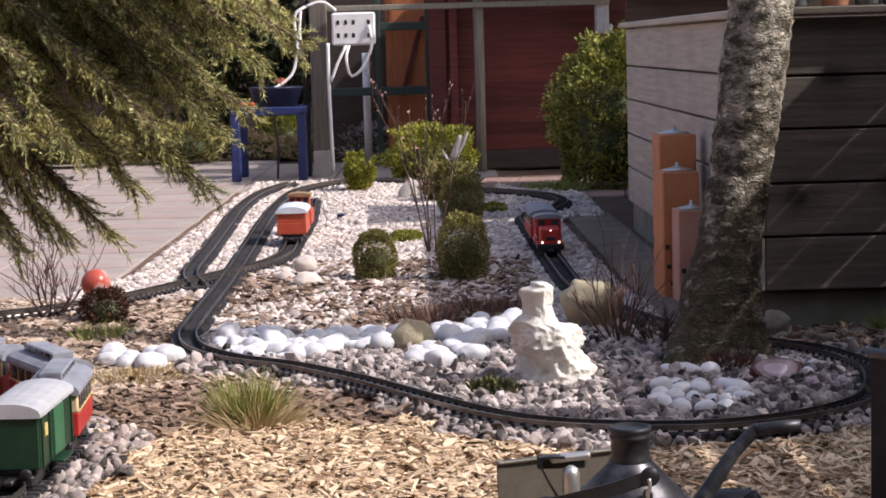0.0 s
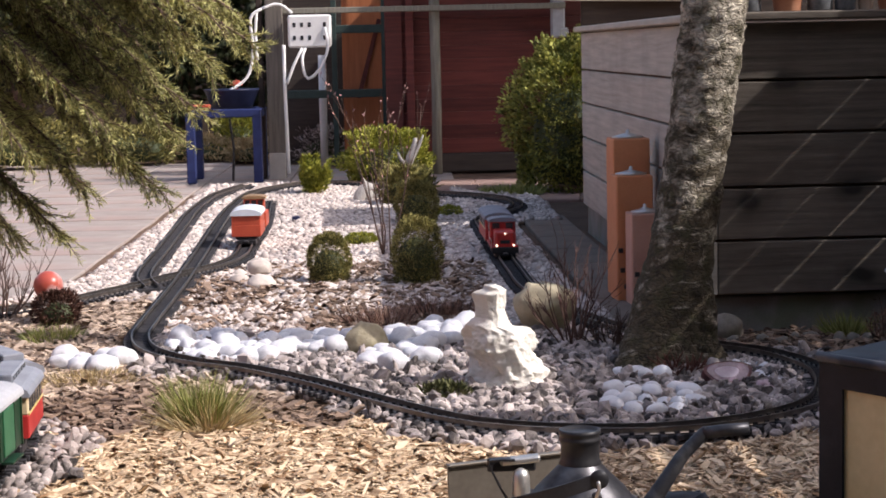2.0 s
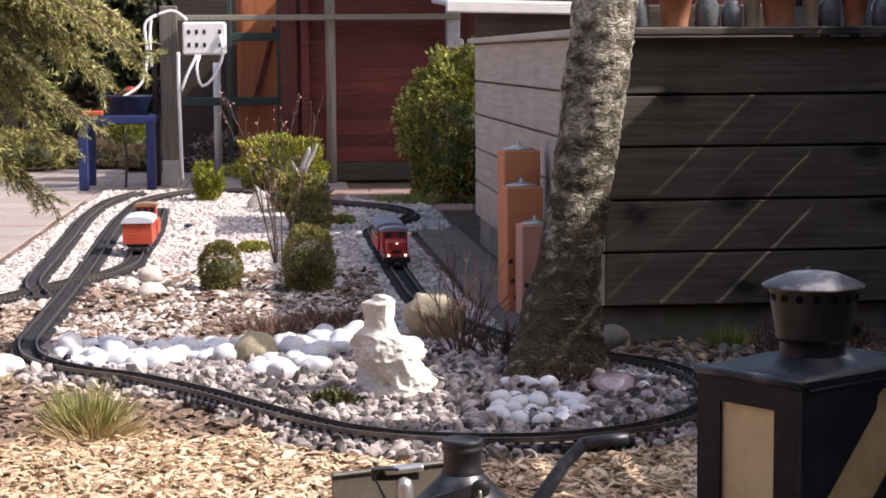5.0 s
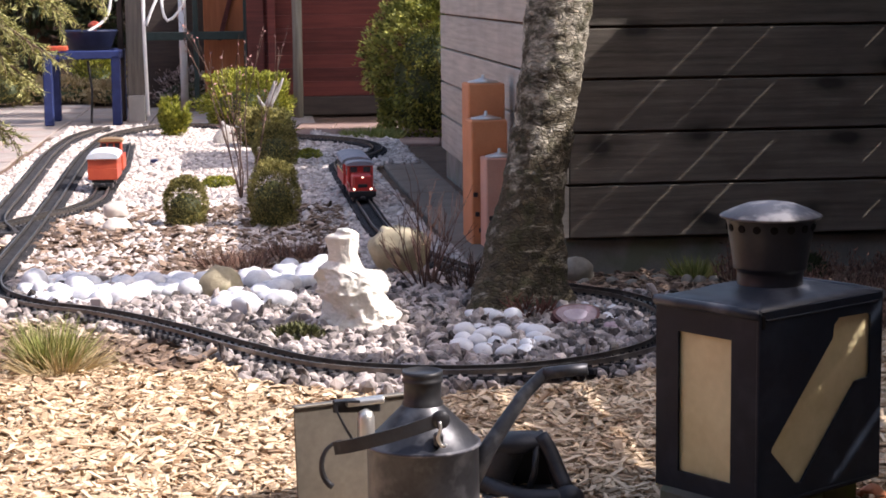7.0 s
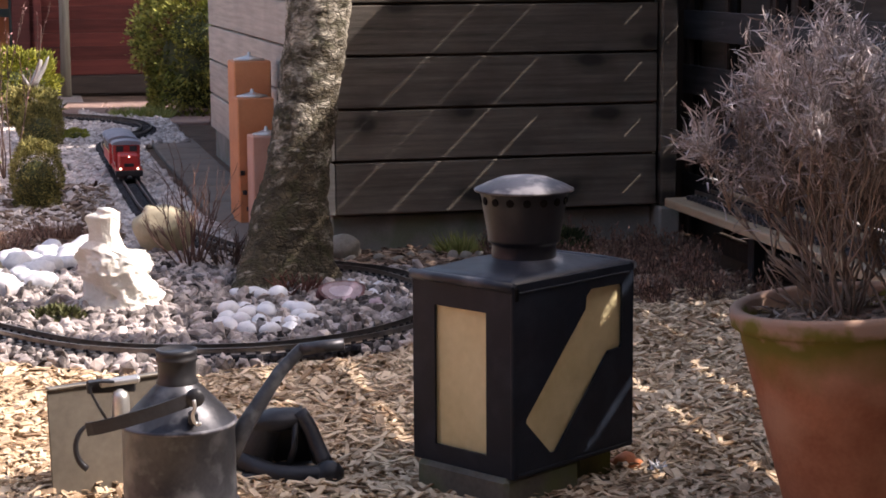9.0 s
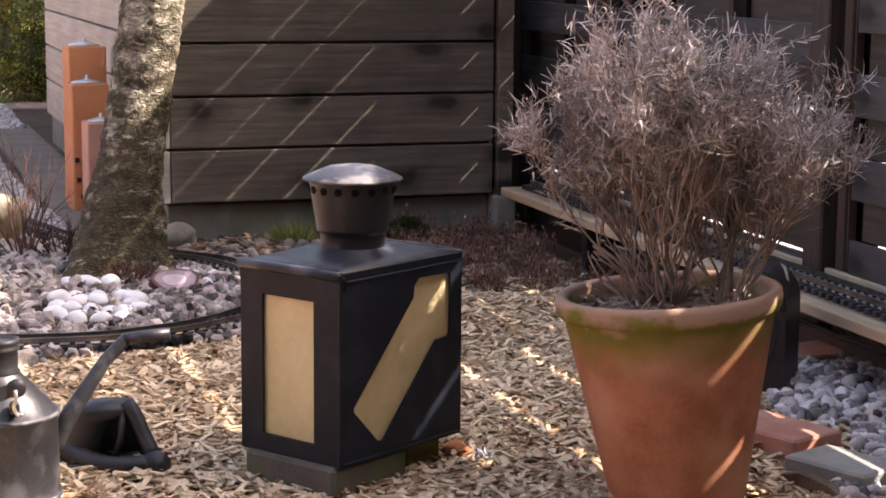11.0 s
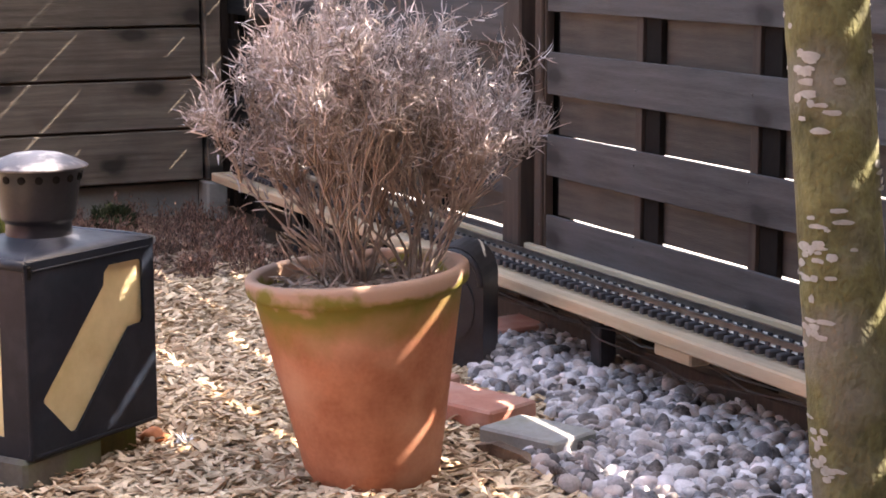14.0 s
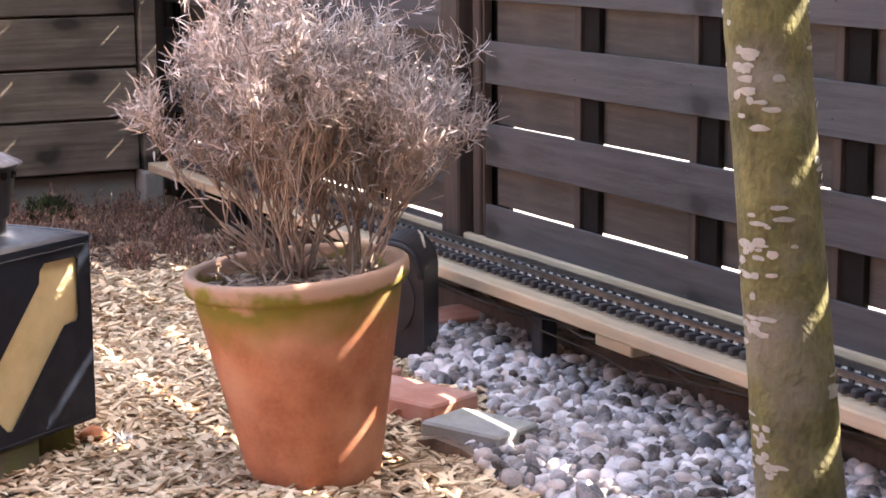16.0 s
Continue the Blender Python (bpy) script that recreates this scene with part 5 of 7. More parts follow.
shoe = thing("brake_shoe", "black iron railway brake shoe lying on the wood chips", "brake shoe", pose(0.420, 2.72, 0, 0, 0, -6))
part("sole", tube(spline([(-0.120, 0.030, 0.052), (-0.080, 0.012, 0.036), (-0.040, -0.030, 0.022), (0.005, -0.060, 0.015), (0.070, -0.066, 0.016)], 0.010), 0.0160, 14), BLACK_IRON, shoe, smooth=True)
part("toe_knob", rock((0.050, 0.044, 0.046), 3, 3, 0.10), BLACK_IRON, shoe, smooth=True).matrix_basis = pose(0.070, -0.064, 0.0)
part("base", box((0.13, 0.075, 0.014), (0.0, -0.018, 0.010), 0.005), BLACK_IRON, shoe)
part("web", tube(spline([(-0.040, 0.0, 0.010), (-0.038, 0.0, 0.035), (-0.028, 0.0, 0.062), (-0.016, 0.0, 0.088)], 0.008), 0.027, 18), BLACK_IRON, shoe, smooth=True)
part("rear_web", prism([(-0.03, 0.012), (0.050, 0.012), (0.034, 0.070), (-0.02, 0.074)], 0.014, pose(0, 0.026, 0)), BLACK_IRON, shoe)
part("head", rock((0.098, 0.062, 0.040), 31, 3, 0.14), BLACK_IRON, shoe, smooth=True).matrix_basis = pose(-0.002, 0.0, 0.074, 0, -6, 0)
part("leg", tube(spline([(0.030, -0.012, 0.102), (0.044, -0.022, 0.080), (0.058, -0.040, 0.048), (0.070, -0.056, 0.024)], 0.012), 0.0120, 12), BLACK_IRON, shoe, smooth=True)
part("leg", tube([(0.026, 0.022, 0.100), (0.044, 0.016, 0.060), (0.060, -0.005, 0.016)], [0.009, 0.009, 0.010], 10), BLACK_IRON, shoe, smooth=True)
part("rod", tube([(0.010, -0.030, 0.018), (0.020, -0.032, 0.050), (0.024, -0.020, 0.090)], [0.0055, 0.005, 0.005], 8), BLACK_IRON, shoe, smooth=True)

# ================= black speaker, pavers, cables =================
speaker = thing("black_lantern", "black round-topped metal lamp housing behind the pot", "lamp", pose(1.615, 2.90, 0, 0, 0, -40))
arch = [(-0.056, 0.0), (0.056, 0.0), (0.056, 0.165)] + [(0.056 * math.cos(a), 0.165 + 0.066 * math.sin(a)) for a in np.linspace(0.2, math.pi - 0.2, 14)] + [(-0.056, 0.165)]
part("housing", prism(arch, 0.12), BLACK_IRON, speaker)
part("rim", tube([(x * 0.93, -0.064, z * 0.93 + 0.008) for x, z in arch[2:]], 0.006, 8), BLACK_IRON, speaker, smooth=True)
part("opening", prism([(0.040 * math.cos(a), 0.12 + 0.060 * math.sin(a)) for a in np.linspace(0, 2 * math.pi, 24, endpoint=False)], 0.005, pose(0, -0.062, 0)), BLACK_PLASTIC, speaker)
for name, label, mat_, m, size in (
        ("paver", "red clay paver laid flat at the pebble edge", BRICK, pose(1.452, 2.538, -0.010, 0, 0, 21), (0.113, 0.20, 0.052)),
        ("paver", "red clay paver behind another at the pebble edge", BRICK, pose(1.43, 2.74, -0.008, 0, 0, 30), (0.11, 0.16, 0.045)),
        ("paver", "grey concrete paver sunk at the pebble edge", GREY_PAVER, pose(1.462, 2.318, -0.006, 0, 0, 23), (0.104, 0.150, 0.046)),
        ("paver", "red paver lying flat under the raised track", BRICK, pose(1.80, 3.06, -0.01, 0, 0, 8), (0.20, 0.12, 0.045))):
    p = tagged(part(name, box(size, (0, 0, size[2] / 2), 0.004), mat_), label, "paver", "edging pavers")
    p.matrix_basis = m
for k, (x, sag) in enumerate(((1.775, 0.03), (1.79, 0.05), (1.765, 0.07))):
    pts = [(x + 0.02 * math.sin(3 * i + k), 3.9 - 0.14 * i, 0.115 - 0.6 * sag * abs(math.sin(0.55 * i + k))) for i in range(16)]
    tagged(part("cable", tube(pts, 0.0018, 6), (BLACK_PLASTIC, BLACK_PLASTIC, FENCE_POST)[k], smooth=True), "thin cable hanging under the track board", "cable", "cables under the track board")

# ================= trees =================
def trunk(name, label, path_, radii, bark, seed, rough, ringed=False):
    t = thing(name, label, "tree")
    bm = bmesh.new()
    pts = spline(path_, 0.008)
    rr = [np.interp(p.z, [q[2] for q in path_], radii) for p in pts]
    add_tube(bm, pts, rr, 104)
    heights = np.array([p.z for p in pts])
    for v in bm.verts:
        c = pts[int(np.argmin(np.abs(heights - v.co.z)))]
        d = v.co - c
        x, y, z = v.co
        n1 = noise.noise((x * 9 + seed, y * 9, z * 16)) + 0.6 * noise.noise((x * 26, y * 26 + seed, z * 40))
        plate = 0.75 * abs(noise.noise((x * 38 + seed, y * 38, z * 30))) + 0.45 * abs(noise.noise((x * 85, y * 85 + seed, z * 60))) - 0.25
        if ringed:
            # scaly plates split by cracks, and level rings round the stem
            d4 = noise.voronoi(Vector((x * 24 + seed, y * 24, z * 46)))[0]
            plate += 0.85 * min(d4[1] - d4[0], 0.35) - 0.25 + 0.5 * max(0, noise.noise((x * 10, y * 10 + seed, z * 60)))
        root = max(0, 0.22 - z) / 0.22
        a = math.atan2(d.y, d.x)
        v.co += Vector((d.x, d.y, 0)) * (rough * (n1 + plate) + 0.45 * root * max(0, math.cos(3 * a + 0.6)))
    return t, part("trunk", bm, bark, t, smooth=True)


birch, birch_trunk = trunk("tree", "leaning tree trunk with scaly grey-brown bark", [(0.632, 4.35, -0.03), (0.645, 4.38, 0.08), (0.690, 4.43, 0.28), (0.730, 4.455, 0.50), (0.757, 4.46, 0.70), (0.783, 4.46, 0.90), (0.82, 4.47, 1.3), (0.85, 4.5, 2.1), (0.86, 4.5, 2.9)], [0.128, 0.098, 0.080, 0.074, 0.078, 0.082, 0.08, 0.07, 0.05], BIRCH, 3, 0.085, True)
for k in range(7):
    a = 0.9 * k
    s = Vector((0.84, 4.49, 1.5 + 0.2 * k))
    part("limb", tube([s, s + Vector((0.3 * math.cos(a), 0.3 * math.sin(a), 0.25)), s + Vector((0.65 * math.cos(a), 0.65 * math.sin(a), 0.65)), s + Vector((0.8 * math.cos(a), 0.9 * math.sin(a), 1.1))], [0.02, 0.014, 0.009, 0.004], 8), BIRCH, birch, smooth=True)
young, young_trunk = trunk("young_tree", "slender mossy young tree trunk with pale lichen spots", [(1.375, 1.405, -0.03), (1.372, 1.41, 0.05), (1.36, 1.42, 0.19), (1.34, 1.436, 0.45), (1.321, 1.45, 0.71), (1.30, 1.465, 1.0), (1.27, 1.49, 2.3)], [0.060, 0.054, 0.047, 0.044, 0.0425, 0.042, 0.03], MOSSY_BARK, 8, 0.02)
for k in range(5):
    a = 1.3 * k + 0.4
    s = Vector((1.29, 1.475, 1.4 + 0.18 * k))
    part("limb", tube([s, s + Vector((0.25 * math.cos(a), 0.25 * math.sin(a), 0.3)), s + Vector((0.45 * math.cos(a), 0.45 * math.sin(a), 0.8))], [0.012, 0.009, 0.004], 8), MOSSY_BARK, young, smooth=True)
lr = random.Random(4)
bm = bmesh.new()
homes = [(lr.uniform(0.12, 0.78), lr.uniform(-210, 30)) for k in range(17)]
for k in range(140):
    hz_, ha = lr.choice(homes)
    z = hz_ + lr.gauss(0, 0.014)
    a = math.radians(ha + lr.gauss(0, 17))
    c = Vector((np.interp(z, [0.19, 0.71], [1.36, 1.321]), np.interp(z, [0.19, 0.71], [1.42, 1.45]), z))
    rad = np.interp(z, [0.19, 0.71], [0.047, 0.0425])
    w, h = lr.uniform(0.0035, 0.0130), lr.uniform(0.0016, 0.0048)
    rim = []
    for i in range(8):
        b = 2 * math.pi * i / 8
        aa = a + w * math.cos(b) / rad * lr.uniform(0.7, 1.2)
        rim.append(bm.verts.new(c + Vector((math.cos(aa), math.sin(aa), 0)) * (rad * 1.012 + 0.0006) + Vector((0, 0, h * math.sin(b) * lr.uniform(0.7, 1.3)))))
    mid_v = bm.verts.new(c + Vector((math.cos(a), math.sin(a), 0)) * (rad * 1.012 + 0.0012))
    for i in range(8):
        bm.faces.new((rim[i], rim[(i + 1) % 8], mid_v))
lich = part("lichen", bm, LICHEN, young, "pale lichen spots", smooth=True)
lich["kind"] = "stuff"

# ================= stones =================
bm = bmesh.new()
rings, around, tall = 110, 112, 0.250
# height share, left and right outline of the craggy rock in metres
OUTLINE = [(0.0, -0.098, 0.083), (0.05, -0.100, 0.087), (0.10, -0.092, 0.090), (0.20, -0.078, 0.090), (0.24, -0.074, 0.080), (0.31, -0.074, 0.072), (0.38, -0.086, 0.070), (0.43, -0.094, 0.068), (0.55, -0.094, 0.061), (0.595, -0.093, 0.050), (0.612, -0.092, 0.030), (0.63, -0.090, 0.014), (0.66, -0.078, 0.010), (0.70, -0.067, 0.006), (0.78, -0.066, -0.001), (0.85, -0.070, 0.001), (0.925, -0.074, 0.003), (0.945, -0.066, 0.003), (0.965, -0.050, 0.001), (1.0, -0.046, -0.010)]
oz, ol, orr = zip(*OUTLINE)
faces_at = [(-146, 0.56), (-100, 0.74), (-34, 0.80), (40, 0.85), (115, 0.80), (180, 0.88)]
last = None
for i in range(rings + 1):
    z = i / rings
    lo, hi = np.interp(z, oz, ol), np.interp(z, oz, orr)
    w, cx = (hi - lo) / 2, (hi + lo) / 2
    sides = [(n + 16 * noise.noise((z * 3.2, n * 0.13, 1)), d) for n, d in faces_at]
    shape = []
    for k in range(around):
        a = 2 * math.pi * k / around
        shape.append((a, min(d / max(math.cos(a - radians(n)), 0.05) for n, d in sides)))
    ex = max(q * math.cos(a) for a, q in shape)
    en = -min(q * math.cos(a) for a, q in shape)
    ring = []
    for a, q in shape:
        x = q * math.cos(a) / (ex if math.cos(a) > 0 else en)
        y = 0.80 * q * math.sin(a)
        g = Vector((x * w * 13, y * w * 13, z * 3.3))
        bite = -0.22 * abs(noise.noise(g * 1.5 + Vector((1, 4, 2)))) - 0.26 * abs(noise.noise(g * 2.9 + Vector((3, 3, 0)))) - 0.12 * abs(noise.noise(g * 6.5)) + 0.03 * noise.noise(g * 13) + 0.17
        bite -= 0.34 * math.exp(-((math.degrees(a) - 244) / 10) ** 2 - ((z - 0.20) / 0.030) ** 2)
        bite = bite * (0.55 if z > 0.62 else 0.9)
        bite -= 0.20 * math.exp(-((math.degrees(a) - 318) / 9) ** 2 - ((z - 0.12) / 0.07) ** 2)
        ring.append(bm.verts.new((cx + x * w * (1 + bite), y * max(w, 0.03) * (1 + bite), tall * z + 0.006 * noise.noise(g * 1.7 + Vector((0, 9, 0))))))
    if last:
        for k in range(around):
            bm.faces.new((last[k], last[(k + 1) % around], ring[(k + 1) % around], ring[k]))
    last = ring
bm.faces.new(last)
limestone = tagged(part("limestone_rock", bm, LIMESTONE, smooth=True), "upright craggy cream-white limestone rock on the pebbles", "rock")
limestone.matrix_basis = pose(0.243, 4.125, -0.004)
stone_bm = rock((0.186, 0.165, 0.165), 11, 4, 0.20, 1.6)
for v in stone_bm.verts:
    # broad flat-topped cap over an undercut foot
    share = v.co.z / 0.14
    pull = 1 - 0.42 * max(0.0, 0.62 - share) / 0.62
    v.co.x, v.co.y = v.co.x * pull + 0.012 * (1 - pull), v.co.y * pull + 0.05 * (1 - pull)
    v.co.z = min(v.co.z, 0.118 - 0.12 * max(0.0, v.co.x - 0.01) + 0.012 * noise.noise(v.co * 20))
boulder = tagged(part("boulder", stone_bm, BOULDER, smooth=True), "rounded buff boulder with a mossy top", "rock")
boulder.matrix_basis = pose(0.396, 4.945, -0.004) @ Matrix.Diagonal((1.0, 1.0, 1.2, 1))
mossy = tagged(part("mossy_boulder", rock((0.105, 0.09, 0.105), 9, 3, 0.3, 1.4), BOULDER, smooth=True), "small mossy grey boulder among white stones", "rock")
mossy.matrix_basis = pose(-0.083, 4.66, 0.0)
by_wall = tagged(part("grey_boulder", rock((0.10, 0.08, 0.085), 14, 3, 0.3, 1.5), GREY_ROCK, smooth=True), "grey rounded stone near the foot of the planter", "rock")
by_wall.matrix_basis = pose(0.855, 4.76, 0.0)
for k in range(9):
    st = tagged(part("field_stone", rock((random.uniform(0.03, 0.055), random.uniform(0.03, 0.05), random.uniform(0.025, 0.04)), 40 + k, 2, 0.3, 1.6), GREY_ROCK, smooth=True), "small grey stone at the foot of the planter", "stone", "stones along the planter")
    st.matrix_basis = pose(0.88 + 0.05 * k + random.uniform(-0.02, 0.02), 4.70 + random.uniform(-0.04, 0.06), 0.0, 0, 0, random.uniform(0, 360))

stone_meshes = []
for k in range(7):
    me = mesh_of("white_stone", rock((1.0, 0.84, 0.74), 60 + k, 3, 0.20, 1.1), True)
    me.materials.append(WHITE_STONE)
    stone_meshes.append(me)
egg_meshes = []
for k in range(4):
    me = mesh_of("white_stone", rock((1.0, 0.78, 0.66), 90 + k, 3, 0.16, 1.0), True)
    me.materials.append(WHITE_PEBBLE)
    egg_meshes.append(me)
srng = random.Random(5)


def white_stones(spots, label, group, size):
    """Separate white cobbles at places with their own sizes, laid close together."""
    laid = []
    for cx, cy, rx, ry, n in spots:
        tries = 0
        done = 0
        while done < n and tries < 400:
            tries += 1
            a, q = srng.uniform(0, 2 * math.pi), math.sqrt(srng.random())
            x, y, s = cx + rx * q * math.cos(a), cy + ry * q * math.sin(a), srng.uniform(*size)
            if all(math.hypot(x - u, y - v) > (0.29 if "smooth" in label else 0.36) * (s + w) for u, v, w in laid) and min((Vector((x, y, 0)) - p).length for p in loop_line) > 0.048 + 0.45 * s:
                laid.append((x, y, s))
                done += 1
                ob = tagged(new("white_stone", srng.choice(egg_meshes if "egg" in label else stone_meshes)), label, "stone", group)
                ob.matrix_basis = pose(x, y, srng.uniform(0.0, 0.016 if "egg" not in label else 0.024), srng.uniform(-12, 12), srng.uniform(-12, 12), srng.uniform(0, 360)) @ Matrix.Diagonal((s, s, s * srng.uniform(0.8, 1.1), 1))


white_stones([(-0.43, 4.66, 0.17, 0.12, 44), (-0.52, 4.80, 0.10, 0.12, 20), (-0.25, 4.80, 0.12, 0.12, 22), (-0.20, 4.70, 0.06, 0.08, 6)], "smooth white cobble in a band beside the track", "white cobbles in the bed", (0.045, 0.085))
white_stones([(0.0, 4.50, 0.08, 0.13, 14), (0.07, 4.80, 0.10, 0.16, 26), (0.13, 4.98, 0.06, 0.08, 4)], "smooth white cobble beside the limestone rock", "white cobbles in the bed", (0.045, 0.085))
white_stones([(0.53, 3.90, 0.105, 0.17, 24), (0.56, 4.20, 0.06, 0.06, 4)], "white egg-shaped pebble at the foot of the tree", "white pebbles under the tree", (0.040, 0.062))
white_stones([(0.845, 4.22, 0.07, 0.14, 13)], "white egg-shaped pebble behind the agate", "white pebbles under the tree", (0.035, 0.055))
white_stones([(-0.735, 4.57, 0.135, 0.09, 14)], "pale bluish-white cobble outside the track bend", "white cobbles outside the track", (0.062, 0.098))
for k, (x, y, z, s) in enumerate(((-0.53, 6.15, 0, 0.075), (-0.45, 6.02, 0, 0.095), (-0.55, 6.35, 0, 0.06), (-0.47, 6.25, 0.03, 0.085), (-0.49, 6.45, 0.02, 0.07), (-0.40, 6.12, 0, 0.05))):
    st = tagged(part("round_stone", rock((s, s * 0.85, s * 0.7), 80 + k, 3, 0.2, 1.2), ROUND_STONE, smooth=True), "rounded pale buff stone in a pile by the siding", "stone", "pile of round stones")
    st.matrix_basis = pose(x, y, z)
AGATE = surface("purple_agate", (0.08, 0.035, 0.065), (0.30, 0.20, 0.28), 0.25, 30, 120, 0.1, 0.002, spec=0.6)
agate = thing("agate", "sliced purple agate with a pale banded face", "agate", pose(0.742, 4.07, 0.020, -44, 0, 12))
disc = [(0.057 * math.cos(a) * (1 + 0.08 * math.sin(3 * a)), 0.033 * math.sin(a) * (1 + 0.1 * math.cos(2 * a))) for a in np.linspace(0, 2 * math.pi, 28, endpoint=False)]
part("rind", prism([(x, z + 0.02) for x, z in disc], 0.022), surface("agate_rind", (0.05, 0.018, 0.028), (0.17, 0.06, 0.06), 0.6, 30, 150, 0.3, 0.003), agate)
part("face", prism([(x * 0.86, z * 0.86 + 0.02) for x, z in disc], 0.003, pose(0, -0.0105, 0)), AGATE, agate, "polished pale purple face")
part("heart", prism([(x * 0.5 - 0.004, z * 0.5 + 0.02) for x, z in disc], 0.003, pose(0, -0.0110, 0)), surface("agate_heart", (0.34, 0.26, 0.34), (0.58, 0.50, 0.57), 0.25, 40, 120, 0.1), agate)

shard = tagged(part("agate_shard", rock((0.05, 0.04, 0.03), 23, 3, 0.4, 1.6), surface("pink_quartz", (0.36, 0.22, 0.25), (0.66, 0.52, 0.55), 0.4, 20, 120, 0.2, 0.002), smooth=True), "small pale pink agate shard beside the slice", "agate")
shard.matrix_basis = pose(0.812, 4.0, 0.012, 0, 0, 30)
feather = thing("white_feather", "small white feather tuft lying on the wood chips", "feather", pose(0.985, 2.575, 0.012))
fr = np.random.default_rng(8)
blades("barb", fr, fr.normal(0, 0.004, (60, 3)) * [1, 1, 0.3], fr.normal(0, 1, (60, 3)) * [1, 1, 0.4] + [0, 0, 0.3], fr.uniform(0.008, 0.022, 60), fr.uniform(0.003, 0.006, 60), WHITE_PEBBLE, feather)

# ================= clay pillars =================
def pillar(label, at, w, h, material, turn):
    t = thing("clay_pillar", label, "pillar", pose(*at, 0, 0, turn), group="clay pillars by the planter")
    part("shaft", box((w, w, h), (0, 0, h / 2), 0.004), material, t)
    part("cap", lathe([(w * 0.42, h), (w * 0.43, h + 0.004), (w * 0.2, h + 0.010), (0.006, h + 0.015), (0.005, h + 0.024), (0.001, h + 0.026)], 20), STEEL, t, "bright metal cap with a knob", smooth=True)
    for k, (dx, z) in enumerate(((-0.2, 0.16), (0.12, 0.13), (-0.15, 0.10), (0.2, 0.08), (-0.05, 0.05))):
        if z < h * 0.55:
            part("hole", box((0.014, 0.008, 0.014), (dx * w - w * 0.2, -w / 2, z), 0.001), BLACK_PLASTIC, t)
    return t


pillar("tall square orange clay pillar with a metal cap", (0.722, 5.70, 0), 0.115, 0.492, ORANGE_CLAY, 4)
pillar("medium square orange clay pillar with a metal cap", (0.716, 5.585, 0), 0.112, 0.386, ORANGE_CLAY, 4)
pillar("short square pinkish clay pillar with a metal cap", (0.742, 5.47, 0), 0.10, 0.280, PINK_CLAY, 4)

# ================= pots and jars on the planter =================
prng = random.Random(12)
JAR_GLASS = surface("dusty_jar_glass", (0.05, 0.055, 0.06), (0.20, 0.21, 0.22), 0.1, 30, 120, 0.05, 0.002, spec=0.6)
BUFF_CLAY = surface("buff_clay", (0.34, 0.25, 0.18), (0.52, 0.41, 0.31), 0.85, 12, 140, 0.2, 0.002)
for k, (x, kind_, r0, h) in enumerate(((0.945, "jar", 0.030, 0.075), (1.045, "pot", 0.050, 0.13), (1.130, "jar", 0.034, 0.085), (1.196, "jar", 0.028, 0.07), (1.250, "buff", 0.026, 0.12), (1.325, "pot", 0.054, 0.15), (1.412, "buff", 0.028, 0.16), (1.465, "jar", 0.030, 0.08), (1.535, "pot", 0.038, 0.11), (1.612, "jar", 0.032, 0.08), (1.685, "pot", 0.038, 0.12))):
    if kind_ == "jar":
        j = tagged(part("glass_jar", lathe([(r0 * 0.9, 0.0), (r0, 0.005), (r0, h * 0.7), (r0 * 0.72, h * 0.86), (r0 * 0.76, h), (r0 * 0.66, h)], 24), JAR_GLASS, smooth=True), "small dusty glass jar standing on the planter cap", "jar", "pots on the planter")
    else:
        j = tagged(part("small_pot", lathe([(r0 * 0.68, 0.0), (r0 * 0.70, 0.003), (r0 * 0.92, h * 0.72), (r0 * 1.02, h * 0.73), (r0 * 1.06, h), (r0 * 0.9, h), (r0 * 0.8, h * 0.7)], 28), BUFF_CLAY if kind_ == "buff" else TERRACOTTA, smooth=True), "slim buff clay pot standing on the planter cap" if kind_ == "buff" else "small terracotta flowerpot standing on the planter cap", "plant pot", "pots on the planter")
    j.matrix_basis = pose(x, 4.875 + prng.uniform(-0.008, 0.008), 0.856)

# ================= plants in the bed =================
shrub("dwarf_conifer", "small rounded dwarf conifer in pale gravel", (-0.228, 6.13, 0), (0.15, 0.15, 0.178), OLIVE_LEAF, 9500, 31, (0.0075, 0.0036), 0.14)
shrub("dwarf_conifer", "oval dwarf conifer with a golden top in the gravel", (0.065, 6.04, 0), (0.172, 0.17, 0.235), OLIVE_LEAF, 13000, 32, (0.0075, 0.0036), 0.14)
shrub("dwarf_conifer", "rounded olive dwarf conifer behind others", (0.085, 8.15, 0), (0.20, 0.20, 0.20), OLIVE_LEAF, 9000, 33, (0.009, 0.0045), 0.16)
gold = thing("golden_conifer", "low feathery golden-green conifer in the gravel", "conifer", pose(-0.445, 10.0, 0))
gr = np.random.default_rng(34)
gpos, gdir = [], []
for k in range(30):
    a = gr.uniform(0, 2 * np.pi)
    lean, tall_k = gr.uniform(0.0, 0.62), gr.uniform(0.13, 0.225)
    axis = np.array([np.cos(a) * lean, np.sin(a) * lean, 1.0])
    axis /= np.linalg.norm(axis)
    tall_k *= 1 - 0.25 * lean
    q = np.sqrt(gr.uniform(0.02, 1, 150))
    ring = unit(gr.normal(size=(150, 3)))
    gpos.append(axis * (q * tall_k)[:, None] + ring * (0.030 * (1.05 - q))[:, None] + np.array([np.cos(a), np.sin(a), 0]) * 0.02)
    gdir.append(axis + 0.75 * ring)
gpos, gdir = np.concatenate(gpos), np.concatenate(gdir)
gpos[:, 2] = np.maximum(gpos[:, 2], 0.004)
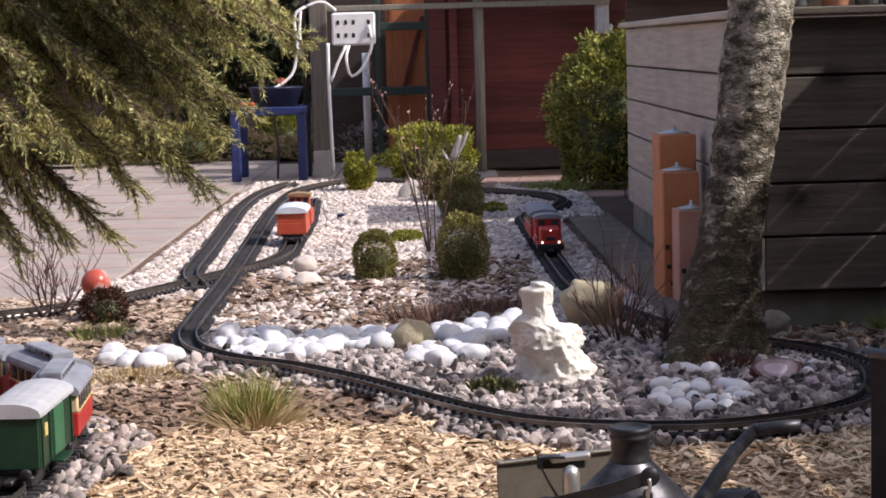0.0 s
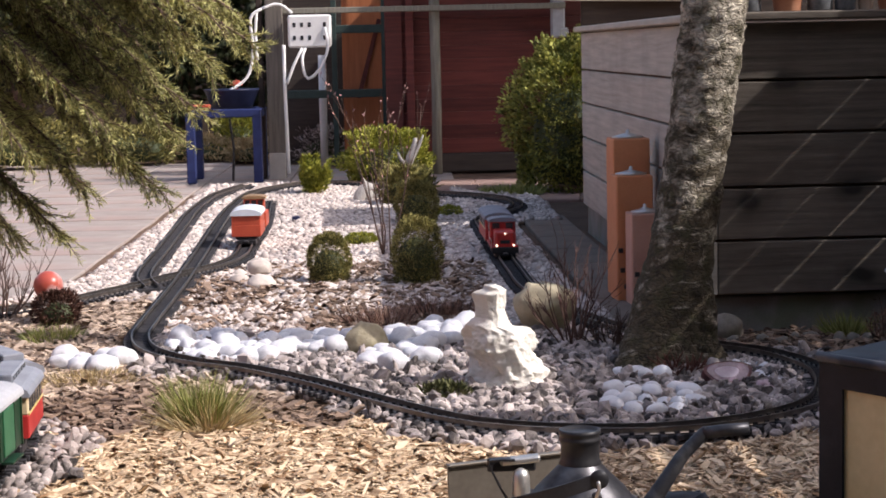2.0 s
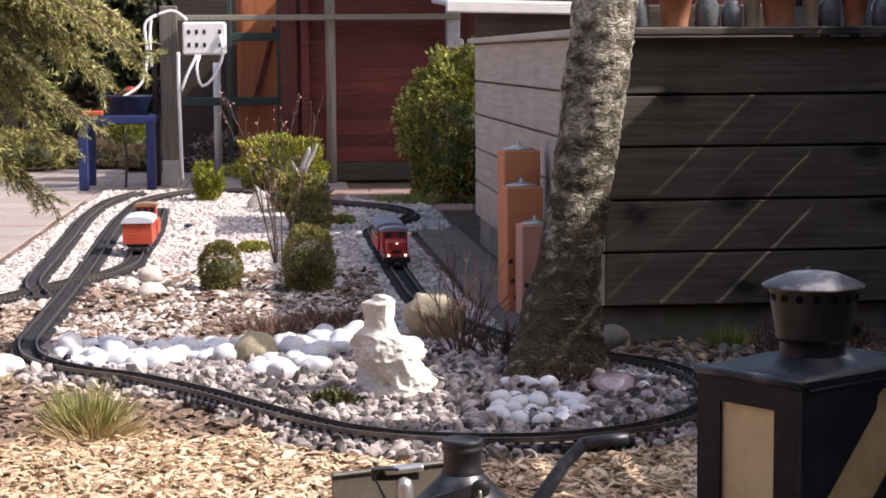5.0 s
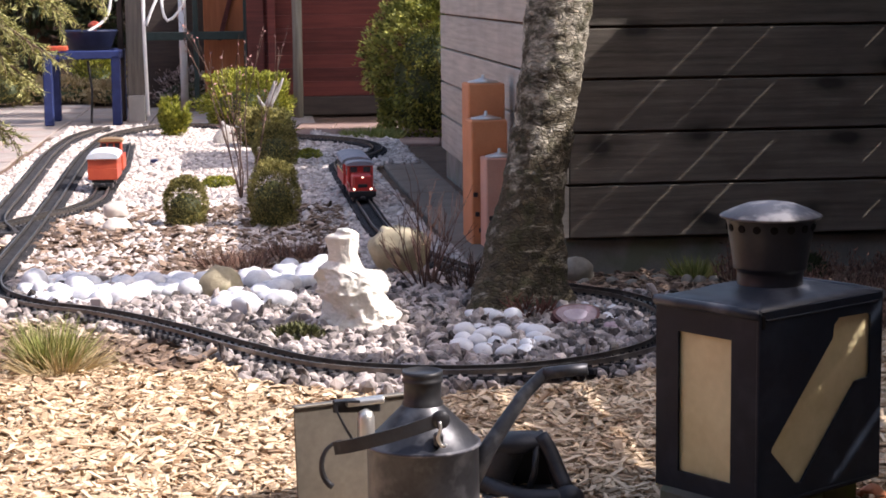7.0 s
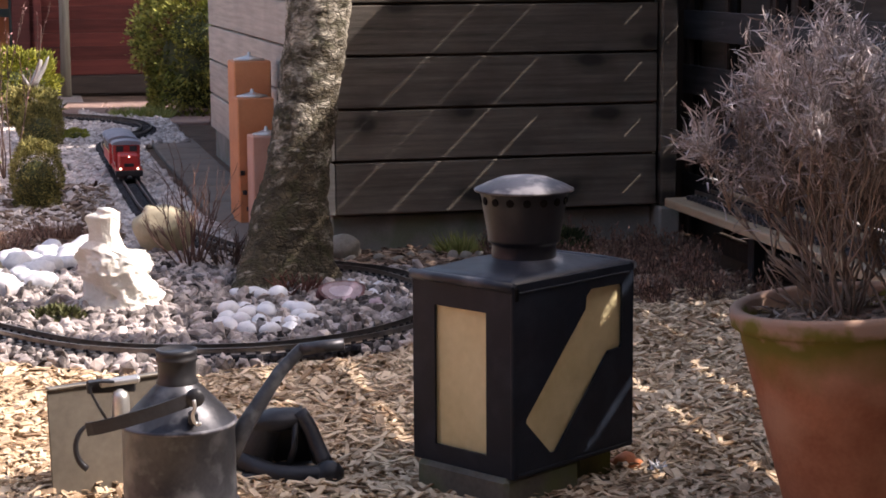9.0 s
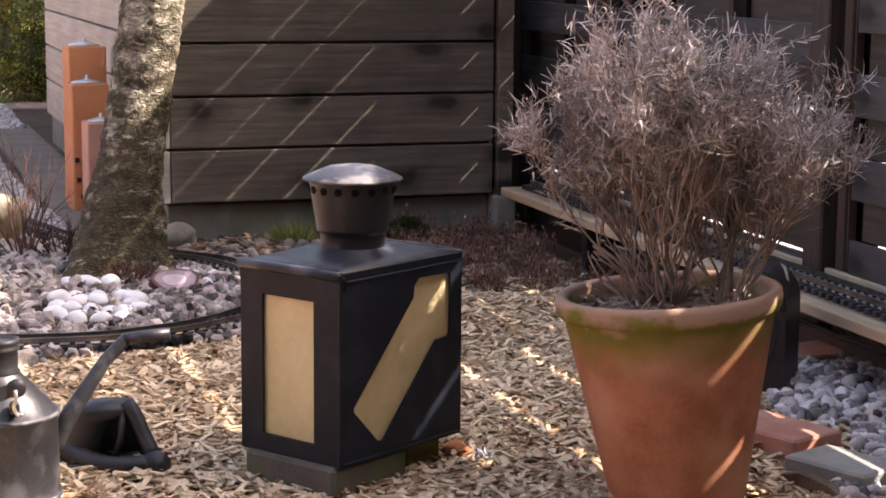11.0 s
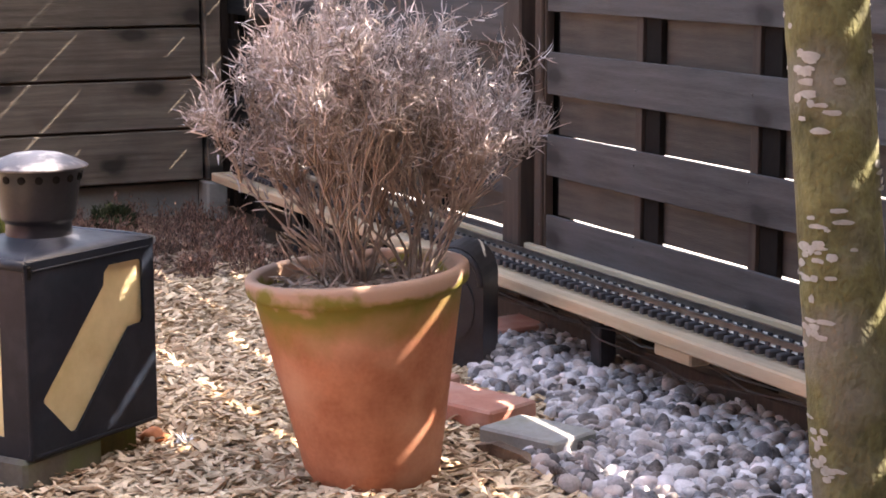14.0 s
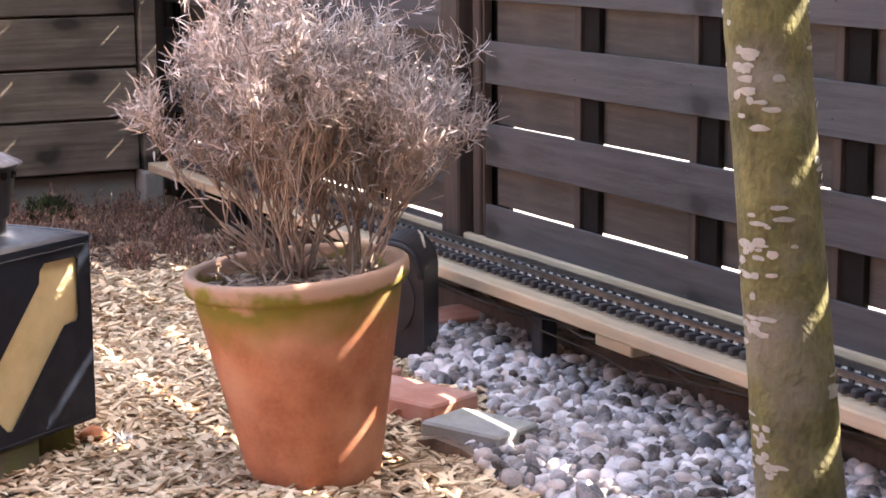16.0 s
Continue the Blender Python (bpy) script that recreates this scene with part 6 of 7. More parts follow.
blades("crown", gr, gpos, gdir, gr.uniform(0.018, 0.034, len(gpos)), gr.uniform(0.006, 0.011, len(gpos)), GOLD_LEAF, gold, leaf=True)
part("stem", tube([(0, 0, 0), (0.004, 0, 0.05), (0, 0, 0.11)], [0.012, 0.009, 0.004], 8), TWIG, gold, smooth=True)
shrub("low_cushion", "low bright green cushion plant in the gravel", (-0.145, 7.33, 0), (0.13, 0.10, 0.05), GOLD_LEAF, 1500, 35, (0.012, 0.006))
shrub("low_cushion", "low bright green cushion plant by the conifer", (0.24, 8.5, 0), (0.12, 0.10, 0.05), GOLD_LEAF, 1200, 36, (0.012, 0.006))
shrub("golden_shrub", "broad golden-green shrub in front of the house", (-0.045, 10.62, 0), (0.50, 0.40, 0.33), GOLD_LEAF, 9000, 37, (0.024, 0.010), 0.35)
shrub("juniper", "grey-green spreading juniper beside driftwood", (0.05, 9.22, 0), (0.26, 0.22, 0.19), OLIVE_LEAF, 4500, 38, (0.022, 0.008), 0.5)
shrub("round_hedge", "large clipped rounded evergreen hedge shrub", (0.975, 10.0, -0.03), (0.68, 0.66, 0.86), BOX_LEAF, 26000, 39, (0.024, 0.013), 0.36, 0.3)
shrub("succulent", "dark green succulent rosette beside the limestone", (0.100, 4.02, 0), (0.110, 0.095, 0.036), leaf_surface("succulent_leaf", (0.025, 0.028, 0.010), (0.17, 0.175, 0.07)), 520, 41, (0.017, 0.009), 0.2, 0.8)
sapling = twigs("sapling", "slender bare sapling with reddish buds in the gravel", (-0.040, 6.88, 0), 7, 0.57, 0.085, 23, "sapling", 0.0032, buds=90, fork=2, splay=0.15)
twigs("bare_shrub", "small bare reddish shrub by the boulder", (0.445, 4.66, 0), 20, 0.27, 0.85, 18, "shrub", 0.0024, material=surface("dark_twig", (0.06, 0.03, 0.024), (0.17, 0.09, 0.07), 0.85, 30, 200, 0.1), fork=2, splay=0.32)
twigs("bare_shrub", "low dark bramble of dead twigs beside the trunk", (0.535, 4.62, 0), 26, 0.12, 1.5, 28, "shrub", 0.0022, material=surface("dead_twig", (0.035, 0.02, 0.015), (0.11, 0.065, 0.05), 0.9, 30, 200, 0.1), fork=3, splay=0.5)
twigs("bare_shrub", "small bare shrub beside the stone patio", (-1.17, 5.45, 0), 12, 0.24, 1.3, 19, "shrub", 0.003)
twigs("bare_shrub", "dry dark red seedling at the tree's foot", (0.648, 4.20, 0), 30, 0.075, 1.5, 20, "shrub", 0.003, material=surface("dark_red_twig", (0.06, 0.02, 0.015), (0.18, 0.07, 0.05), 0.8, 30, 200, 0.1), fork=3)
for k, (x, y, w, h, n) in enumerate(((-0.29, 4.98, 0.07, 0.05, 500), (-0.10, 5.12, 0.05, 0.10, 420), (-0.03, 5.10, 0.05, 0.11, 420), (0.10, 5.25, 0.05, 0.11, 420), (0.18, 5.24, 0.06, 0.10, 420), (0.02, 5.30, 0.05, 0.06, 200))):
    tuft("heather_tuft", "dry brownish heather tuft in the gravel", (x, y, 0), int(n * 0.6), h * 0.8, w, 0.0022, HEATHER, 50 + k, "heather", 0.7, "heather tufts in the bed")


def heather_clump(at, width, height, seed):
    """A low clump of fine upright twigs set with tiny dry leaves."""
    r = np.random.default_rng(seed)
    t = thing("heather", "dry reddish-brown heather clump by the fence", "heather", pose(*at), group="heather by the fence")
    bm = bmesh.new()
    tips = []
    for k in range(26):
        a, q = r.uniform(0, 2 * np.pi), np.sqrt(r.uniform()) * width
        p0 = Vector((q * 0.6 * np.cos(a), q * 0.6 * np.sin(a), 0))
        h = height * r.uniform(0.55, 1.1) * (1 - 0.4 * (q / width) ** 2)
        p1 = p0 + Vector((q * 0.5 * np.cos(a) + r.normal(0, 0.008), q * 0.5 * np.sin(a) + r.normal(0, 0.008), h))
        add_tube(bm, [p0, p0.lerp(p1, 0.5) + Vector((r.normal(0, 0.004), r.normal(0, 0.004), 0)), p1], [0.0012, 0.001, 0.0006], 3, caps=False)
        tips += [p0.lerp(p1, s)[:] for s in r.uniform(0.30, 1.05, 13)]
    stems_ob = part("brushwood", bm, TWIG, t)
    stems_ob["kind"] = "stuff"
    tips = np.array(tips)
    blades("foliage", r, tips + r.normal(0, 0.003, tips.shape), r.normal(0, 0.45, tips.shape) + [0, 0, 1.0], r.uniform(0.007, 0.016, len(tips)), r.uniform(0.0026, 0.0044, len(tips)), HEATHER, t, leaf=True)


hr = random.Random(8)
spots = []
while len(spots) < 34:
    x, y = hr.uniform(1.22, 1.72), hr.uniform(3.85, 4.74)
    if all(math.hypot(x - u, y - v) > 0.065 for u, v in spots) and y > 3.85 + 0.9 * max(0, 1.42 - x):
        spots.append((x, y))
        heather_clump((x, y, 0), hr.uniform(0.04, 0.065), hr.uniform(0.055, 0.115), 100 + len(spots))
heather_clump((1.30, 4.70, 0), 0.075, 0.13, 160)
shrub("dark_cushion", "low dark evergreen cushion at the planter's foot", (1.44, 4.66, 0), (0.11, 0.09, 0.075), DARK_LEAF, 1400, 44, (0.014, 0.004), 0.4, 0.9)
tuft("grass_tuft", "arching yellow-green grass tuft in wood chips", (-0.415, 3.80, 0), 860, 0.130, 0.036, 0.0017, GRASS_BLADE, 71, "grass", 0.85)
tuft("grass_tuft", "dry straw skirt of an old grass clump", (-0.395, 3.77, 0), 700, 0.115, 0.055, 0.0018, STRAW, 72, "grass", 2.0)
tuft("grass_tuft", "small green grass tuft at the planter's foot", (1.175, 4.76, 0), 420, 0.075, 0.045, 0.0028, GRASS_BLADE, 73, "grass", 1.0)
tuft("moss_patch", "flat straw-brown moss patch by white cobbles", (-0.735, 4.36, 0), 1500, 0.04, 0.10, 0.003, STRAW, 74, "moss", 1.5)
tuft("grass_tuft", "green grass tuft beside the red ball", (-0.95, 5.02, 0), 380, 0.06, 0.07, 0.0028, GRASS_BLADE, 75, "grass", 1.0)
tuft("grass_tuft", "low grass at the shrub's foot behind the bed", (0.62, 9.75, 0), 700, 0.07, 0.16, 0.004, GRASS_BLADE, 76, "grass", 0.8)
drift = thing("driftwood", "bleached pale driftwood root in the gravel", "driftwood", pose(-0.01, 9.45, 0))
DRIFT = surface("driftwood", (0.20, 0.18, 0.165), (0.58, 0.55, 0.52), 0.9, 14, 90, 0.5, 0.01, stretch=(3, 3, 0.7))
for pts, rr in (([(-0.15, 0.0, 0.02), (-0.135, 0.0, 0.07), (-0.16, -0.01, 0.115), (-0.165, -0.01, 0.145)], [0.034, 0.028, 0.014, 0.004]),
                ([(-0.19, -0.02, 0.0), (-0.17, -0.01, 0.05), (-0.13, 0.0, 0.08), (-0.10, 0.02, 0.05)], [0.030, 0.036, 0.030, 0.020]),
                ([(-0.15, 0.02, 0.05), (-0.10, 0.01, 0.075), (-0.06, 0.0, 0.12), (-0.055, 0.0, 0.14)], [0.026, 0.024, 0.016, 0.004]),
                ([(-0.13, 0.02, 0.03), (0.0, 0.03, 0.05), (0.16, 0.02, 0.07), (0.24, 0.0, 0.11)], [0.026, 0.030, 0.018, 0.005]),
                ([(0.06, 0.04, 0.05), (0.07, 0.04, 0.18), (0.10, 0.04, 0.27), (0.115, 0.04, 0.335)], [0.032, 0.026, 0.021, 0.010]),
                ([(0.075, 0.03, 0.20), (0.125, 0.03, 0.28), (0.155, 0.03, 0.345)], [0.018, 0.013, 0.005]),
                ([(0.07, 0.04, 0.17), (0.035, 0.03, 0.215), (0.02, 0.02, 0.255)], [0.016, 0.011, 0.003]),
                ([(0.17, 0.0, 0.07), (0.20, -0.02, 0.03), (0.25, -0.03, 0.02)], [0.014, 0.011, 0.004])):
    part("limb", tube(spline(pts, 0.02), [np.interp(i, np.linspace(0, len(spline(pts, 0.02)) - 1, len(rr)), rr) for i in range(len(spline(pts, 0.02)))], 9), DRIFT, drift, smooth=True)
lamp = thing("ground_lamp", "tiny dark blue garden lamp in the gravel", "lamp", pose(-0.46, 8.36, 0))
part("housing", box((0.035, 0.03, 0.028), (0, 0, 0.022), 0.004), surface("navy", (0.01, 0.012, 0.04), (0.03, 0.035, 0.10), 0.4, 30, 200, 0), lamp)
part("foot", box((0.055, 0.04, 0.008), (0, 0, 0.005), 0.002), BLACK_PLASTIC, lamp)
BALL = surface("red_glaze", (0.36, 0.05, 0.035), (0.52, 0.12, 0.08), 0.3, 12, 100, 0.05, stain=(0.75, 0.7, 0.68), stain_scale=16, stain_amount=0.8)
ball = tagged(part("ornament_ball", lathe([(0.0375 * math.sin(a), 0.0375 - 0.0375 * math.cos(a)) for a in np.linspace(0.02, math.pi - 0.02, 18)], 28), BALL, smooth=True), "red and white glazed ornament ball resting on a dried clump", "ball")
ball.matrix_basis = pose(-1.018, 5.36, 0.074) @ Matrix.Scale(1.15, 4)
shrub("brown_clump", "dark reddish-brown dried clump in the bed", (-0.985, 5.30, 0), (0.135, 0.11, 0.105), leaf_surface("brown_clump", (0.035, 0.014, 0.010), (0.13, 0.06, 0.04)), 2400, 43, (0.012, 0.005), 0.3, 0.4)

# ================= trains =================
RED_PAINT = surface("train_red", (0.38, 0.020, 0.020), (0.54, 0.045, 0.042), 0.4, 25, 200, 0.05, spec=0.5)
ORANGE_PAINT = surface("train_orange_red", (0.40, 0.055, 0.028), (0.53, 0.095, 0.045), 0.45, 25, 200, 0.05, spec=0.5)
GREEN_TRAIN = surface("train_green", (0.004, 0.022, 0.011), (0.012, 0.055, 0.027), 0.4, 25, 200, 0.05, spec=0.5)
CREAM = surface("train_cream", (0.55, 0.44, 0.27), (0.72, 0.60, 0.40), 0.5, 25, 200, 0.05)
WOOD_BROWN = surface("train_teak", (0.20, 0.12, 0.06), (0.36, 0.23, 0.12), 0.5, 25, 200, 0.05)
ROOF_GREY = surface("train_roof_grey", (0.17, 0.185, 0.22), (0.31, 0.33, 0.38), 0.6, 25, 200, 0.1)
ROOF_PALE = surface("train_roof_pale", (0.36, 0.37, 0.40), (0.52, 0.53, 0.56), 0.55, 25, 200, 0.1)
WINDOW = surface("train_window", (0.02, 0.022, 0.025), (0.07, 0.075, 0.08), 0.12, 20, 100, 0, spec=0.6)
GOLD_LINE = surface("train_gold_line", (0.60, 0.48, 0.16), (0.75, 0.62, 0.28), 0.4, 30, 200, 0)
LAMP_GLASS = bpy.data.materials.new("headlamp_glow")
LAMP_GLASS.use_nodes = True
LAMP_GLASS.node_tree.nodes["Principled BSDF"].inputs["Emission Color"].default_value = (1.0, 0.9, 0.7, 1)
LAMP_GLASS.node_tree.nodes["Principled BSDF"].inputs["Emission Strength"].default_value = 1.6


def arched(w, z0, h, rise, n=9):
    """A section with an arched top: half width, from z0 up to h at the sides."""
    return [(-w / 2, z0), (w / 2, z0)] + [(w / 2 * math.cos(a), h + rise * math.sin(a)) for a in np.linspace(0, math.pi, n)]


def wheelset(t, y, z=0.0):
    for s in (-1, 1):
        w = part("wheel", lathe([(0.0155, -0.003), (0.0155, 0.0), (0.0135, 0.002), (0.0135, 0.004), (0.005, 0.004)], 18), BLACK_IRON, t)
        w.matrix_basis = pose(s * 0.021, y, 0.0545, 0, 90 * s, 0)
    part("axle", tube([(-0.022, y, 0.0545), (0.022, y, 0.0545)], 0.003, 6), BLACK_IRON, t)


def undercarriage(t, length, two=True):
    part("underframe", box((0.085, length - 0.01, 0.014), (0, 0, 0.076), 0.002), BLACK_PLASTIC, t)
    for y in (-length * 0.34, length * 0.34):
        part("bogie", box((0.075, 0.075, 0.022), (0, y, 0.058), 0.004), BLACK_PLASTIC, t)
        wheelset(t, y - 0.024)
        wheelset(t, y + 0.024)
    for s in (-1, 1):
        part("coupler", box((0.018, 0.035, 0.01), (0, s * (length / 2 + 0.012), 0.062), 0.003), BLACK_PLASTIC, t)


def coach(name, label, m, length, width, lower, upper, roof_mat, side_windows, clerestory=False, height=0.185, line=True, end_door=True, group=""):
    """A model railway coach along its own y axis, standing on the rails."""
    t = thing(name, label, "train car", m, group=group)
    undercarriage(t, length)
    z0, belt = 0.080, 0.125
    part("lower_body", box((width, length, belt - z0), (0, 0, (z0 + belt) / 2), 0.002), lower, t)
    part("upper_body", box((width - 0.002, length - 0.002, height - 0.022 - belt), (0, 0, (height - 0.022 + belt) / 2), 0.002), upper, t)
    part("roof", prism(arched(width + 0.008, height - 0.026, height - 0.020, 0.020), length + 0.012, None), roof_mat, t, "grey arched roof")
    if clerestory:
        part("clerestory", box((width * 0.45, length * 0.82, 0.016), (0, 0, height + 0.006), 0.003), roof_mat, t)
        for s in (-1, 1):
            for k in range(side_windows):
                part("clerestory_window", box((0.002, length * 0.5 / side_windows, 0.008), (s * (width * 0.225 + 0.0005), (k + 0.5 - side_windows / 2) * length * 0.8 / side_windows, height + 0.007)), WINDOW, t)
    for s in (-1, 1):
        for k in range(side_windows):
            y = (k + 0.5 - side_windows / 2) * (length * 0.88 / side_windows)
            wnd = part("window", box((0.003, length * 0.5 / side_windows, 0.028), (s * (width / 2), y, 0.143), 0.0005), WINDOW, t)
        if line:
            part("trim_line", box((0.002, length * 0.97, 0.003), (s * (width / 2 + 0.0008), 0, belt + 0.001)), GOLD_LINE, t)
        for e in (-1, 1) if side_windows else ():
            part("end_window", box((0.022, 0.003, 0.030), (e * width * 0.28, s * (length / 2), 0.142), 0.0005), WINDOW, t)
        if end_door:
            part("end_door", box((0.030, 0.004, 0.075), (0, s * (length / 2), 0.120), 0.001), lower, t)
    for s in (-1, 1):
        for e in (-1, 1):
            part("step", box((0.012, 0.030, 0.004), (s * (width / 2 + 0.002), e * (length / 2 - 0.03), 0.062), 0.001), BLACK_PLASTIC, t)
    return t


# the red train that runs on the oval
right_side = [p for p in loop_line if p.x > 0.2 and 5.5 < p.y < 9.2]
right_side.sort(key=lambda p: p.y)


def ride(pts, s):
    """Pose at s metres along a line of points."""
    arc = np.concatenate([[0], np.cumsum([(b - a).length for a, b in zip(pts, pts[1:])])])
    def at(v):
        return Vector([np.interp(v, arc, [p[k] for p in pts]) for k in range(3)])
    a, b = at(s - 0.06), at(s + 0.06)
    c = (a + b) / 2
    return pose(c.x, c.y, -0.014, 0, 0, math.degrees(math.atan2(b.y - a.y, b.x - a.x)) - 90)


start = next(i for i, p in enumerate(right_side) if p.y > 6.50)
rail_from = right_side[start:]
loco = thing("diesel_locomotive", "red model diesel locomotive with lit headlamps on the oval", "locomotive", ride(rail_from, 0.13))
undercarriage(loco, 0.25)
part("hood", box((0.070, 0.11, 0.060), (0, -0.070, 0.112), 0.006), RED_PAINT, loco)
part("cab", box((0.094, 0.072, 0.088), (0, 0.022, 0.126), 0.004), RED_PAINT, loco)
part("rear_hood", box((0.070, 0.060, 0.055), (0, 0.088, 0.110), 0.006), RED_PAINT, loco)
part("cab_roof", prism(arched(0.104, 0.166, 0.170, 0.012), 0.085, pose(0, 0.022, 0)), ROOF_GREY, loco)
for e in (-1, 1):
    part("windscreen", box((0.026, 0.003, 0.020), (e * 0.024, -0.0145, 0.152), 0.0005), WINDOW, loco)
    part("side_window", box((0.003, 0.036, 0.030), (e * 0.047, 0.022, 0.145), 0.0005), WINDOW, loco)
    part("headlamp", lathe([(0.0042, 0), (0.0042, 0.004), (0.001, 0.005)], 12), LAMP_GLASS, loco, "lit headlamp").matrix_basis = pose(e * 0.030, -0.128, 0.092, 90, 0, 0)
    part("handrail", tube([(e * 0.048, -0.12, 0.085), (e * 0.048, -0.12, 0.11), (e * 0.048, -0.02, 0.11)], 0.0015, 6), STEEL, loco)
part("headlamp", lathe([(0.0032, 0), (0.0032, 0.004), (0.001, 0.005)], 12), LAMP_GLASS, loco, "lit headlamp").matrix_basis = pose(0, -0.126, 0.134, 90, 0, 0)
part("running_board", box((0.098, 0.245, 0.008), (0, 0, 0.084), 0.002), RED_PAINT, loco)
part("bumper", box((0.095, 0.008, 0.022), (0, -0.124, 0.074), 0.002), BLACK_PLASTIC, loco)
part("grille", box((0.034, 0.003, 0.012), (0, -0.1255, 0.104), 0.001), BLACK_PLASTIC, loco)
coach("passenger_coach", "red model passenger coach with grey roof behind the locomotive", ride(rail_from, 0.45), 0.34, 0.104, RED_PAINT, RED_PAINT, ROOF_GREY, 6)

# orange cars on the siding
siding = sorted([p for p in side_line if p.y > 7.0], key=lambda p: p.y)
van = coach("goods_van", "orange-red model goods van with pale roof on the siding", ride(siding, 0.27), 0.24, 0.114, ORANGE_PAINT, ORANGE_PAINT, surface("pale_blue_roof", (0.55, 0.60, 0.66), (0.70, 0.74, 0.79), 0.5, 25, 200, 0.05), 0, height=0.188, line=False, end_door=False)
brake = thing("brake_van", "small orange-red model brake van behind the goods van", "train car", ride(siding, 0.62))
undercarriage(brake, 0.18)
part("body", box((0.108, 0.18, 0.06), (0, 0, 0.110), 0.003), ORANGE_PAINT, brake)
part("cupola", box((0.085, 0.08, 0.055), (0, 0.02, 0.165), 0.003), ORANGE_PAINT, brake)
part("roof", prism(arched(0.10, 0.192, 0.196, 0.010), 0.10, pose(0, 0.02, 0)), WOOD_BROWN, brake)
for e in (-1, 0, 1):
    part("window", box((0.020, 0.003, 0.022), (e * 0.027, -0.020, 0.175), 0.0005), WINDOW, brake)

# train standing on the front track
front_pts = [p for p in front_line if p.y > 3.0]
vent = thing("green_van", "dark green model goods van with grey arched roof", "train car", ride(front_pts, 0.255))
undercarriage(vent, 0.24)
part("body", box((0.106, 0.24, 0.095), (0, 0, 0.1275), 0.003), GREEN_TRAIN, vent)
for e in (-1, 1):
    end_wall = part("end_wall", box((0.100, 0.004, 0.090), (0, e * 0.1215, 0.1265), 0.001), GREEN_TRAIN, vent)
    for x_ in (-0.030, 0.030):
        part("buffer", lathe([(0.006, 0.0), (0.006, 0.016), (0.011, 0.017), (0.010, 0.020), (0.002, 0.021)], 14), BLACK_IRON, vent, smooth=True).matrix_basis = pose(x_, e * 0.122, 0.076, -90 * e, 0, 0)
part("roof", prism(arched(0.114, 0.172, 0.178, 0.020), 0.255), ROOF_PALE, vent, "pale grey arched roof")
for s in (-1, 1):
    part("sliding_door", box((0.005, 0.075, 0.085), (s * 0.054, 0.01, 0.127), 0.001), surface("door_green", (0.02, 0.10, 0.05), (0.04, 0.17, 0.085), 0.45, 25, 200, 0.05), vent, "lighter green sliding door")
    for k in range(5):
        part("rib", box((0.003, 0.005, 0.09), (s * 0.0545, -0.11 + 0.055 * k, 0.127)), GREEN_TRAIN, vent)
    part("step", box((0.02, 0.08, 0.004), (s * 0.06, 0.01, 0.075)), GREEN_TRAIN, vent)
    part("plate", box((0.002, 0.018, 0.022), (s * 0.0555, -0.085, 0.145)), GOLD_LINE, vent)
coach("cream_coach", "red and cream model coach with a clerestory roof", ride(front_pts, 0.515), 0.215, 0.104, RED_PAINT, CREAM, ROOF_GREY, 5, True)
coach("teak_coach", "brown and cream model coach with a clerestory roof", ride(front_pts, 0.765), 0.205, 0.104, surface("dark_red_paint", (0.20, 0.02, 0.02), (0.32, 0.04, 0.035), 0.4, 25, 200, 0.05), WOOD_BROWN, ROOF_GREY, 4, True)
coach("cream_coach", "long red and cream model coach with a clerestory roof", ride(front_pts, 1.08), 0.31, 0.104, RED_PAINT, CREAM, ROOF_GREY, 7, True)

# ================= back of the garden =================
post = thing("distribution_post", "grey timber post carrying an outdoor socket box", "post", pose(-0.730, 11.42, 0))
part("timber", box((0.106, 0.09, 1.10), (0, 0, 0.55), 0.005), POST_GREY, post)
part("timber_side", box((0.035, 0.06, 1.10), (-0.09, 0.02, 0.55), 0.004), FENCE_POST, post)
part("foot_plate", box((0.10, 0.012, 0.16), (0, -0.057, 0.08), 0.002), STEEL, post)
socket = thing("socket_box", "white outdoor distribution box with rows of sockets", "socket box", pose(-0.508, 11.335, 0.80) @ Matrix.Scale(0.925, 4))
part("case", box((0.285, 0.09, 0.215), (0, 0, 0.108), 0.012), WHITE_PLASTIC, socket)
for i in range(5):
    for j in range(2):
        if i == 3:
            continue
        part("socket", box((0.020, 0.006, 0.030), (-0.10 + 0.05 * i, -0.046, 0.065 + 0.085 * j), 0.003), BLACK_PLASTIC, socket)
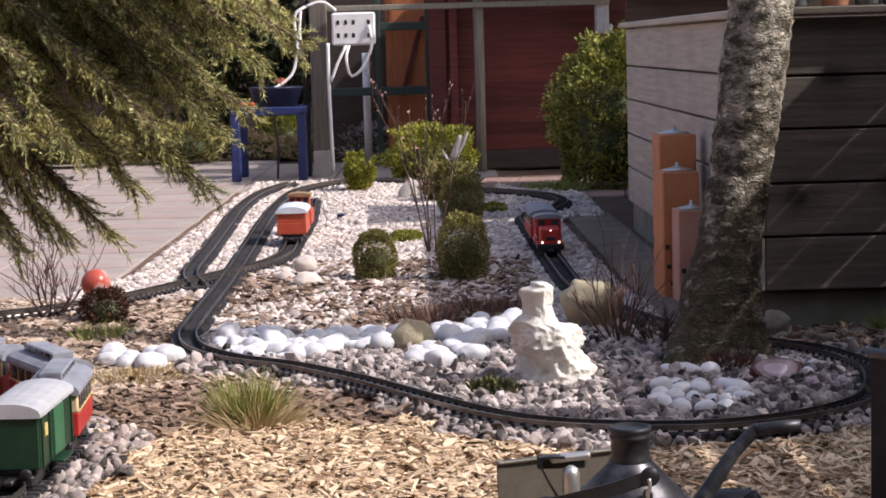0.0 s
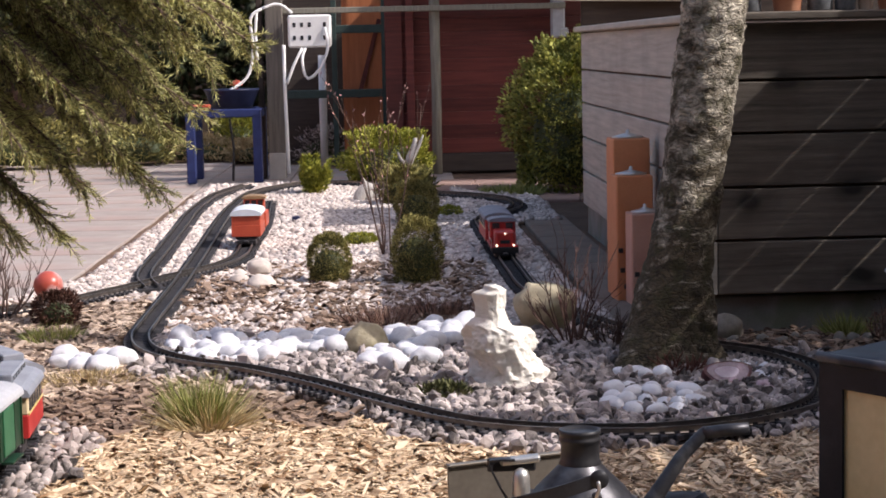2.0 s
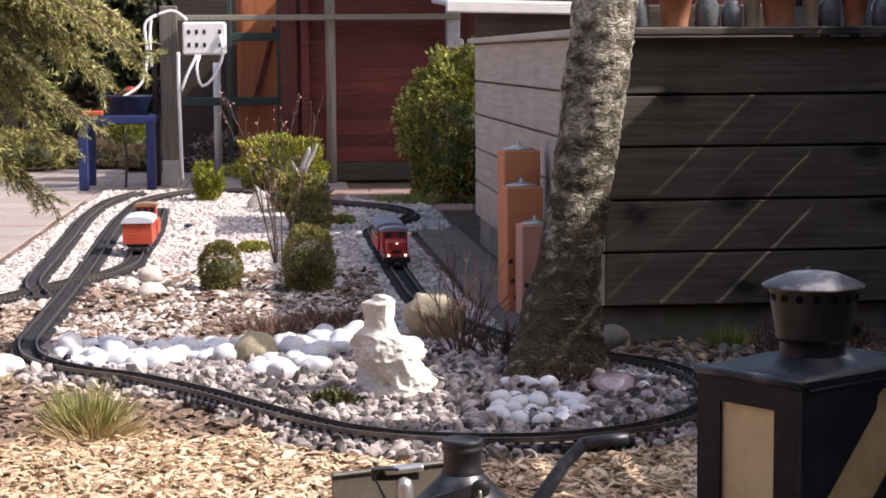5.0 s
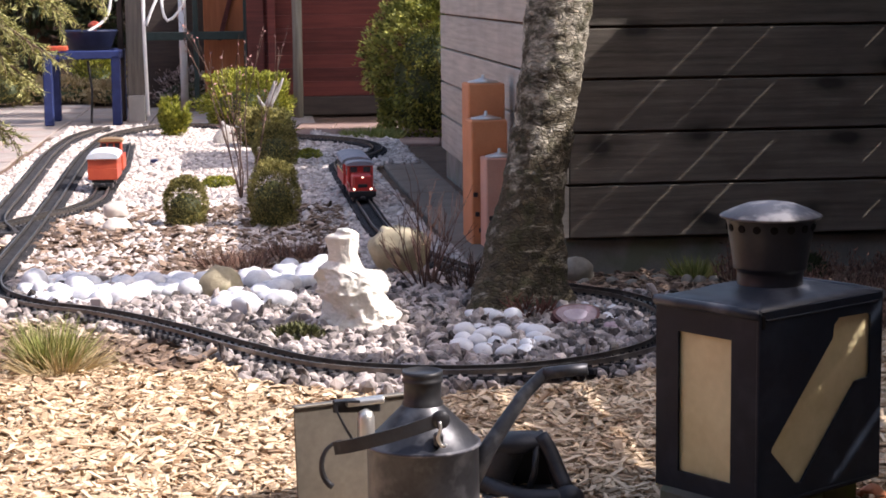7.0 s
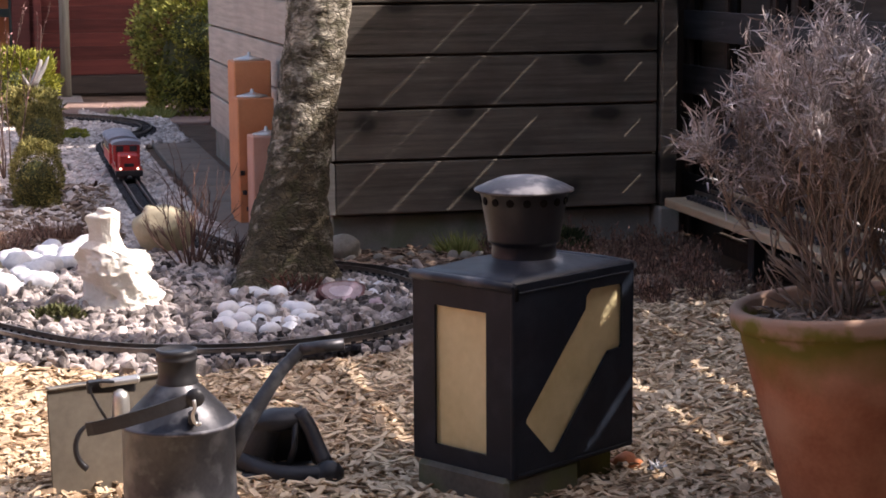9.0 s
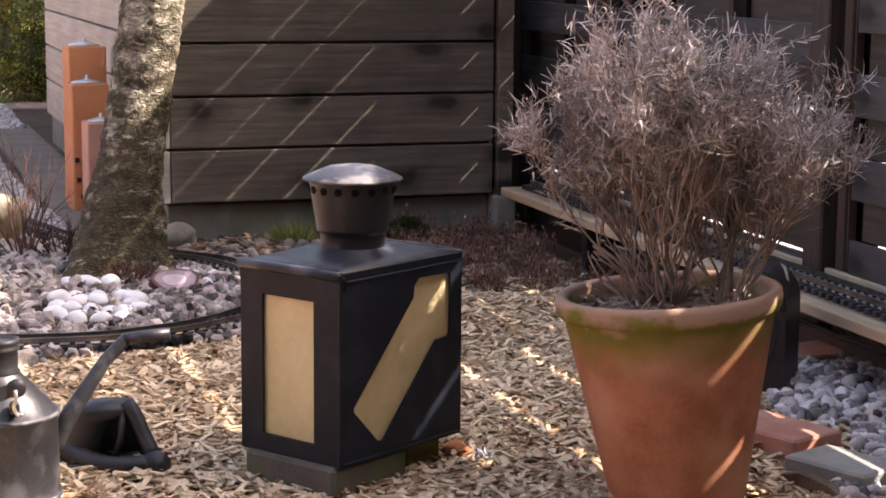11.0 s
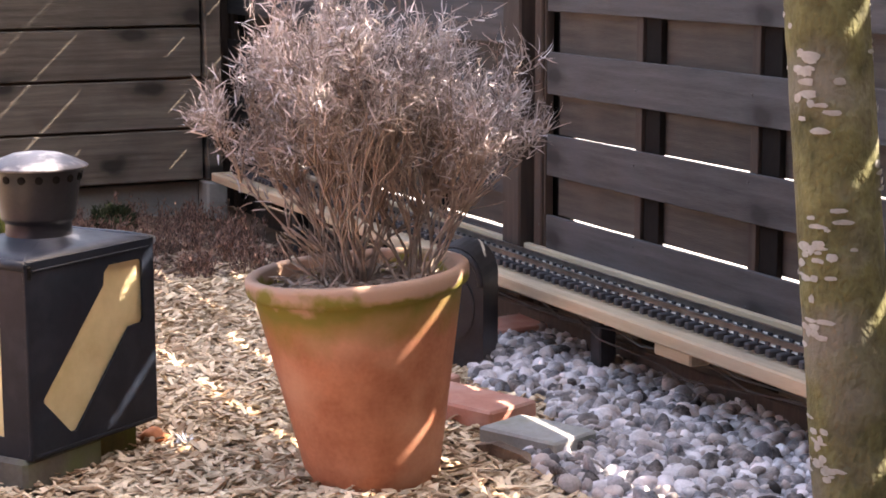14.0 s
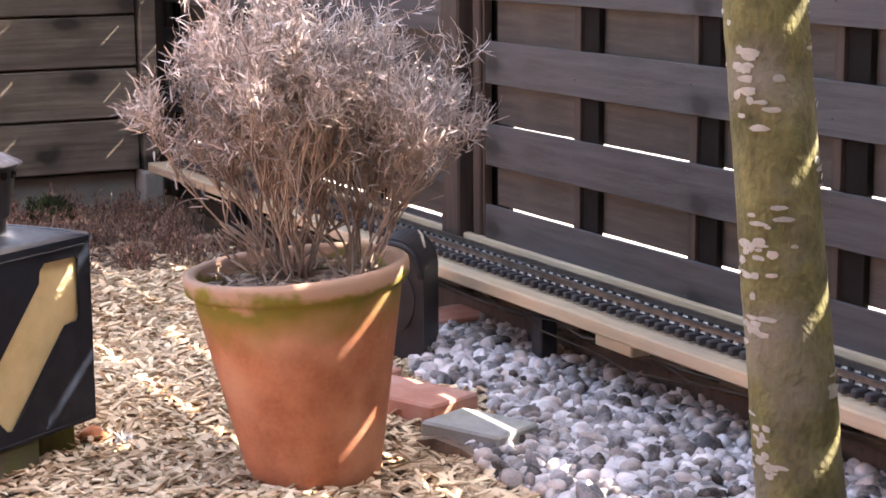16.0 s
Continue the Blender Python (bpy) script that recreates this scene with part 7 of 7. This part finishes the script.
for k, pts in enumerate(([(-0.72, 12.20, 0.82), (-0.72, 12.18, 0.6), (-0.715, 12.17, 0.3), (-0.71, 12.2, 0.04)],
                         [(-0.45, 12.20, 0.93), (-0.43, 12.17, 0.80), (-0.49, 12.16, 0.66), (-0.57, 12.16, 0.60), (-0.60, 12.17, 0.72), (-0.58, 12.22, 0.80)],
                         [(-0.60, 12.2, 0.80), (-0.66, 12.17, 0.68), (-0.71, 12.17, 0.55)],
                         [(-0.86, 12.2, 1.06), (-0.93, 12.18, 1.0), (-0.92, 12.17, 0.80), (-0.96, 12.15, 0.62), (-1.10, 12.1, 0.52)],
                         [(-0.89, 12.2, 1.05), (-0.90, 12.18, 0.9), (-0.89, 12.18, 0.70)],
                         [(-0.86, 12.2, 1.06), (-0.75, 12.22, 1.09), (-0.66, 12.25, 1.03)])):
    tagged(part("white_cable", tube(spline([(0.925 * x, 0.925 * y, 0.78 + 0.925 * (z - 0.78) if z > 0.05 else 0.015) for x, y, z in pts], 0.03), 0.009 if k else 0.011, 8), WHITE_PLASTIC, smooth=True), "white electric cable hanging from the socket post", "cable", "white cables on the post")
down = tagged(part("striped_pole", tube([(-0.49, 12.6, 0.0), (-0.49, 12.6, 0.75)], 0.026, 10), WHITE_PLASTIC, smooth=True), "white plastic pipe standing behind the post", "pipe")
pole = thing("timber_pole", "weathered round timber pole of the pergola", "pole", pose(0.255, 11.5, 0))
part("shaft", tube([(0, 0, 0), (0.004, 0, 0.5), (0, 0, 1.15), (-0.004, 0, 1.91)], [0.032, 0.030, 0.033, 0.030], 14), POST_GREEN, pole, smooth=True)
beam = tagged(part("beam", box((1.75, 0.045, 0.035), (0.19, 11.46, 1.026), 0.004), POST_GREEN), "weathered horizontal timber rail fixed to the pole", "beam")
pipe = thing("downpipe", "pale blue-grey downpipe bracket at the house corner", "pipe", pose(1.02, 11.5, 0))
part("pipe", box((0.085, 0.07, 0.40), (0, 0, 1.03), 0.01), GREY_PLASTIC, pipe)
part("elbow", box((0.06, 0.08, 0.06), (0.035, 0, 0.86), 0.01), GREY_PLASTIC, pipe)
NAVY_TUB = surface("navy_plastic", (0.006, 0.009, 0.030), (0.018, 0.026, 0.070), 0.45, 20, 150, 0.05)
BLUE = surface("blue_paint", (0.010, 0.018, 0.075), (0.025, 0.042, 0.15), 0.5, 20, 150, 0.1)
table = thing("blue_table", "blue painted metal table frame on the patio", "table", pose(-1.03, 11.12, 0))
for x in (-0.20, 0.20):
    for y in (0, 0.42):
        part("leg", box((0.055, 0.055, 0.41), (x, y, 0.205), 0.006), BLUE, table)
    part("side_rail", box((0.05, 0.42, 0.05), (x, 0.21, 0.415), 0.006), BLUE, table)
part("rail", box((0.455, 0.055, 0.05), (0, 0, 0.418), 0.006), BLUE, table)
part("rail", box((0.455, 0.055, 0.05), (0, 0.42, 0.418), 0.006), BLUE, table)
grill = thing("navy_tub", "dark navy tub with a red cap on the blue table", "tub", pose(-0.995, 11.33, 0.443))
part("bowl", lathe([(0.115, 0.0), (0.125, 0.006), (0.165, 0.105), (0.172, 0.112), (0.166, 0.118), (0.152, 0.112), (0.140, 0.09), (0.02, 0.09)], 28), NAVY_TUB, grill, smooth=True)
part("cap", lathe([(0.012, 0.085), (0.012, 0.135), (0.040, 0.138), (0.038, 0.152), (0.020, 0.168), (0.002, 0.172)], 18, (0.03, 0, 0)), ORANGE_PAINT, grill, "red mushroom-shaped cap")
redcap = tagged(part("red_tray", box((0.12, 0.10, 0.03), (0, 0, 0.015), 0.006), ORANGE_PAINT), "small orange-red tray on the blue table", "tray")
redcap.matrix_basis = pose(-1.17, 11.14, 0.443)
thin = tagged(part("garden_stake", tube([(0, 0, 0), (0.01, 0, 0.2), (-0.01, 0, 0.38)], 0.008, 6), BLACK_IRON), "thin dark stake on the patio", "stake")
thin.matrix_basis = pose(-1.0, 11.3, 0)
for k, (x, y, sx, sz, mat_, lab) in enumerate(((-1.15, 13.6, 0.34, 0.34, GOLD_LEAF, "round yellow-green shrub behind the patio"), (-1.45, 13.4, 0.8, 0.17, STRAW, "dry straw-coloured border plants behind the patio"), (-0.95, 13.3, 0.6, 0.15, STRAW, "dry straw-coloured border plants behind the post"), (-0.5, 13.05, 0.55, 0.26, DRY_LEAF, "grey-brown dry border shrub by the house"), (-1.9, 13.2, 0.7, 0.28, OLIVE_LEAF, "grey-green border shrub beside the patio"), (-2.6, 13.0, 0.8, 0.35, OLIVE_LEAF, "grey-green border shrub at the patio's edge"))):
    shrub("border_shrub", lab, (x, y, 0), (sx, 0.4, sz), mat_, 3200, 200 + k, (0.035, 0.012), 0.4)


def hedge_tree(label, at, size, seed, n=7000):
    """A dark evergreen tree at the garden's edge: trunk, limbs and an uneven crown of leaf clumps."""
    r = np.random.default_rng(seed)
    t = thing("evergreen_tree", label, "tree", pose(*at), group="evergreens behind the patio")
    part("trunk", tube([(0, 0, 0), (0.03, 0, size[2] * 0.5), (0, 0.02, size[2] * 0.95)], [0.10, 0.07, 0.02], 10), TWIG, t, smooth=True)
    for k in range(8):
        a = 2.4 * k
        z = size[2] * (0.15 + 0.09 * k)
        part("limb", tube([(0, 0, z), (0.3 * size[0] * math.cos(a), 0.3 * size[1] * math.sin(a), z + 0.1)], [0.03, 0.01], 6), TWIG, t)
    c = r.normal(size=(60, 3))
    c = unit(c) * r.uniform(0.3, 1.0, (60, 1)) * np.array(size) / 2 * 0.86 + [0, 0, size[2] * 0.5]
    pick = c[r.integers(0, 60, n)]
    d = unit(r.normal(size=(n, 3)))
    pos = pick + d * r.uniform(0.4, 1, (n, 1)) * 0.24
    pos[:, 2] = np.maximum(pos[:, 2], 0.02)
    blades("crown", r, pos, d + [0, 0, -0.2], r.uniform(0.05, 0.11, n), r.uniform(0.03, 0.06, n), DARK_LEAF, t, leaf=True)


for k, (x, y, s) in enumerate(((-1.7, 14.6, 2.6), (-2.9, 14.4, 2.8), (-0.7, 14.5, 2.4), (-4.1, 14.0, 2.8), (-5.0, 12.6, 2.8), (-5.4, 10.8, 2.6))):
    hedge_tree("dark evergreen tree behind the patio", (x, y, 0), (1.7, 1.5, s), 300 + k)
# closing walls added out of sight; the tall rear one blocks low skylight
rear = tagged(part("wall_rear", box((18, 0.2, 6.2), (-1, -3.4, 3.1)), SHED_DARK), "tall dark unseen wall added behind the viewer to cut skylight", "wall", kind="structure")
side_wall = tagged(part("wall_left", box((0.2, 22, 2.2), (-6.6, 6.4, 1.1)), BRICK), "red brick garden wall beside the patio", "wall", kind="structure")
back_wall = tagged(part("wall_back", box((14, 0.2, 2.4), (-0.2, 16.2, 1.2)), SHED_DARK), "dark garden wall behind the evergreens", "wall", kind="structure")

# ================= conifer branches in front =================
conifer = thing("conifer", "drooping feathery green conifer branches over the patio", "conifer", pose(0, 0, 0))
part("trunk", tube([(-1.75, 3.6, 0), (-1.72, 3.6, 0.8), (-1.7, 3.58, 2.2)], [0.09, 0.08, 0.05], 14), BIRCH, conifer, smooth=True)
cr = random.Random(77)
SPREAD = [(-0.27, 0.84), (-0.22, 0.785), (-0.30, 0.75), (-0.33, 0.68), (-0.38, 0.645), (-0.41, 0.54), (-0.47, 0.60), (-0.53, 0.55), (-0.58, 0.47), (-0.66, 0.46), (-0.74, 0.46), (-0.70, 0.57), (-0.60, 0.62), (-0.50, 0.70), (-0.42, 0.76), (-0.35, 0.82), (-0.62, 0.72), (-0.72, 0.66), (-0.55, 0.80), (-0.68, 0.80), (-0.78, 0.52), (-0.45, 0.87), (-0.80, 0.75), (-0.33, 0.90), (-0.25, 0.92)]
ENDS = SPREAD + [(x - cr.uniform(0.02, 0.09), z + cr.uniform(0.0, 0.07)) for x, z in SPREAD] + [(x - cr.uniform(0.05, 0.2), z + cr.uniform(0.02, 0.14)) for x, z in SPREAD[::2]]
npos, ndir = [], []
for k, (ex, ez) in enumerate(ENDS):
    y = 3.2 + cr.uniform(-0.18, 0.22)
    ex = ex * y / 3.2
    start_p = Vector((-1.45 + cr.uniform(-0.1, 0.1), y + cr.uniform(-0.1, 0.2), ez + 0.38 + cr.uniform(0, 0.15)))
    end_p = Vector((ex, y, ez))
    bend = (start_p + end_p) / 2 + Vector((0.08, 0, 0.10))
    line = spline([start_p, bend, end_p], 0.02)
    part("branch", tube(line, [0.005 * (1 - 0.85 * i / len(line)) + 0.0010 for i in range(len(line))], 6), TWIG, conifer, smooth=True)
    bm = bmesh.new()
    for i in range(len(line) // 3, len(line)):
        d = (line[min(i + 1, len(line) - 1)] - line[i - 1]).normalized()
        for s in (-1, 1, -1, 1):
            side = Vector((d.x * 0.8 + cr.gauss(0, 0.25), s * 0.55 + cr.gauss(0, 0.3), d.z * 0.6 - 0.25 + s * 0.25 + cr.gauss(0, 0.25))).normalized()
            ln = cr.uniform(0.04, 0.11) * (1.1 - 0.6 * i / len(line))
            p0 = line[i]
            p1 = p0 + side * ln + Vector((0, 0, -0.012))
            add_tube(bm, [p0, (p0 + p1) / 2 + Vector((0, 0, 0.004)), p1], [0.0012, 0.001, 0.0006], 3, caps=False)
            for q in np.linspace(0.1, 1, 9):
                c = p0.lerp(p1, q)
                for e in range(5):
                    npos.append(c[:])
                    ndir.append((side * 0.9 + Vector((cr.gauss(0, 0.5), cr.gauss(0, 0.5), cr.gauss(-0.05, 0.5))))[:])
    part("twig", bm, TWIG, conifer)
r = np.random.default_rng(9)
blades("foliage", r, np.array(npos), np.array(ndir), r.uniform(0.008, 0.019, len(npos)), r.uniform(0.0012, 0.0024, len(npos)), NEEDLE, conifer, leaf=True)
